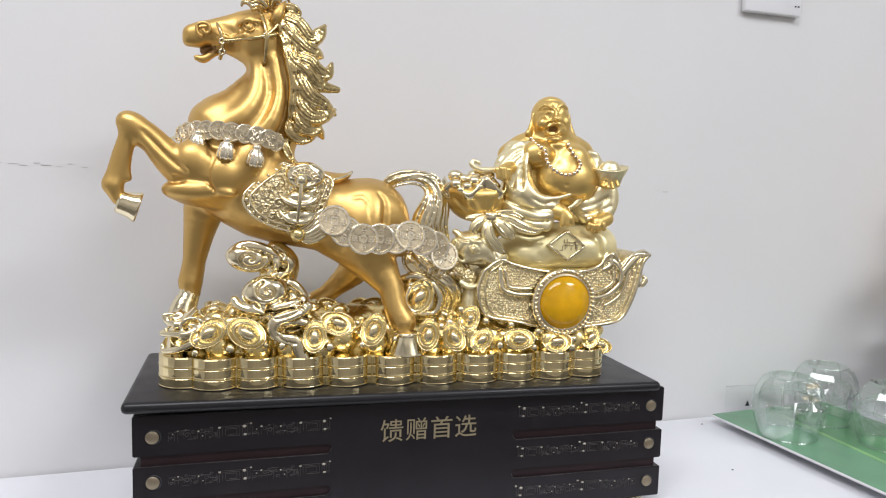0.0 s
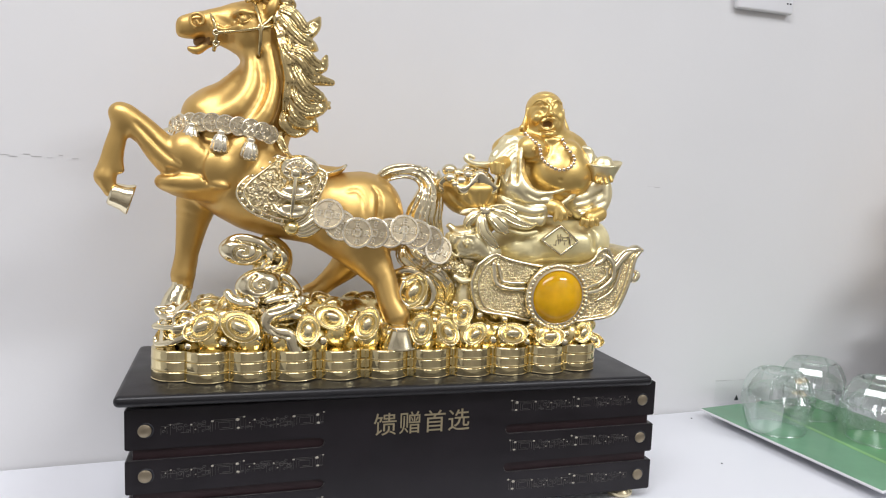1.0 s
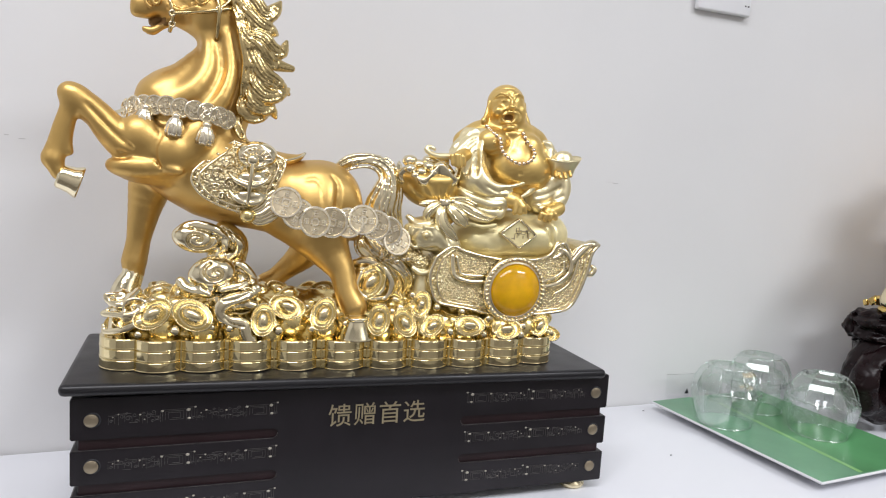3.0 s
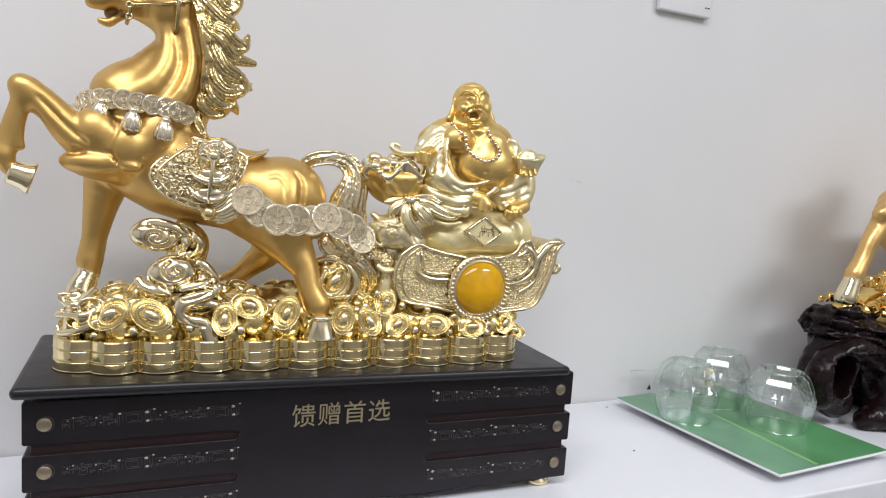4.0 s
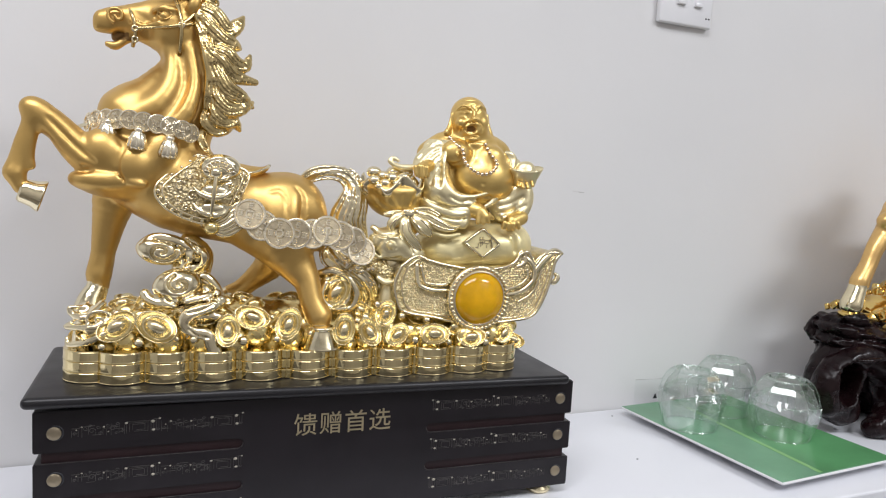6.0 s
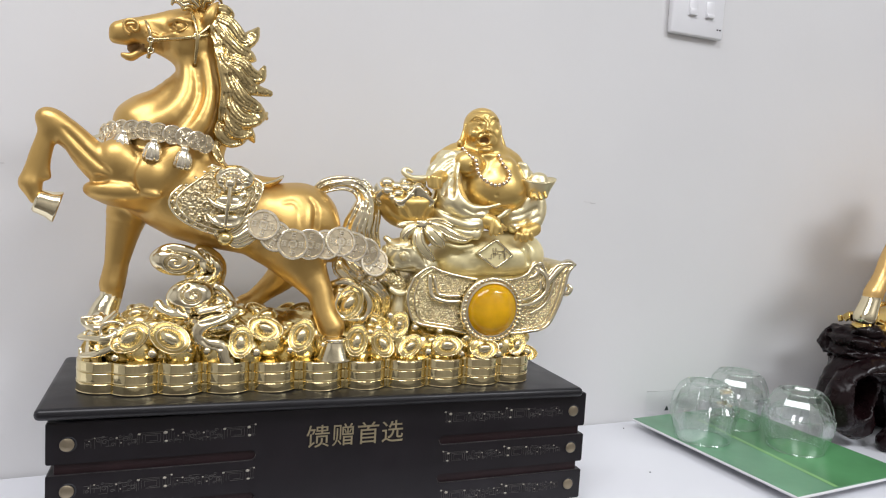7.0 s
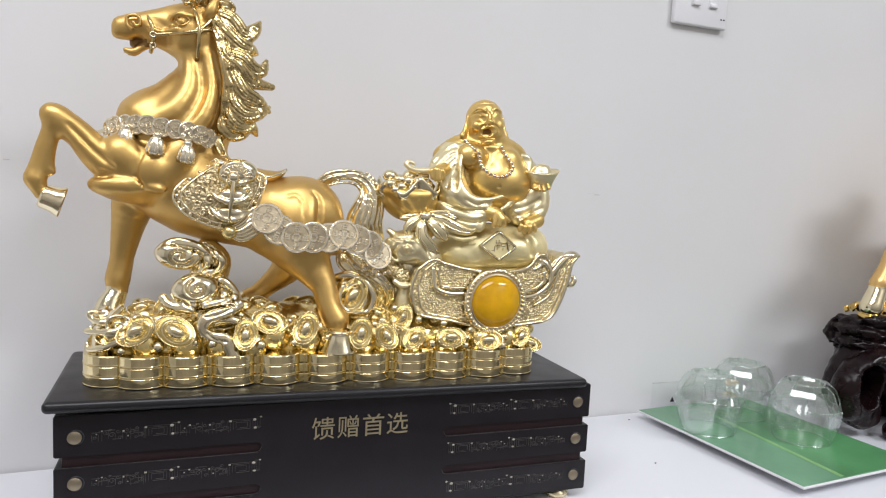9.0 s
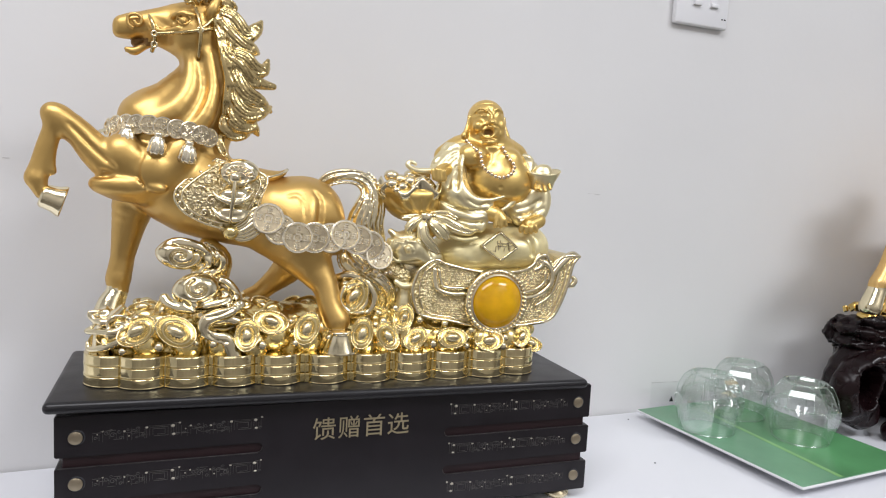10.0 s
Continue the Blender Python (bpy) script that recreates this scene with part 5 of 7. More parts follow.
cloud.etch(spiral((-0.142, 0.03, 0.229), 0.0118, 1.3, 0.4, -1), 0.0030, 0.0011, 0.045)
cloud.etch(spiral((-0.128, 0.02, 0.204), 0.0098, 1.25, 2.0, 1), 0.0030, 0.0011, 0.036)
for line in ([(-0.148, 0.03, 0.238), (-0.137, 0.03, 0.236), (-0.127, 0.03, 0.231), (-0.125, 0.03, 0.225), (-0.13, 0.03, 0.221)], [(-0.123, 0.03, 0.237), (-0.117, 0.03, 0.229), (-0.118, 0.03, 0.22), (-0.124, 0.03, 0.216)], [(-0.118, 0.03, 0.234), (-0.113, 0.03, 0.227), (-0.115, 0.03, 0.219)],
             [(-0.139, 0.02, 0.194), (-0.127, 0.02, 0.187), (-0.113, 0.02, 0.19), (-0.102, 0.02, 0.192)], [(-0.112, 0.02, 0.207), (-0.104, 0.02, 0.201), (-0.1, 0.02, 0.191)], [(-0.122, 0.02, 0.183), (-0.112, 0.02, 0.185), (-0.103, 0.02, 0.189)], [(-0.121, 0.02, 0.17), (-0.115, 0.02, 0.165), (-0.106, 0.02, 0.163)]):
    cloud.etch(line, 0.0022, 0.0008, 0.05)
bm = bmesh.new()
cloud.into(bm)
part("cloud_scroll", bm, SHINY, mound_thing, "polished curling cloud scroll")
# cloud hooks at the left end
cloud = Clay((-0.235, 0.008, 0.125), (-0.12, 0.112, 0.232), 0.0013)
cloud.limb([(-0.185, 0.04, 0.186, 0.0032), (-0.195, 0.03, 0.177, 0.0036), (-0.205, 0.034, 0.179, 0.0027), (-0.208, 0.034, 0.184, 0.0018), (-0.202, 0.034, 0.185, 0.0014)], 0.002)
cloud.limb([(-0.174, 0.03, 0.181, 0.0027), (-0.188, 0.022, 0.171, 0.0031), (-0.203, 0.028, 0.17, 0.0027), (-0.21, 0.032, 0.17, 0.0018), (-0.205, 0.032, 0.174, 0.0013)], 0.002)
cloud.limb([(-0.182, 0.02, 0.166, 0.0027), (-0.195, 0.022, 0.159, 0.0031), (-0.207, 0.03, 0.156, 0.0027), (-0.209, 0.032, 0.161, 0.0018)], 0.002)
cloud.limb([(-0.197, 0.04, 0.182, 0.0059), (-0.199, 0.04, 0.164, 0.0069), (-0.203, 0.044, 0.144, 0.0065)], 0.004)
curl(cloud, (-0.187, 0.026, 0.176), 0.0100, 1.4, 0.5, 1, 0.0016, 0.0250)
bm = bmesh.new()
cloud.into(bm)
part("cloud_scroll", bm, SHINY, mound_thing, "polished cloud hooks")
# swirls of cloud between the hind leg and the cart
cloud = Clay((-0.05, 0.008, 0.125), (0.06, 0.112, 0.262), 0.0013)
cloud.limb([(-0.013, 0.044, 0.21, 0.0035), (-0.002, 0.04, 0.213, 0.004), (0.012, 0.036, 0.206, 0.004), (0.019, 0.034, 0.193, 0.0035), (0.014, 0.034, 0.181, 0.003), (0.002, 0.034, 0.178, 0.003)], 0.002)
cloud.limb([(-0.008, 0.036, 0.203, 0.0025), (-0.012, 0.034, 0.191, 0.0025), (-0.003, 0.032, 0.181, 0.0025), (0.008, 0.032, 0.181, 0.0025)], 0.002)
cloud.egg((0.005, 0.046, 0.191), (0.022, 0.010, 0.021), 0.004)
bm = bmesh.new()
cloud.into(bm)
part("cloud_scroll", bm, SHINY, mound_thing, "polished curling cloud scrolls")

# ---- the cart ----
cart = thing("treasure_cart", "pale gold boat-shaped cart with pebbled panels and amber boss", "cart")
CART_Y = 0.026
outline = [np.array(p) for p in spline([(0.064, 0.026, 0.226), (0.072, 0.026, 0.229), (0.082, 0.026, 0.225), (0.104, 0.026, 0.22), (0.131, 0.026, 0.217), (0.156, 0.026, 0.219), (0.169, 0.026, 0.224), (0.175, 0.026, 0.232), (0.183, 0.026, 0.234), (0.189, 0.026, 0.224), (0.193, 0.026, 0.223), (0.199, 0.026, 0.231), (0.207, 0.026, 0.234), (0.218, 0.026, 0.233),
                                        (0.213, 0.026, 0.225), (0.209, 0.026, 0.207), (0.202, 0.026, 0.187), (0.192, 0.026, 0.172), (0.174, 0.026, 0.168), (0.145, 0.026, 0.166), (0.11, 0.026, 0.168), (0.085, 0.026, 0.173), (0.063, 0.026, 0.177), (0.054, 0.026, 0.184), (0.05, 0.026, 0.203), (0.055, 0.026, 0.219)], 4)]
heart = sum(outline) / len(outline)
bm = bmesh.new()
loops = []
for s, y in ((0.90, 0.0265), (0.97, 0.0255), (1.0, 0.029), (1.0, 0.104), (0.96, 0.108)):
    loops.append([bm.verts.new((heart[0] + s * (p[0] - heart[0]), y, heart[2] + s * (p[2] - heart[2]))) for p in outline])
for a, b in zip(loops, loops[1:]):
    for i in range(len(outline)):
        j = (i + 1) % len(outline)
        bm.faces.new((a[i], a[j], b[j], b[i]))
bm.faces.new(loops[0][::-1])
bm.faces.new(loops[-1])
bmesh.ops.recalc_face_normals(bm, faces=bm.faces)
bmesh.ops.triangulate(bm, faces=[f for f in bm.faces if len(f.verts) > 4])
body = part("cart_body", bm, PEBBLE, cart, "pebbled pale gold side panels", smooth_shade=False)
for s, r, y in ((0.988, 0.0017, 0.0255), (0.92, 0.0009, 0.0258), (0.988, 0.0017, 0.108)):
    bm = bmesh.new()
    tube(bm, [(heart[0] + s * (p[0] - heart[0]), y, heart[2] + s * (p[2] - heart[2]), r) for p in outline], 8, closed=True)
    part("rim_moulding", bm, SHINY, cart)
for line in ([(0.071, 0.026, 0.222, 0.0025), (0.072, 0.025, 0.209, 0.0025), (0.075, 0.024, 0.202, 0.0025), (0.087, 0.024, 0.198, 0.0025), (0.103, 0.024, 0.198, 0.002)], [(0.075, 0.026, 0.221, 0.0015), (0.078, 0.025, 0.209, 0.0015), (0.082, 0.024, 0.204, 0.0015), (0.103, 0.024, 0.203, 0.0015)],
             [(0.16, 0.024, 0.193, 0.0021), (0.177, 0.024, 0.197, 0.0026), (0.189, 0.024, 0.208, 0.0026), (0.188, 0.025, 0.221, 0.0026), (0.18, 0.028, 0.228, 0.0031), (0.174, 0.03, 0.224, 0.0026)], [(0.159, 0.024, 0.198, 0.0016), (0.173, 0.024, 0.202, 0.0016), (0.182, 0.024, 0.209, 0.0016), (0.182, 0.025, 0.218, 0.0016)],
             [(0.189, 0.026, 0.211, 0.00271), (0.196, 0.027, 0.221, 0.00381), (0.205, 0.028, 0.23, 0.00437), (0.214, 0.03, 0.234, 0.00385), (0.223, 0.031, 0.232, 0.00166)], [(0.171, 0.027, 0.219, 0.00215), (0.179, 0.027, 0.223, 0.00269), (0.181, 0.028, 0.231, 0.0027), (0.177, 0.029, 0.234, 0.00216), (0.173, 0.028, 0.229, 0.00161)], [(0.188, 0.028, 0.229, 0.00217), (0.19, 0.027, 0.22, 0.00217), (0.186, 0.026, 0.209, 0.00217)],
             [(0.208, 0.028, 0.207, 0.0022), (0.214, 0.029, 0.204, 0.00276), (0.218, 0.029, 0.209, 0.00276), (0.215, 0.03, 0.213, 0.00166)], [(0.199, 0.026, 0.228, 0.00136), (0.196, 0.025, 0.212, 0.00136), (0.189, 0.025, 0.195, 0.00136), (0.173, 0.025, 0.185, 0.00135)]):
    bm = bmesh.new()
    tube(bm, spline(line, 5), 8)
    part("scroll_ridge", bm, SHINY, cart)
# rows of small pebbles in relief on the panel
dome = []
for r, h in ((1.0, 0.0), (0.8, 0.55), (0.42, 0.9)):
    dome += [(r * math.cos(a), r * math.sin(a), h) for a in (2 * math.pi * i / 6 for i in range(6))]
dome.append((0, 0, 1.0))
dome_faces = [(6 * l + i, 6 * l + (i + 1) % 6, 6 * l + 6 + (i + 1) % 6, 6 * l + 6 + i) for l in (0, 1) for i in range(6)] + [(12 + i, 12 + (i + 1) % 6, 18) for i in range(6)]
edge_xz = np.array([(heart[0] + 0.885 * (p[0] - heart[0]), heart[2] + 0.885 * (p[2] - heart[2])) for p in outline])


def within(x, z):
    hit, n = False, len(edge_xz)
    for i in range(n):
        (x0, z0), (x1, z1) = edge_xz[i], edge_xz[i - 1]
        if (z0 > z) != (z1 > z) and x < (x1 - x0) * (z - z0) / (z1 - z0) + x0:
            hit = not hit
    return hit


rnd = random.Random(17)
pebble_verts, pebble_faces = [], []
lo, hi = edge_xz.min(0), edge_xz.max(0)
boss_x, _, boss_z = (0.131, 0.02, 0.191)
step = 0.00185
for j in range(int((hi[1] - lo[1]) / (step * 0.87)) + 1):
    for i in range(int((hi[0] - lo[0]) / step) + 1):
        x = lo[0] + step * (i + 0.5 * (j % 2)) + rnd.uniform(-0.0004, 0.0004)
        z = lo[1] + step * 0.87 * j + rnd.uniform(-0.0004, 0.0004)
        if math.hypot(x - boss_x, z - boss_z) < 0.0305 or not within(x, z):
            continue
        r, first = rnd.uniform(0.0007, 0.00105), len(pebble_verts)
        pebble_verts += [(x + r * a, 0.0264 - 0.85 * r * h, z + r * b) for a, b, h in dome]
        pebble_faces += [tuple(first + k for k in f) for f in dome_faces]
me = bpy.data.meshes.new("pebble_relief")
me.from_pydata(pebble_verts, [], pebble_faces)
me.materials.append(SHINY)
me.polygons.foreach_set("use_smooth", [True] * len(me.polygons))
tagged(piece("pebble_relief", me, Matrix(), body), "fine pebbled relief", kind="stuff")
# the floor of the cart under the sack
part("cart_deck", box(bmesh.new(), ((0.065, 0.03, 0.22)[0], 0.03, (0.097, 0.03, 0.22)[2] - 0.008), ((0.187, 0.03, 0.223)[0], 0.104, (0.097, 0.03, 0.22)[2]), 0.003), SHINY, cart)
# the amber boss in its beaded ring
BOSS = Vector((0.131, 0.02, 0.191))
boss_turn = Matrix.Translation(BOSS) @ Matrix.Rotation(radians(90), 4, "X")
bm = bmesh.new()
lathe(bm, [(0.0310, -0.004), (0.0310, 0.001), (0.0300, 0.0026), (0.0285, 0.0030), (0.0262, 0.0018), (0.0250, 0.0030), (0.0240, 0.0030), (0.0232, 0.0006), (0.0, -0.001)], 64, boss_turn)
ring = part("boss_ring", bm, SHINY, cart, "polished round setting")
bm = bmesh.new()
lathe(bm, [(0.0236, 0.0)] + [(0.0236 * math.cos(a), 0.0015 + 0.0105 * math.sin(a)) for a in (math.pi / 2 * i / 14 for i in range(15))], 56, boss_turn)
part("amber_boss", bm, AMBER, cart, "domed translucent amber cabochon")
for i in range(44):
    a = 2 * math.pi * i / 44
    bead_at((BOSS.x + 0.0281 * math.cos(a), BOSS.y - 0.0028, BOSS.z + 0.0281 * math.sin(a)), 0.0019, ring)
# beast-headed prow with its curls
prow = Clay((0.02, 0.006, 0.165), (0.12, 0.095, 0.27), 0.0013)
prow.egg((0.05, 0.04, 0.238), (0.021, 0.018, 0.0155), 0.004, -8)
prow.egg((0.067, 0.042, 0.23), (0.017, 0.018, 0.012), 0.005, -20)
prow.limb([(0.033, 0.04, 0.252, 0.003), (0.04, 0.036, 0.248, 0.0035), (0.053, 0.034, 0.25, 0.0035), (0.064, 0.036, 0.253, 0.003)], 0.002)
prow.limb([(0.031, 0.03, 0.244, 0.002), (0.029, 0.03, 0.236, 0.0025), (0.034, 0.029, 0.229, 0.0025), (0.044, 0.028, 0.228, 0.0025), (0.053, 0.028, 0.231, 0.002)], 0.0015)
prow.limb([(0.034, 0.028, 0.246, 0.0015), (0.044, 0.024, 0.246, 0.002), (0.056, 0.026, 0.243, 0.002), (0.067, 0.03, 0.234, 0.002)], 0.0015)
prow.egg((0.044, 0.023, 0.239), (0.0036, 0.0030, 0.0036), 0.0006)
prow.limb([(0.031, 0.04, 0.225, 0.005), (0.036, 0.036, 0.218, 0.006), (0.045, 0.034, 0.213, 0.007)], 0.004)
prow.limb([(0.037, 0.032, 0.208, 0.002), (0.044, 0.029, 0.204, 0.0025), (0.054, 0.03, 0.207, 0.0025), (0.058, 0.032, 0.214, 0.002)], 0.0015)
prow.limb([(0.063, 0.032, 0.243, 0.002), (0.07, 0.03, 0.236, 0.0025), (0.077, 0.029, 0.231, 0.002), (0.071, 0.029, 0.228, 0.0015)], 0.0015)
prow.limb([(0.032, 0.045, 0.232, 0.0045), (0.027, 0.045, 0.222, 0.0045), (0.033, 0.045, 0.209, 0.0046)], 0.003)
prow.limb([(0.05, 0.04, 0.199, 0.0071), (0.048, 0.038, 0.187, 0.0076), (0.051, 0.04, 0.176, 0.0082)], 0.003)
prow.paint([(0.029, 0.034, 0.223, 0.0075), (0.044, 0.03, 0.216, 0.008)], 1)
for line in ([(0.027, 0.03, 0.252), (0.036, 0.03, 0.246), (0.051, 0.03, 0.248), (0.064, 0.03, 0.255)], [(0.038, 0.03, 0.242), (0.034, 0.03, 0.233), (0.043, 0.03, 0.226), (0.056, 0.03, 0.227)], [(0.054, 0.03, 0.245), (0.062, 0.03, 0.239), (0.067, 0.03, 0.231)], [(0.029, 0.03, 0.245), (0.03, 0.03, 0.237), (0.036, 0.03, 0.229)], [(0.038, 0.03, 0.22), (0.046, 0.03, 0.214), (0.055, 0.03, 0.216)]):
    prow.etch(line, 0.0017, 0.0009, 0.06)
eye = (0.046, 0.03, 0.238)
prow.etch([(eye[0] + 0.0046 * math.cos(a), 0.03, eye[2] + 0.0046 * math.sin(a)) for a in (0.785 * i for i in range(9))], 0.0014, 0.0007, 0.06)
bm = bmesh.new()
prow.into(bm)
part("prow", bm, [ROBE, PEBBLE], cart, "curled beast-headed prow with round eye")
# small coins scattered where the chain meets the prow
bm = bmesh.new()
rnd = random.Random(8)
c0 = (0.024, 0.034, 0.224)
for i in range(26):
    ball(bm, (c0[0] + rnd.uniform(-0.016, 0.010), c0[1] + rnd.uniform(-0.004, 0.004), c0[2] + rnd.uniform(-0.012, 0.010)), rnd.uniform(0.0015, 0.0035), 1)
tagged(part("gravel_relief", bm, SILVER, cart, "grains of pale metal"), kind="stuff")

# ---- the sack and the pouch ----
SACKING = shader("aged_pale_gold", (0.90, 0.785, 0.43), 0.40, 0.45, grain=0.25, grain_size=110, mottle=0.28, mottle_size=35, rough_spread=0.1)
sack = thing("money_sack", "aged pale gold sack with diamond emblem lying on the cart", "sack")
clay = Clay((0.06, 0.012, 0.17), (0.235, 0.12, 0.275), 0.0016)
clay.egg((0.141, 0.062, 0.237), (0.056, 0.037, 0.0235), 0.004, 3)
clay.egg((0.109, 0.062, 0.232), (0.030, 0.032, 0.019), 0.008)
clay.egg((0.1715, 0.060, 0.238), (0.026, 0.032, 0.024), 0.008)
clay.limb([(0.084, 0.034, 0.251, 0.002), (0.098, 0.028, 0.247, 0.002), (0.111, 0.027, 0.249, 0.002)], 0.003)
clay.limb([(0.158, 0.034, 0.254, 0.0026), (0.167, 0.03, 0.247, 0.0021), (0.17, 0.03, 0.234, 0.0016)], 0.005, cut=True)
clay.limb([(0.105, 0.026, 0.239, 0.002), (0.112, 0.026, 0.229, 0.002)], 0.006, cut=True)
bm = bmesh.new()
clay.into(bm)
part("sack_body", bm, SACKING, sack)
corners = ((0.133, 0.024, 0.255), (0.151, 0.024, 0.241), (0.134, 0.023, 0.229), (0.115, 0.023, 0.242))
bm = bmesh.new()
tube(bm, [(*c, 0.0013) for a, b in zip(corners, corners[1:] + corners[:1]) for c in [np.array(a) + (np.array(b) - np.array(a)) * t for t in (0.04, 0.35, 0.65, 0.96)]], 6, closed=True)
diamond = part("emblem_frame", bm, SHINY, sack)
bm = bmesh.new()
front = [bm.verts.new(np.array(c) + np.array([0, 0.0003, 0])) for c in corners]
back = [bm.verts.new(np.array(c) + np.array([0, 0.006, 0])) for c in corners]
bm.faces.new(front)
for i in range(4):
    bm.faces.new((front[i], back[i], back[(i + 1) % 4], front[(i + 1) % 4]))
bmesh.ops.recalc_face_normals(bm, faces=bm.faces)
part("emblem_plate", bm, SACKING, sack, smooth_shade=False)
bm = bmesh.new()
rnd = random.Random(2)
mid = Vector((0.133, 0.024, 0.242))
for i in range(20):
    x, z = rnd.uniform(-0.011, 0.011), rnd.uniform(-0.0045, 0.0045)
    l, w = (rnd.uniform(0.0012, 0.0028), 0.0004) if rnd.random() < 0.5 else (0.0004, rnd.uniform(0.001, 0.0026))
    box(bm, (mid.x + x - l, mid.y - 0.0008, mid.z + z - w), (mid.x + x + l, mid.y + 0.001, mid.z + z + w))
tagged(part("worn_lettering", bm, SHINY, sack, "worn signs in relief", smooth_shade=False), kind="stuff")

pouch = thing("treasure_pouch", "satin gold pouch tied with ribbons and heaped with nuggets", "pouch")
clay = Clay((0.02, 0.01, 0.20), (0.16, 0.11, 0.315), 0.0015)
clay.egg((0.054, 0.052, 0.281), (0.0262, 0.0245, 0.0205), 0.004, -6)
clay.limb([(0.028, 0.05, 0.29, 0.00457), (0.035, 0.034, 0.287, 0.00448), (0.048, 0.03, 0.285, 0.00449), (0.065, 0.032, 0.286, 0.00455)], 0.006)
clay.limb([(0.065, 0.052, 0.27, 0.0123), (0.068, 0.052, 0.263, 0.0088), (0.069, 0.052, 0.256, 0.0124)], 0.005)
for line in ([(0.03, 0.03, 0.285), (0.038, 0.03, 0.275), (0.05, 0.03, 0.268)], [(0.043, 0.03, 0.283), (0.048, 0.03, 0.275), (0.055, 0.03, 0.268)], [(0.056, 0.03, 0.282), (0.058, 0.03, 0.274), (0.059, 0.03, 0.267)], [(0.069, 0.03, 0.284), (0.066, 0.03, 0.276), (0.063, 0.03, 0.267)]):
    clay.etch(line, 0.0013, 0.0016, 0.05)
bm = bmesh.new()
clay.into(bm)
part("pouch_body", bm, SKIN, pouch)
p = (0.053, 0.052, 0.291)
bm = bmesh.new()
N = 96
layers = []
for flare, drop, wave_of in ((0.0255, -0.009, 0.3), (0.0290, -0.005, 0.8), (0.0308, 0.0, 1.0), (0.0312, 0.0020, 1.0), (0.0302, 0.0032, 1.0), (0.0265, 0.0015, 0.6), (0.0205, -0.004, 0.0)):
    layers.append([])
    for i in range(N):
        a = 2 * math.pi * i / N
        wave = wave_of * (math.sin(6 * a + 0.9) + 0.3 * math.sin(3 * a + 2))
        r = flare + 0.0022 * wave
        layers[-1].append(bm.verts.new((p[0] + r * math.cos(a), p[1] + 0.86 * r * math.sin(a), p[2] + drop - 0.0058 * wave)))
for a, b in zip(layers, layers[1:]):
    for i in range(N):
        bm.faces.new((a[i], a[(i + 1) % N], b[(i + 1) % N], b[i]))
bmesh.ops.recalc_face_normals(bm, faces=bm.faces)
part("frill", bm, SHINY, pouch, "wavy polished frill round the mouth")
for at in ((0.033, 0.046, 0.304, 0.00556), (0.031, 0.036, 0.297, 0.00448), (0.04, 0.032, 0.295, 0.00398), (0.047, 0.034, 0.3, 0.00451), (0.057, 0.034, 0.3, 0.00504), (0.041, 0.044, 0.301, 0.00506), (0.052, 0.048, 0.305, 0.00564), (0.064, 0.046, 0.305, 0.00463), (0.064, 0.034, 0.297, 0.00405), (0.034, 0.031, 0.292, 0.00297), (0.05, 0.03, 0.295, 0.00349)):
    piece("nugget", nugget, Matrix.Translation((at[0], at[1], at[2] - 0.0025)) @ Matrix.Diagonal((at[3] * 1.25, at[3] * 1.1, at[3] * 0.95, 1)), pouch)
for line in ([(0.062, 0.034, 0.266, 0.0025), (0.053, 0.03, 0.263, 0.0045), (0.047, 0.03, 0.256, 0.0045), (0.049, 0.032, 0.249, 0.002)], [(0.063, 0.034, 0.266, 0.0025), (0.059, 0.029, 0.259, 0.005), (0.06, 0.027, 0.249, 0.0059), (0.068, 0.027, 0.24, 0.0055), (0.075, 0.028, 0.234, 0.002)],
             [(0.065, 0.034, 0.266, 0.0025), (0.07, 0.028, 0.26, 0.0055), (0.077, 0.026, 0.253, 0.0065), (0.083, 0.027, 0.247, 0.002)], [(0.066, 0.034, 0.267, 0.0025), (0.078, 0.03, 0.264, 0.0045), (0.09, 0.028, 0.258, 0.0055), (0.103, 0.028, 0.254, 0.0035), (0.112, 0.03, 0.256, 0.0015)],
             [(0.058, 0.034, 0.267, 0.0025), (0.049, 0.033, 0.266, 0.003), (0.041, 0.036, 0.265, 0.0015)], [(0.067, 0.034, 0.269, 0.0025), (0.081, 0.033, 0.27, 0.003), (0.093, 0.031, 0.265, 0.002)]):
    bm = bmesh.new()
    tube(bm, spline(line, 5), 10, flat=0.42)
    ribbon = part("ribbon", bm, ROBE, pouch)
    bm = bmesh.new()
    for side in (-0.55, 0.55):
        tube(bm, [(q[0] + side * q[3] * 0.8, q[1] - 0.36 * q[3], q[2] + side * q[3] * 0.5, 0.0011) for q in spline(line, 5)], 6)
    tagged(part("fold", bm, SHINY, ribbon), kind="stuff")
for i in range(4):
    bm = bmesh.new()
    tube(bm, spline([(*np.array((0.06, 0.036, 0.271)) + np.array([0.0037 * i, 0, 0]), 0.0012), (*np.array((0.059, 0.031, 0.268)) + np.array([0.0037 * i, 0, 0]), 0.0021), (*np.array((0.062, 0.036, 0.263)) + np.array([0.0032 * i, 0, 0]), 0.0012)], 4), 8)
    part("knot_wrap", bm, SHINY, pouch)
bm = bmesh.new()
ball(bm, (0.063, 0.033, 0.266), 0.0055, 3, (1.2, 0.8, 1.0))
part("knot", bm, SHINY, pouch)

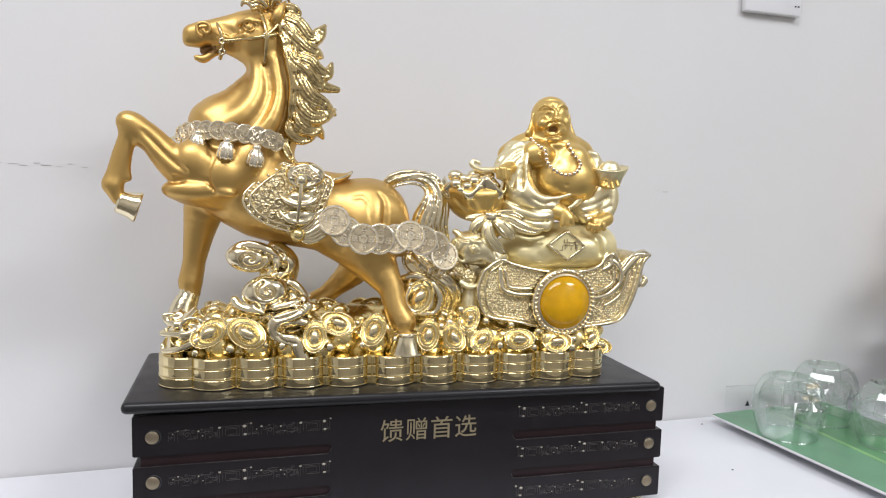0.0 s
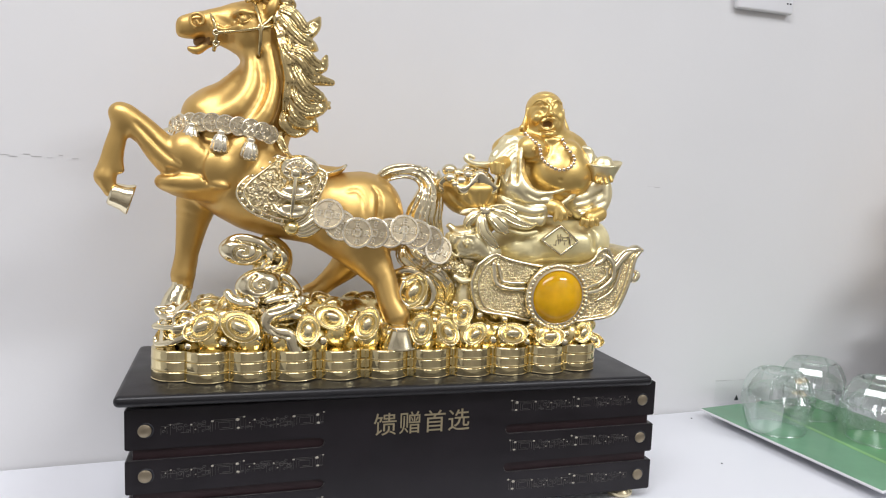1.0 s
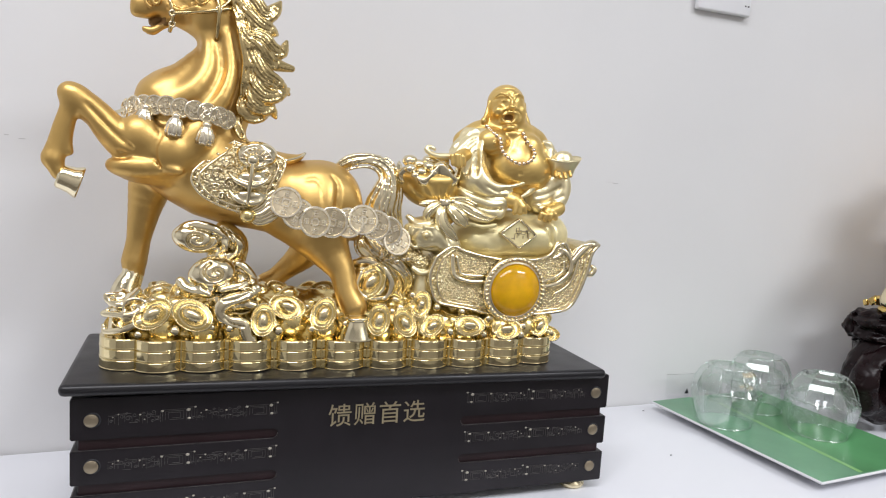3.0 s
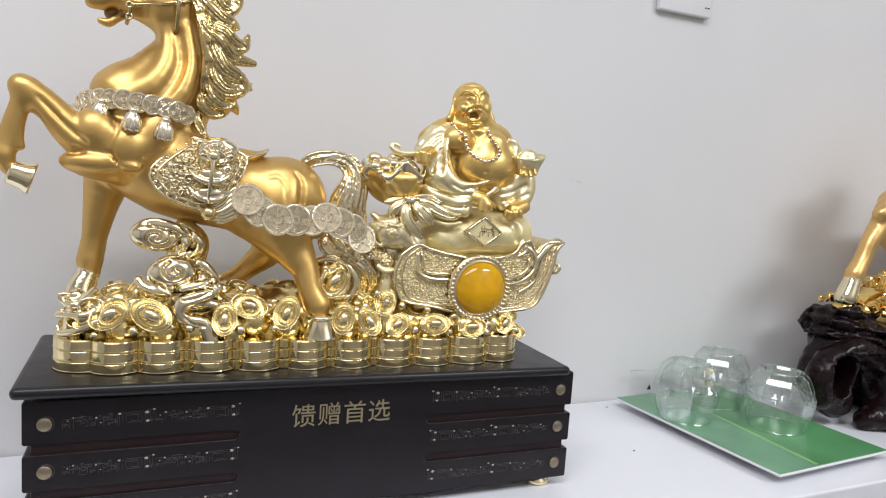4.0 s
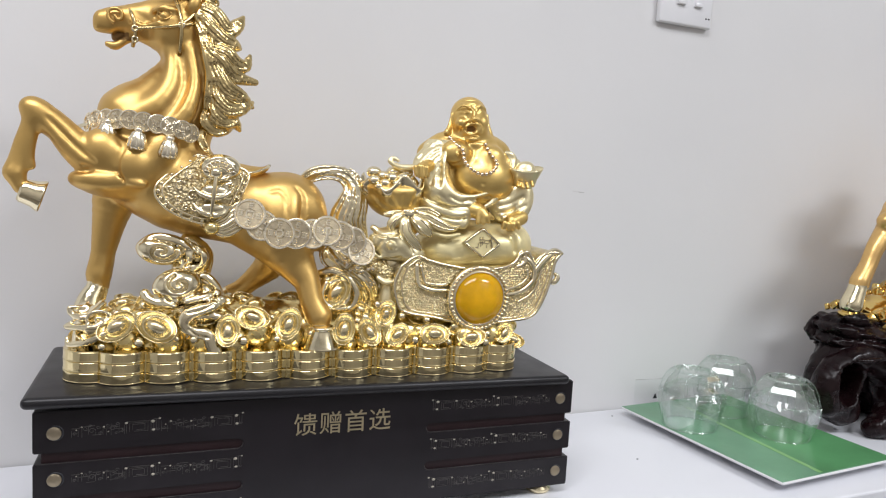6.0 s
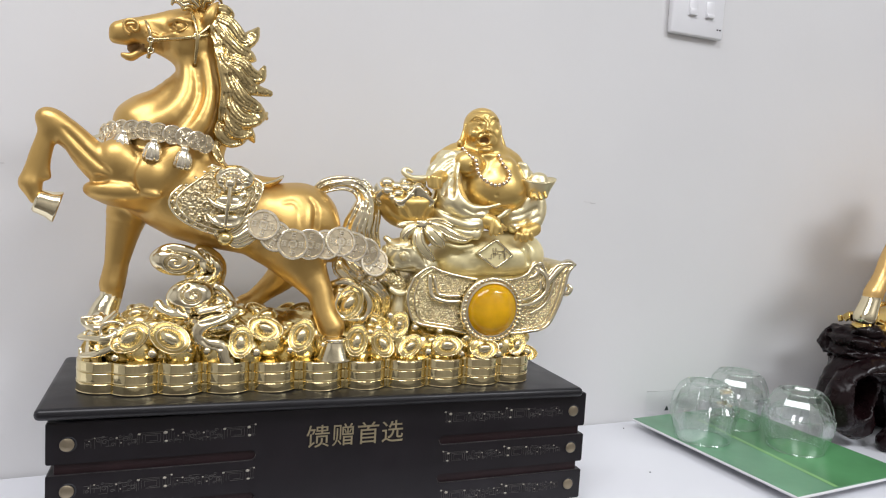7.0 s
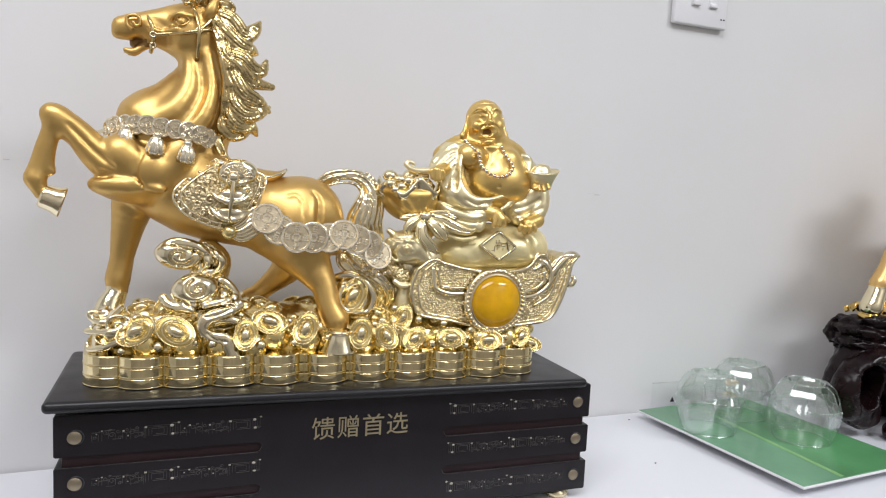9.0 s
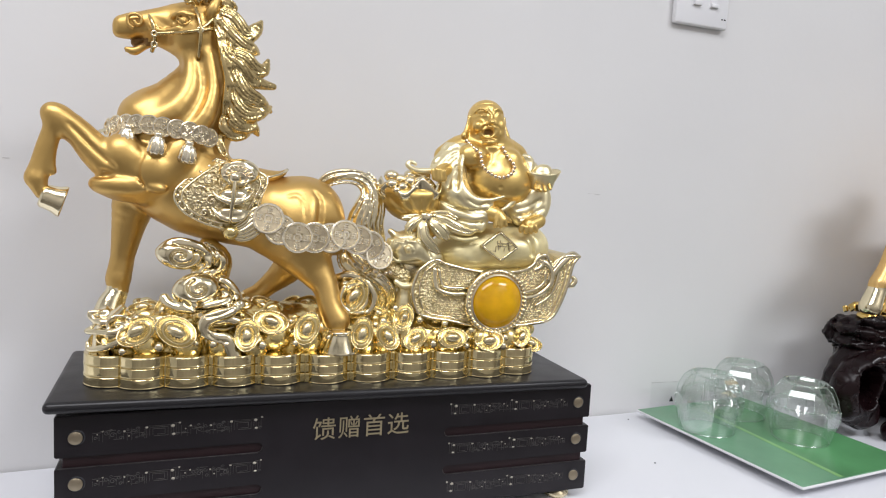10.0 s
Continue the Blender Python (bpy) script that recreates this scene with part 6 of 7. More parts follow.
# ---- the seated laughing figure: skin, then robe, one mesh ----
skin = Clay((0.052, 0.008, 0.20), (0.235, 0.108, 0.40), 0.00095)
skin.egg((0.142, 0.056, 0.301), (0.034, 0.030, 0.0275), 0.006)
skin.limb([(0.118, 0.058, 0.325, 0.0189), (0.134, 0.056, 0.327, 0.0201), (0.155, 0.058, 0.321, 0.0171)], 0.008, 0.8)
skin.egg((0.109, 0.043, 0.323), (0.0150, 0.0105, 0.0125), 0.006)
skin.egg((0.144, 0.041, 0.321), (0.0135, 0.0105, 0.0118), 0.006)
skin.limb([(0.095, 0.062, 0.32, 0.0126), (0.114, 0.064, 0.33, 0.0138), (0.152, 0.064, 0.329, 0.0129), (0.17, 0.064, 0.318, 0.0098)], 0.006)
skin.egg((0.107, 0.032, 0.322), (0.0016, 0.0014, 0.0016), 0.001)
skin.egg((0.132, 0.027, 0.296), (0.0018, 0.002, 0.0013), 0.0015, cut=True)
skin.limb([(0.109, 0.034, 0.284, 0.001), (0.125, 0.031, 0.282, 0.001), (0.142, 0.033, 0.285, 0.001)], 0.003, cut=True)
# head
skin.egg((0.126, 0.058, 0.36), (0.0168, 0.0205, 0.0172), 0.003)
skin.egg((0.127, 0.055, 0.347), (0.0178, 0.0180, 0.0138), 0.006)
skin.limb([(0.128, 0.06, 0.337, 0.0127), (0.13, 0.06, 0.331, 0.0148)], 0.006)
for at, r, k in (((0.113, 0.043, 0.351), (0.0056, 0.0050, 0.0052), 0.003), ((0.135, 0.044, 0.353), (0.0050, 0.0050, 0.0052), 0.003), ((0.125, 0.042, 0.337), (0.0062, 0.0050, 0.0036), 0.003), ((0.128, 0.046, 0.332), (0.0110, 0.0070, 0.0034), 0.003),
                 ((0.123, 0.036, 0.355), (0.0031, 0.0036, 0.0025), 0.001), ((0.12, 0.038, 0.353), (0.0019, 0.0022, 0.0016), 0.0008), ((0.127, 0.038, 0.354), (0.0019, 0.0022, 0.0016), 0.0008)):
    skin.egg(at, r, k)
skin.limb([(0.123, 0.039, 0.364, 0.00125), (0.123, 0.037, 0.36, 0.00135), (0.122, 0.036, 0.356, 0.00156)], 0.0015)
for brow in ([(0.109, 0.044, 0.363, 0.00083), (0.113, 0.041, 0.367, 0.00114), (0.119, 0.039, 0.365, 0.00104)], [(0.126, 0.039, 0.366, 0.00104), (0.13, 0.04, 0.368, 0.00115), (0.137, 0.044, 0.366, 0.00085)], [(0.113, 0.041, 0.36, 0.00062), (0.116, 0.04, 0.361, 0.00078), (0.119, 0.04, 0.361, 0.00063)], [(0.128, 0.04, 0.361, 0.00063), (0.131, 0.041, 0.362, 0.00079), (0.134, 0.042, 0.362, 0.00063)]):
    skin.limb(brow, 0.0012)
skin.egg((0.12, 0.034, 0.346), (0.0074, 0.0090, 0.0050), 0.0006, 2, cut=True)
for lip in ([(0.113, 0.039, 0.348, 0.00078), (0.117, 0.037, 0.35, 0.00093), (0.122, 0.036, 0.351, 0.00094), (0.131, 0.038, 0.35, 0.00079)], [(0.114, 0.039, 0.345, 0.00094), (0.118, 0.038, 0.341, 0.00115), (0.123, 0.037, 0.341, 0.00115), (0.13, 0.039, 0.346, 0.00094)], [(0.117, 0.04, 0.348, 0.00094), (0.122, 0.039, 0.35, 0.00104), (0.129, 0.04, 0.35, 0.00094)]):
    skin.limb(lip, 0.0007)
skin.egg((0.124, 0.043, 0.343), (0.0052, 0.0034, 0.0020), 0.0008)
for crease in ([(0.109, 0.04, 0.361), (0.115, 0.04, 0.363), (0.121, 0.04, 0.362)], [(0.127, 0.04, 0.362), (0.13, 0.04, 0.365), (0.136, 0.04, 0.364)]):
    skin.etch(crease, 0.0011, 0.00065, 0.05)
for crease in ([(0.119, 0.04, 0.352), (0.114, 0.04, 0.348), (0.114, 0.04, 0.343)], [(0.129, 0.04, 0.353), (0.133, 0.04, 0.349), (0.132, 0.04, 0.344)], [(0.117, 0.04, 0.339), (0.124, 0.04, 0.34), (0.129, 0.04, 0.341)], [(0.118, 0.04, 0.334), (0.125, 0.04, 0.334), (0.132, 0.04, 0.336)], [(0.112, 0.04, 0.37), (0.12, 0.04, 0.372), (0.128, 0.04, 0.372)], [(0.122, 0.04, 0.368), (0.123, 0.04, 0.364)], [(0.124, 0.04, 0.368), (0.124, 0.04, 0.365)]):
    skin.etch(crease, 0.0010, 0.0008, 0.052)
# bare shoulders and the fold of the breast
skin.limb([(0.089, 0.062, 0.322, 0.01064), (0.102, 0.062, 0.331, 0.0107), (0.117, 0.062, 0.335, 0.0097)], 0.006)
skin.limb([(0.142, 0.062, 0.334, 0.00983), (0.157, 0.062, 0.328, 0.00992), (0.165, 0.062, 0.32, 0.00775)], 0.006)
skin.etch([(0.095, 0.03, 0.315), (0.105, 0.03, 0.313), (0.115, 0.03, 0.317)], 0.0012, 0.0014, 0.05)
# long ears
skin.limb([(0.109, 0.056, 0.36, 0.00186), (0.107, 0.055, 0.352, 0.00185), (0.105, 0.053, 0.345, 0.0029), (0.103, 0.052, 0.342, 0.00342)], 0.0012, 0.8)
skin.limb([(0.145, 0.058, 0.361, 0.0019), (0.146, 0.057, 0.353, 0.0019), (0.147, 0.055, 0.346, 0.00298), (0.148, 0.054, 0.341, 0.00352)], 0.0012, 0.8)
# shade in the laughing mouth, painted darker than the skin
skin.paint([(0.121, 0.042, 0.346, 0.00262), (0.124, 0.042, 0.346, 0.00341), (0.127, 0.042, 0.347, 0.00263)], 3)
# hand resting on the pouch, with fingers
skin.limb([(0.082, 0.04, 0.31, 0.00617), (0.075, 0.035, 0.307, 0.00611), (0.072, 0.035, 0.305, 0.00508)], 0.003)
for knuckle, tip in (((0.067, 0.032, 0.308, 0.00212), (0.068, 0.031, 0.301, 0.00192)), ((0.07, 0.03, 0.309, 0.00222), (0.071, 0.03, 0.3, 0.00202)), ((0.073, 0.03, 0.309, 0.00222), (0.074, 0.029, 0.3, 0.00202)), ((0.077, 0.03, 0.308, 0.00212), (0.078, 0.03, 0.301, 0.00192))):
    skin.limb([knuckle, tip], 0.0006)
# hand that lifts an ingot
skin.limb([(0.175, 0.048, 0.3, 0.0064), (0.183, 0.044, 0.3, 0.0058), (0.188, 0.043, 0.303, 0.0053)], 0.003)
for finger in ([(0.169, 0.03, 0.3, 0.0017), (0.168, 0.027, 0.296, 0.0019)], [(0.172, 0.028, 0.299, 0.0017), (0.172, 0.025, 0.295, 0.0019)], [(0.177, 0.028, 0.299, 0.0017), (0.177, 0.025, 0.295, 0.0019)], [(0.183, 0.03, 0.301, 0.0017), (0.183, 0.027, 0.297, 0.0018)]):
    skin.limb(finger, 0.0008)
# feet with toes
skin.limb([(0.122, 0.036, 0.273, 0.0082), (0.129, 0.03, 0.271, 0.0077), (0.134, 0.026, 0.266, 0.0061)], 0.004)
for toe in ([(0.128, 0.024, 0.268, 0.0025), (0.127, 0.023, 0.261, 0.0023)], [(0.132, 0.023, 0.267, 0.0025), (0.132, 0.022, 0.261, 0.0023)], [(0.136, 0.023, 0.267, 0.0023), (0.137, 0.022, 0.262, 0.002)], [(0.139, 0.024, 0.268, 0.002), (0.142, 0.024, 0.265, 0.0018)]):
    skin.limb(toe, 0.0008)
skin.limb([(0.176, 0.034, 0.266, 0.0073), (0.165, 0.03, 0.262, 0.0073)], 0.004)
for toe in ([(0.155, 0.025, 0.261, 0.0026), (0.154, 0.025, 0.257, 0.0023)], [(0.159, 0.024, 0.26, 0.0026), (0.159, 0.024, 0.256, 0.0023)], [(0.164, 0.024, 0.26, 0.0023), (0.164, 0.024, 0.256, 0.0021)], [(0.169, 0.025, 0.261, 0.0023), (0.17, 0.025, 0.257, 0.0021)]):
    skin.limb(toe, 0.0008)

robe = Clay((0.034, 0.004, 0.20), (0.245, 0.118, 0.335), 0.0013)
# sleeve and shoulder over the right arm
robe.limb([(0.111, 0.068, 0.334, 0.00813), (0.095, 0.056, 0.326, 0.01164), (0.081, 0.048, 0.315, 0.00988), (0.076, 0.045, 0.309, 0.00723)], 0.005)
robe.limb([(0.099, 0.056, 0.328, 0.00954), (0.094, 0.047, 0.313, 0.00993), (0.095, 0.043, 0.3, 0.00938), (0.1, 0.04, 0.289, 0.00782)], 0.006)
robe.limb([(0.083, 0.046, 0.311, 0.00779), (0.085, 0.044, 0.298, 0.00779), (0.089, 0.042, 0.29, 0.00831)], 0.006)
# border of the open robe, down the chest and under the belly
robe.limb([(0.103, 0.046, 0.334, 0.00209), (0.096, 0.036, 0.319, 0.00206), (0.094, 0.032, 0.304, 0.00205), (0.097, 0.03, 0.292, 0.00205), (0.106, 0.029, 0.285, 0.00206), (0.122, 0.029, 0.284, 0.00208), (0.138, 0.031, 0.288, 0.00158)], 0.003)
# the curled sleeve end above the pouch
robe.limb([(0.074, 0.04, 0.309, 0.00307), (0.061, 0.04, 0.307, 0.00305), (0.052, 0.041, 0.308, 0.00253), (0.046, 0.042, 0.312, 0.00202), (0.049, 0.043, 0.315, 0.00203), (0.054, 0.042, 0.313, 0.00152)], 0.0015)
# right leg, folded, with its knee and the cloth over the lap
robe.limb([(0.09, 0.044, 0.286, 0.01043), (0.095, 0.036, 0.288, 0.00982), (0.105, 0.034, 0.28, 0.00882), (0.121, 0.034, 0.276, 0.00681)], 0.005)
robe.limb([(0.083, 0.046, 0.278, 0.0073), (0.092, 0.038, 0.271, 0.0083), (0.107, 0.034, 0.267, 0.0078), (0.121, 0.034, 0.27, 0.00576)], 0.005)
robe.limb([(0.076, 0.044, 0.269, 0.00467), (0.089, 0.037, 0.263, 0.00518), (0.105, 0.034, 0.258, 0.0052), (0.118, 0.034, 0.259, 0.00419)], 0.004)
robe.limb([(0.122, 0.034, 0.281, 0.00366), (0.126, 0.033, 0.277, 0.00315), (0.121, 0.032, 0.267, 0.00314), (0.116, 0.031, 0.257, 0.00313)], 0.003)
# left side: shoulder, sleeve round the raised arm, raised knee and shin
robe.limb([(0.152, 0.06, 0.327, 0.00658), (0.163, 0.054, 0.323, 0.00766), (0.169, 0.05, 0.316, 0.0071), (0.167, 0.047, 0.304, 0.00762), (0.17, 0.046, 0.294, 0.00818)], 0.005)
robe.limb([(0.155, 0.044, 0.319, 0.00322), (0.15, 0.04, 0.305, 0.00374), (0.152, 0.038, 0.292, 0.00374), (0.147, 0.036, 0.281, 0.00319), (0.138, 0.034, 0.275, 0.00211)], 0.004)
robe.limb([(0.159, 0.048, 0.326, 0.00216), (0.167, 0.047, 0.326, 0.00271), (0.172, 0.047, 0.321, 0.00272), (0.168, 0.046, 0.317, 0.00217)], 0.002)
robe.limb([(0.161, 0.046, 0.271, 0.00871), (0.172, 0.044, 0.284, 0.00981), (0.18, 0.042, 0.292, 0.00927), (0.182, 0.04, 0.283, 0.00872), (0.177, 0.038, 0.271, 0.00814), (0.172, 0.037, 0.264, 0.00595)], 0.006)
robe.limb([(0.157, 0.048, 0.278, 0.0098), (0.163, 0.046, 0.269, 0.00872)], 0.006)
robe.limb([(0.159, 0.036, 0.265, 0.00215), (0.168, 0.034, 0.267, 0.00269), (0.18, 0.036, 0.264, 0.00217)], 0.003)
# back of the robe
robe.limb([(0.111, 0.082, 0.315, 0.0163), (0.148, 0.086, 0.319, 0.02), (0.183, 0.082, 0.31, 0.0157)], 0.008)
robe.limb([(0.105, 0.078, 0.286, 0.0195), (0.148, 0.08, 0.284, 0.0220), (0.175, 0.076, 0.282, 0.016)], 0.008)

for line, depth in (([(0.072, 0.03, 0.314), (0.081, 0.03, 0.324), (0.093, 0.03, 0.331)], 0.0016), ([(0.075, 0.03, 0.309), (0.083, 0.03, 0.319), (0.092, 0.03, 0.325)], 0.0016), ([(0.079, 0.03, 0.301), (0.085, 0.03, 0.312), (0.091, 0.03, 0.319)], 0.0014), ([(0.084, 0.03, 0.294), (0.087, 0.03, 0.305), (0.091, 0.03, 0.313)], 0.0014), ([(0.09, 0.03, 0.292), (0.091, 0.03, 0.302), (0.092, 0.03, 0.309)], 0.0012), ([(0.065, 0.03, 0.312), (0.073, 0.03, 0.321), (0.085, 0.03, 0.33)], 0.0014),
                    ([(0.078, 0.03, 0.283), (0.086, 0.03, 0.278), (0.1, 0.03, 0.274), (0.119, 0.03, 0.274)], 0.0020), ([(0.073, 0.03, 0.274), (0.087, 0.03, 0.267), (0.105, 0.03, 0.263), (0.117, 0.03, 0.264)], 0.0018), ([(0.1, 0.03, 0.283), (0.11, 0.03, 0.279), (0.12, 0.03, 0.281)], 0.0012), ([(0.093, 0.03, 0.276), (0.106, 0.03, 0.271), (0.117, 0.03, 0.271)], 0.0010), ([(0.089, 0.03, 0.263), (0.101, 0.03, 0.257)], 0.0012),
                    ([(0.155, 0.03, 0.276), (0.165, 0.03, 0.279), (0.177, 0.03, 0.286)], 0.0014), ([(0.154, 0.03, 0.27), (0.166, 0.03, 0.271), (0.179, 0.03, 0.278)], 0.0014), ([(0.154, 0.03, 0.285), (0.162, 0.03, 0.29), (0.169, 0.03, 0.297)], 0.0014), ([(0.152, 0.03, 0.293), (0.154, 0.03, 0.303), (0.154, 0.03, 0.315)], 0.0014), ([(0.159, 0.03, 0.294), (0.162, 0.03, 0.304), (0.161, 0.03, 0.313)], 0.0012)):
    robe.etch(line, depth, 0.0013, 0.06)
bm = bmesh.new()
skin.into(bm, 0)
robe.into(bm, 1)
# string of prayer beads
line = spline([(0.104, 0.047, 0.337), (0.106, 0.037, 0.331), (0.111, 0.031, 0.326), (0.112, 0.027, 0.316), (0.118, 0.024, 0.309), (0.128, 0.023, 0.305), (0.139, 0.024, 0.308), (0.144, 0.027, 0.316), (0.138, 0.031, 0.325), (0.135, 0.038, 0.335)], 8)
last = None
for p in line:
    if last is None or np.linalg.norm(p - last) > 0.0034:
        made = bmesh.ops.create_icosphere(bm, subdivisions=2, radius=0.0022)["verts"]
        bmesh.ops.translate(bm, vec=p, verts=made)
        for f in {f for v in made for f in v.link_faces}:
            f.material_index = 2
        last = p
# the ingot held up
base_at = Vector((0.179, 0.037, 0.309))
shape_at = Matrix.Translation(base_at) @ Matrix.Rotation(radians(-4), 4, "Y") @ Matrix.Rotation(radians(10), 4, "X") @ Matrix.Diagonal((0.0185, 0.0185, 0.0165, 1))
rings = []
HELD = [(0.0, -0.90), (0.50, -0.88), (0.60, -0.80), (0.72, -0.40), (0.95, 0.06), (1.0, 0.16), (0.96, 0.22), (0.80, 0.13), (0.62, 0.10), (0.54, 0.28), (0.40, 0.50), (0.20, 0.63), (0.0, 0.66)]
for r, z in HELD:
    rings.append([bm.verts.new(shape_at @ Vector((r * math.cos(a), 0.7 * r * math.sin(a), z + 0.12 * (r * math.cos(a)) ** 2))) for a in (2 * math.pi * i / 24 for i in range(24))])
for a, b in zip(rings, rings[1:]):
    for i in range(24):
        bm.faces.new((a[i], a[(i + 1) % 24], b[(i + 1) % 24], b[i])).material_index = 1
BEADS = shader("rose_gold_beads", (0.90, 0.74, 0.54), 0.18, 1.0, mottle=0.1, mottle_size=80)
figure = part("laughing_figure_statue", bm, [SKIN, ROBE, BEADS, MOUTH_SHADE])
tagged(figure, "satin gold seated laughing figure in polished draped robe", "statue")

# ---- the wall: switch plate and marks ----
switch = thing("light_switch", "white plastic two-gang switch plate on the wall", "switch")
switch.matrix_world = TURN
SX, SZ = 0.4850, 0.5146
part("plate", box(bmesh.new(), (SX - 0.043, -0.0090, SZ), (SX + 0.043, -0.001, SZ + 0.086), 0.0026, 3), PLASTIC, switch, "rounded white plate")
for i, x in enumerate((-0.0105, 0.0175)):
    bm = bmesh.new()
    box(bm, (SX + x - 0.0068, -0.0105, SZ + 0.0245), (SX + x + 0.0068, -0.0085, SZ + 0.046), 0.0010, 2)
    rocker = part("rocker", bm, PLASTIC, switch)
    bm = bmesh.new()
    box(bm, (SX + x - 0.0060, -0.0128, SZ + 0.0248), (SX + x + 0.0060, -0.0100, SZ + (0.0335 if i == 0 else 0.0300)), 0.0009, 2)
    part("rocker_lip", bm, PLASTIC, rocker)
for x, w in ((0.0330, 0.0022), (0.0375, 0.0026)):
    part("maker_mark", box(bmesh.new(), (SX + x - w / 2, -0.0094, SZ + 0.0115), (SX + x + w / 2, -0.0089, SZ + 0.0132)), DARK, switch)

# hairline cracks and scuffs in the paint
GREY = shader("scuffed_paint", (0.585, 0.575, 0.57), 0.8, 0.0, mottle=0.5, mottle_size=80)
rnd = random.Random(9)
for name, x0, z0, length, n, label in (("wall_scuff", -0.385, 0.301, 0.098, 10, "grey hairline scuff in the wall paint"), ("wall_scuff", 0.344, 0.292, 0.012, 2, "grey hairline scuff in the wall paint")):
    bm = bmesh.new()
    for i in range(n):
        x = x0 + length * i / n + rnd.uniform(-0.002, 0.002)
        z = z0 + rnd.uniform(-0.0018, 0.0018)
        w, h = rnd.uniform(0.0008, 0.0060), rnd.uniform(0.00012, 0.00035)
        box(bm, (x - w, -0.0004, z - h), (x + w, 0.0004, z + h))
    scuff = part(name, bm, GREY, None, smooth_shade=False)
    scuff.matrix_world = TURN
    tagged(scuff, label, "scuff", kind="stuff")

# ---- the tray with glasses ----
TRAY = Matrix.Translation((0.5269, 0.0743, 0)) @ Matrix.Rotation(radians(5.8), 4, "Z")
tray = thing("serving_tray", "flat square tray printed with a green leaf, white edge", "tray")
tray.matrix_world = TRAY
bm = bmesh.new()
box(bm, (-0.0953, -0.1228, 0.0095), (0.0953, 0.1228, 0.0122), 0.0012, 2)
part("plate", bm, PLASTIC, tray, "thin white plate with rounded corners", smooth_shade=False)
bm = bmesh.new()
box(bm, (-0.0938, -0.1213, 0.0122), (0.0938, 0.1213, 0.0126), 0.0002, 1)
leaf = part("leaf_print", bm, LEAF, tray, "green leaf print", smooth_shade=False)
along = Matrix.Translation((-0.0188, -0.0040, 0)) @ Matrix.Rotation(radians(-5.8), 4, "Z")
bm = bmesh.new()
corners = [along @ Vector((0.0, y, 0)) for y in (-0.1165, 0.1165)] + [Vector((0.0932, y, 0)) for y in (0.1208, -0.1208)]
low, high = ([bm.verts.new((c.x, max(-0.1208, min(0.1208, c.y)), z)) for c in corners] for z in (0.01255, 0.01275))
bm.faces.new(high[::-1])
for a in range(4):
    bm.faces.new((low[a], low[(a + 1) % 4], high[(a + 1) % 4], high[a]))
bmesh.ops.recalc_face_normals(bm, faces=bm.faces)
part("leaf_half", bm, LEAF_DEEP, leaf, "deeper green half of the leaf", smooth_shade=False)
bm = bmesh.new()
box(bm, (-0.0030, -0.1150, 0.0126), (0.0030, 0.095, 0.01295), 0.0001, 1, along)
part("midrib", bm, VEIN, leaf, "lighter green midrib", smooth_shade=False)
part("foot_ring", box(bmesh.new(), (-0.055, -0.085, 0.0), (0.055, 0.085, 0.0096), 0.002), PLASTIC, tray, smooth_shade=False)


def facet(a, r, z):
    """Eight flat sides between the round mouth and the crown of the glass, turned half a side above the shoulder."""
    step = 2 * math.pi / 8
    local = (a + (0.5 * step if z > 0.045 else 0)) % step - step / 2
    flat = r * math.cos(step / 2) / math.cos(local)
    mix = max(0.0, min(1.0, (z - 0.016) / 0.012))
    return r * (1 - mix) + flat * mix


tumbler = thing("tumbler", "clear faceted glass tumbler standing upside down on the tray", "glass", "glasses on the tray")
outer = [(0.0345, 0.0), (0.0352, 0.001), (0.0378, 0.010), (0.0425, 0.026), (0.0440, 0.040), (0.0430, 0.0475), (0.0415, 0.054), (0.0385, 0.0615), (0.0345, 0.068), (0.0290, 0.0725), (0.0262, 0.0740)]
inner = [(0.0, 0.0600), (0.0150, 0.0595), (0.0260, 0.0565), (0.0340, 0.0500), (0.0380, 0.041), (0.0385, 0.033), (0.0365, 0.020), (0.0335, 0.008), (0.0322, 0.001), (0.0330, 0.0)]
bm = bmesh.new()
lathe(bm, [(0.0, 0.0708), (0.0205, 0.0712), (0.0225, 0.0742), (0.0240, 0.0752)] + outer[::-1] + [(0.0338, -0.0003)] + inner[::-1], 48, rim=facet)
bmesh.ops.recalc_face_normals(bm, faces=bm.faces)
part("glass_wall", bm, GLASS, tumbler, "thick faceted clear glass wall", smooth_shade=False)
part("foot_rim", tube(bmesh.new(), [(0.0268 * math.cos(a), 0.0268 * math.sin(a), 0.0742, 0.0009) for a in (2 * math.pi * i / 40 for i in range(40))], 8, closed=True), GLASS_EDGE, tumbler)
part("mouth_rim", tube(bmesh.new(), [(0.0340 * math.cos(a), 0.0340 * math.sin(a), 0.0009, 0.0009) for a in (2 * math.pi * i / 40 for i in range(40))], 8, closed=True), GLASS_EDGE, tumbler)
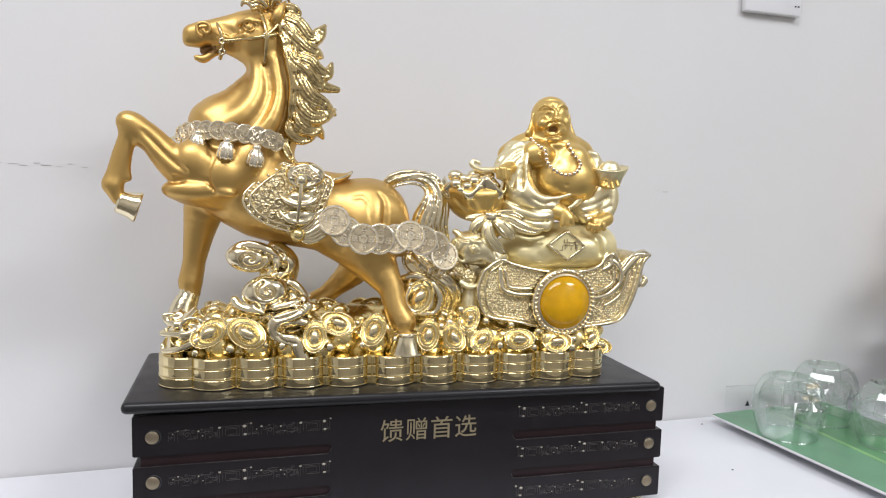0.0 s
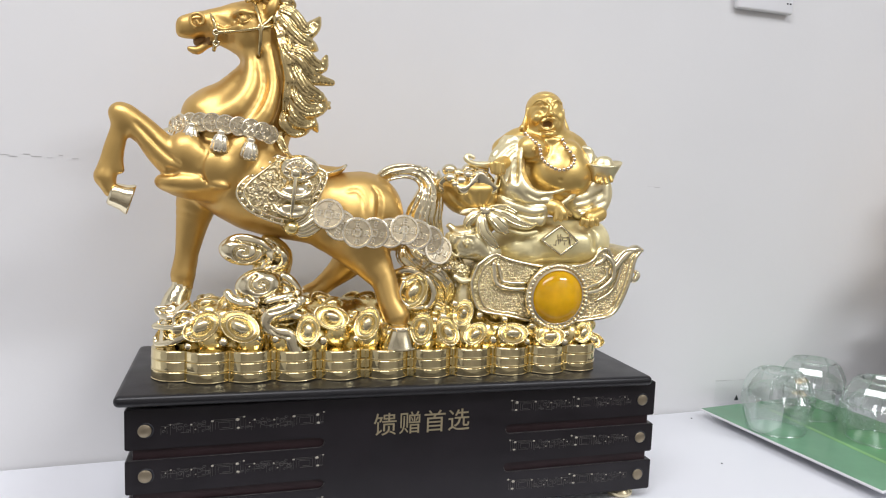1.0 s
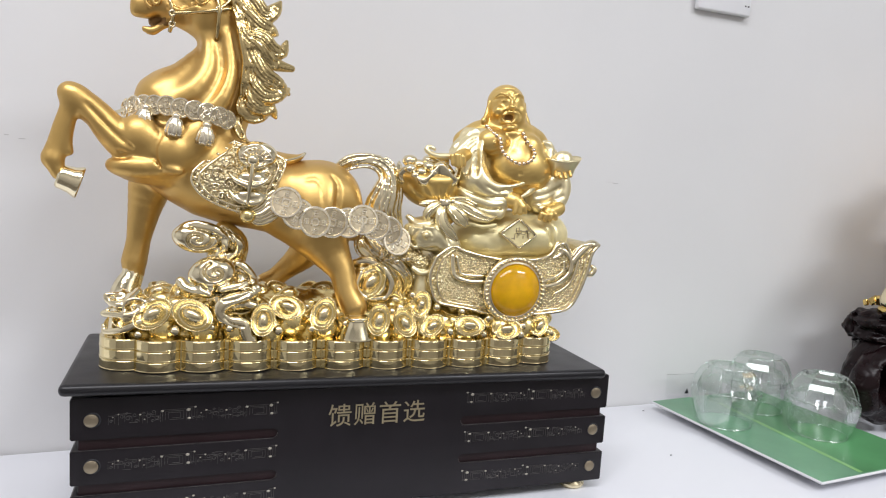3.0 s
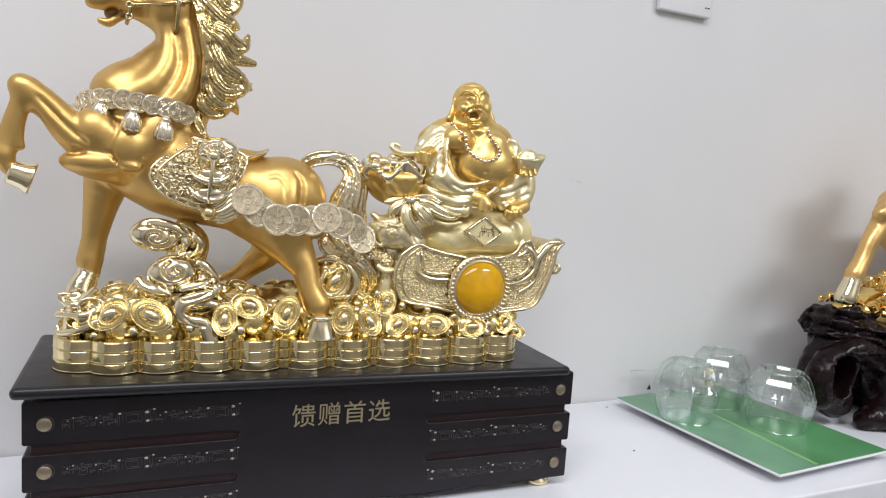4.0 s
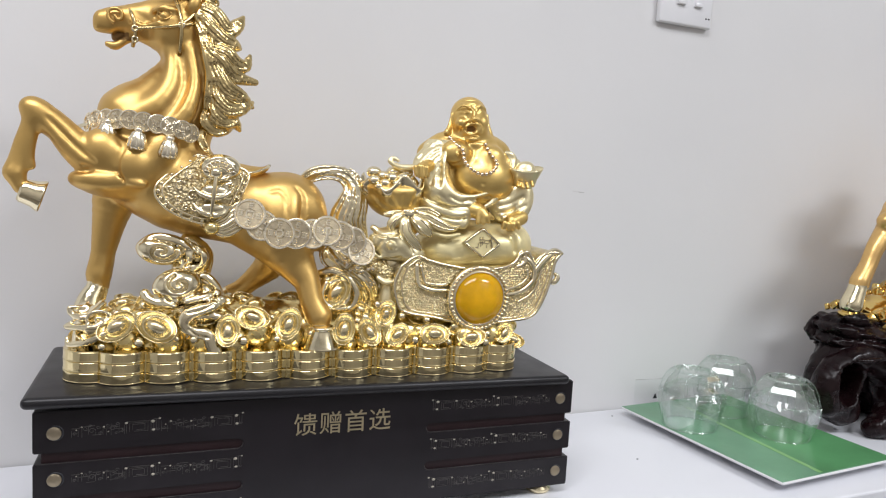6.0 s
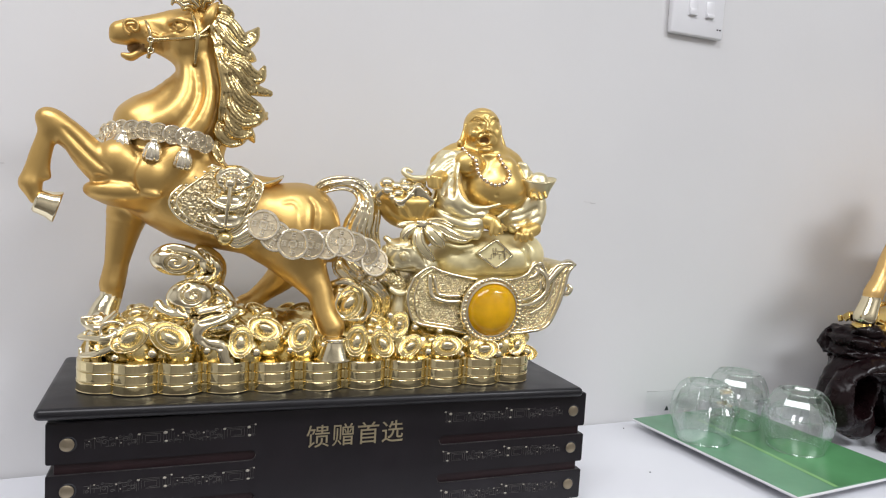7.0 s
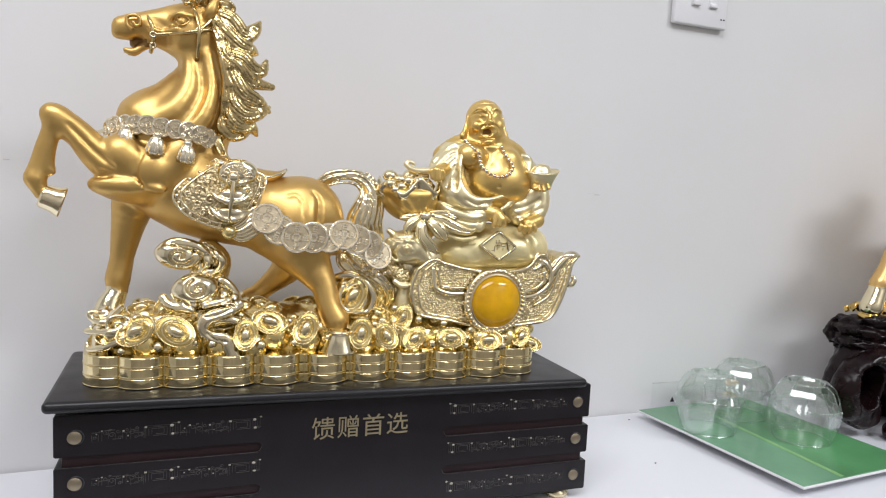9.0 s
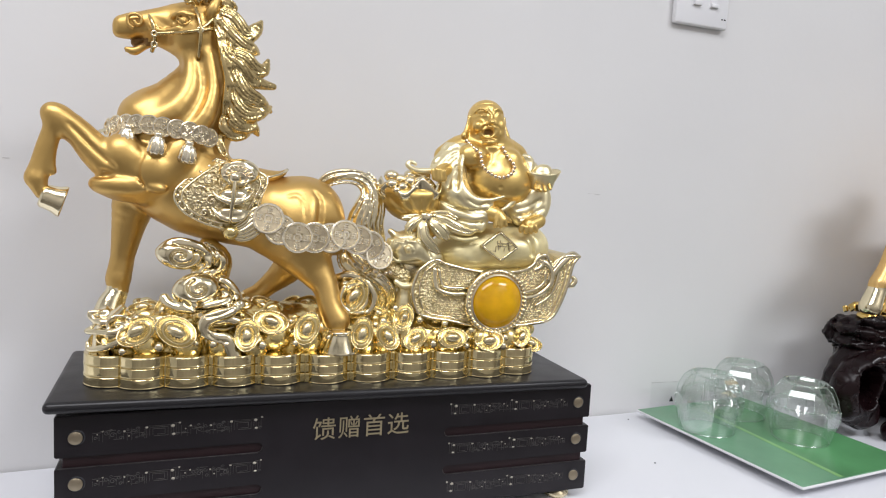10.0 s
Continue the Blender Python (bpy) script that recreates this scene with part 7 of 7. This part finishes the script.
for i in range(8):
    a, b = 2 * math.pi * (i + 0.5) / 8, 2 * math.pi * i / 8
    ridge = bmesh.new()
    tube(ridge, [(r * math.cos(b), r * math.sin(b), z, 0.0007) for r, z in ((0.0428, 0.030), (0.0436, 0.036), (0.0434, 0.044))], 6)
    tube(ridge, [(r * math.cos(a), r * math.sin(a), z, 0.0008) for r, z in ((0.0432, 0.046), (0.0415, 0.054), (0.0350, 0.067), (0.0275, 0.0735))], 6)
    tube(ridge, [(0.0424 * math.cos(b + t), 0.0424 * math.sin(b + t), 0.0455, 0.0008) for t in (0.0, 0.2, 0.39, 0.59, 0.785)], 6)
    part("cut_edge", ridge, GLASS_EDGE, tumbler, "ground edge between facets")
tumbler.scale = (0.915, 0.915, 0.94)
tumbler.location, tumbler.rotation_euler = (0.463, 0.104, 0.0129), (0, 0, radians(12))
copy_thing(tumbler, pose(0.546, 0.140, 0.0129, 0, 0, 40))
copy_thing(tumbler, pose(0.557, 0.052, 0.0129, 0, 0, -8))
# clear lid leaning behind the glasses, with a black mark
lid_film = thing("clear_lid", "clear plastic lid leaning on the wall", "lid")
part("sheet", box(bmesh.new(), (0.4500, 0.1985, 0.0), (0.545, 0.2000, 0.0430), 0.0004, 1), FILM, lid_film, smooth_shade=False)
part("top_edge", tube(bmesh.new(), [(0.4500, 0.1984, 0.0430, 0.0004), (0.50, 0.1984, 0.0430, 0.0004)], 6), GREY, lid_film, "thin grey upper edge")
bm = bmesh.new()
tri = [bm.verts.new(p) for p in ((0.4805, 0.1978, 0.0155), (0.4870, 0.1978, 0.0155), (0.4838, 0.1978, 0.0225))]
tri2 = [bm.verts.new(v.co + Vector((0, 0.0006, 0))) for v in tri]
bm.faces.new(tri)
bm.faces.new(tri2[::-1])
for i in range(3):
    bm.faces.new((tri[i], tri2[i], tri2[(i + 1) % 3], tri[(i + 1) % 3]))
bmesh.ops.recalc_face_normals(bm, faces=bm.faces)
part("mark", bm, DARK, lid_film, "small black triangle", smooth_shade=False)
# crumbs on the table
for x, y in ((0.4075, 0.185), (0.352, 0.055)):
    bm = bmesh.new()
    ball(bm, (0, 0, 0), 0.0011, 1, (1.3, 0.8, 0.5))
    crumb = part("crumb", bm, DARK)
    crumb.location = (x, y, 0.0005)
    tagged(crumb, "tiny dark crumb on the white table top", "crumb", "crumbs")

# ---- the second statue on its root-wood stand ----
stand = thing("root_stand", "glossy dark carved root-wood stand with a hollow", "stand")
rnd = random.Random(14)
slab_of = Clay((0.60, -0.01, 0.06), (1.02, 0.21, 0.185), 0.0024)
slab_of.limb([(0.672, 0.09, 0.128, 0.0255), (0.734, 0.09, 0.115, 0.0339), (0.876, 0.09, 0.106, 0.0408), (1.091, 0.09, 0.098, 0.0442)], 0.010, 1.5)
for x, z, l in ((0.668, 0.150, 0.016), (0.660, 0.136, 0.020), (0.668, 0.112, 0.014), (0.672, 0.098, 0.012)):
    slab_of.limb([(x + 0.03, 0.072, z - 0.008, 0.014), (x + 0.008, 0.066, z - 0.002, 0.010), (x - l * 0.5, 0.064, z + 0.002, 0.004)], 0.006)
for i in range(26):
    x, z = rnd.uniform(0.67, 0.97), rnd.uniform(0.085, 0.140)
    slab_of.limb([(x - 0.03, 0.036, z + rnd.uniform(-0.006, 0.006), 0.002), (x, 0.030, z, rnd.uniform(0.003, 0.006)), (x + 0.03, 0.036, z + rnd.uniform(-0.01, 0.01), 0.002)], 0.005, cut=rnd.random() < 0.6)
for line, depth in (([(0.640, 0.1, 0.146), (0.70, 0.1, 0.138), (0.80, 0.1, 0.128), (0.95, 0.1, 0.120)], 0.005), ([(0.640, 0.1, 0.128), (0.70, 0.1, 0.124), (0.78, 0.1, 0.108), (0.90, 0.1, 0.100)], 0.006), ([(0.645, 0.1, 0.112), (0.70, 0.1, 0.110), (0.76, 0.1, 0.096), (0.86, 0.1, 0.084)], 0.005),
                    ([(0.70, 0.1, 0.146), (0.76, 0.1, 0.132), (0.84, 0.1, 0.130)], 0.004), ([(0.72, 0.1, 0.118), (0.80, 0.1, 0.118), (0.88, 0.1, 0.110)], 0.004), ([(0.655, 0.1, 0.098), (0.70, 0.1, 0.094), (0.74, 0.1, 0.082)], 0.005)):
    slab_of.etch(line, depth, 0.0034, 0.11)
slab_of.carve(0.0030, (0.034, 0.016, 0.009), 5)
slab_of.carve(0.0022, (0.016, 0.009, 0.005), 6)
bm = bmesh.new()
slab_of.into(bm)
part("carved_slab", bm, ROOT, stand, "slab carved with ragged ridges")
for line in ([(0.68, 0.08, 0.094, 0.0314), (0.66, 0.075, 0.058, 0.0318), (0.675, 0.075, 0.032, 0.0239)], [(0.786, 0.055, 0.092, 0.0412), (0.784, 0.045, 0.049, 0.047), (0.745, 0.04, 0.023, 0.0298), (0.704, 0.042, 0.013, 0.0147)],
             [(0.90, 0.07, 0.100, 0.036), (0.92, 0.055, 0.050, 0.038), (0.94, 0.05, 0.018, 0.028)], [(0.76, 0.140, 0.100, 0.034), (0.765, 0.150, 0.045, 0.036), (0.76, 0.15, 0.015, 0.028)],
             [(0.639, 0.065, 0.041, 0.0171), (0.639, 0.062, 0.075, 0.01911), (0.683, 0.06, 0.102, 0.01863), (0.735, 0.058, 0.075, 0.02049), (0.755, 0.056, 0.032, 0.02514)]):
    leg = Clay((0.60, -0.02, 0.0), (1.02, 0.21, 0.16), 0.0026)
    leg.limb(line, 0.012, 1.1)
    leg.carve(0.0026, (0.030, 0.024, 0.034), rnd.randrange(99))
    leg.carve(0.0010, (0.010, 0.008, 0.012), rnd.randrange(99))
    leg.egg((0.659, 0.04, 0.071), (0.0220, 0.060, 0.0285), 0.003, 8, cut=True)
    leg.f[:, :, 0] = np.maximum(leg.f[:, :, 0], 0.0005)
    bm = bmesh.new()
    leg.into(bm)
    part("root_leg", bm, ROOT, stand)

# the dark back of the hollow between the legs
web = Clay((0.60, 0.02, 0.0), (1.02, 0.21, 0.16), 0.0030)
web.limb([(0.795, 0.13, 0.063, 0.0461), (0.816, 0.135, 0.017, 0.0436), (0.826, 0.135, -0.002, 0.0337)], 0.012, 1.0)
web.limb([(0.881, 0.12, 0.053, 0.0473), (0.992, 0.12, 0.02, 0.0494)], 0.012, 1.0)
web.carve(0.0040, (0.024, 0.018, 0.022), 77)
web.f[:, :, 0] = np.maximum(web.f[:, :, 0], 0.0005)
bm = bmesh.new()
web.into(bm)
part("root_web", bm, ROOT, stand, "dark wall behind the hollow")

STATUE_GOLD = shader("satin_orange_gold", (0.80, 0.52, 0.20), 0.37, 0.9, coat=0.15, mottle=0.06, mottle_size=25, grain=0.06, grain_size=700)
second = Clay((0.66, 0.0, 0.13), (1.02, 0.19, 0.46), 0.0022)
second.limb([(0.846, 0.1, 0.262, 0.0576), (0.933, 0.1, 0.264, 0.0612), (1.078, 0.1, 0.277, 0.0575)], 0.012)
second.limb([(0.766, 0.085, 0.286, 0.0259), (0.736, 0.08, 0.266, 0.015), (0.714, 0.078, 0.242, 0.0111), (0.704, 0.078, 0.218, 0.0104), (0.691, 0.077, 0.197, 0.0118)], 0.008)
second.limb([(0.722, 0.075, 0.276, 0.0104), (0.74, 0.07, 0.287, 0.0119)], 0.006)
second.limb([(0.69, 0.077, 0.191, 0.0111), (0.68, 0.076, 0.167, 0.014)], 0.003)
second.limb([(0.83, 0.1, 0.305, 0.0364), (0.852, 0.1, 0.346, 0.0318), (0.867, 0.1, 0.386, 0.0254)], 0.012)
second.limb([(0.792, 0.095, 0.373, 0.0123), (0.784, 0.092, 0.35, 0.0107), (0.78, 0.09, 0.328, 0.0069)], 0.004)
second.limb([(1.051, 0.09, 0.256, 0.0343), (1.069, 0.085, 0.204, 0.0207), (1.075, 0.085, 0.152, 0.0174)], 0.01)
second.limb([(0.902, 0.12, 0.249, 0.0283), (0.906, 0.125, 0.206, 0.0168), (0.904, 0.125, 0.155, 0.0152)], 0.01)
second.paint([(0.689, 0.077, 0.185, 0.0133), (0.676, 0.076, 0.156, 0.0251)], 1)
bm = bmesh.new()
second.into(bm)
rnd = random.Random(31)
for i in range(60):
    p = Vector((0.78, 0.085, 0.371, 0.0008)[:3]) + Vector((rnd.uniform(-0.004, 0.05), rnd.uniform(-0.006, 0.03), rnd.uniform(-0.045, 0.012)))
    made = bmesh.ops.create_icosphere(bm, subdivisions=2, radius=rnd.uniform(0.003, 0.006))["verts"]
    bmesh.ops.translate(bm, vec=p, verts=made)
    for f in {f for v in made for f in v.link_faces}:
        f.material_index = 1
second_ob = part("horse_statue", bm, [STATUE_GOLD, SHINY])
tagged(second_ob, "orange-gold striding horse statue on a dark carved stand", "statue")
# gold nuggets heaped on the stand
NUGGET = shader("bright_nugget_gold", (0.86, 0.62, 0.22), 0.13, 1.0, mottle=0.15, mottle_size=60)
heap = thing("nugget_heap", "heap of small shiny gold nuggets on the stand", "nuggets")
nug = bpy.data.meshes.new("nugget")
bm = bmesh.new()
box(bm, (-1, -0.8, -0.7), (1, 0.8, 0.7), 0.35, 2)
bm.to_mesh(nug)
bm.free()
nug.materials.append(NUGGET)
for i in range(230):
    x = rnd.uniform(0.716, 0.99)
    y = rnd.uniform(0.045, 0.145)
    top = 0.150 + 0.045 * min(1, max(0, (x - 0.716) / 0.09)) * (1 - ((y - 0.095) / 0.06) ** 2)
    z = 0.150 + (top - 0.150) * rnd.uniform(0.7, 1.12)
    r = rnd.uniform(0.0040, 0.0072)
    piece("nugget", nug, pose(x, y, z, rnd.uniform(0, 360), rnd.uniform(0, 360), rnd.uniform(0, 360)) @ Matrix.Diagonal((r, r, r, 1)), heap)
disc = (0.683, 0.078, 0.155, 0.0007)
bm = bmesh.new()
lathe(bm, [(0.0, 0.0), (20, 0.0), (21.5, 2), (21.5, 7), (20, 9), (0.0, 9)], 32)
bmesh.ops.scale(bm, vec=(disc[3], disc[3], disc[3]), verts=bm.verts)
bmesh.ops.translate(bm, vec=(disc[0], disc[1], disc[2] - 6 * disc[3]), verts=bm.verts)
part("coin_disc", bm, NUGGET, heap, "round gold coin under the hoof")
bm = bmesh.new()
core = Clay((0.67, 0.03, 0.13), (1.01, 0.16, 0.21), 0.003)
core.limb([(0.725, 0.095, 0.135, 0.016), (0.76, 0.095, 0.142, 0.034), (0.86, 0.095, 0.145, 0.040), (0.96, 0.095, 0.142, 0.036)], 0.004, 1.2)
core.into(bm)
part("heap_core", bm, NUGGET, heap)
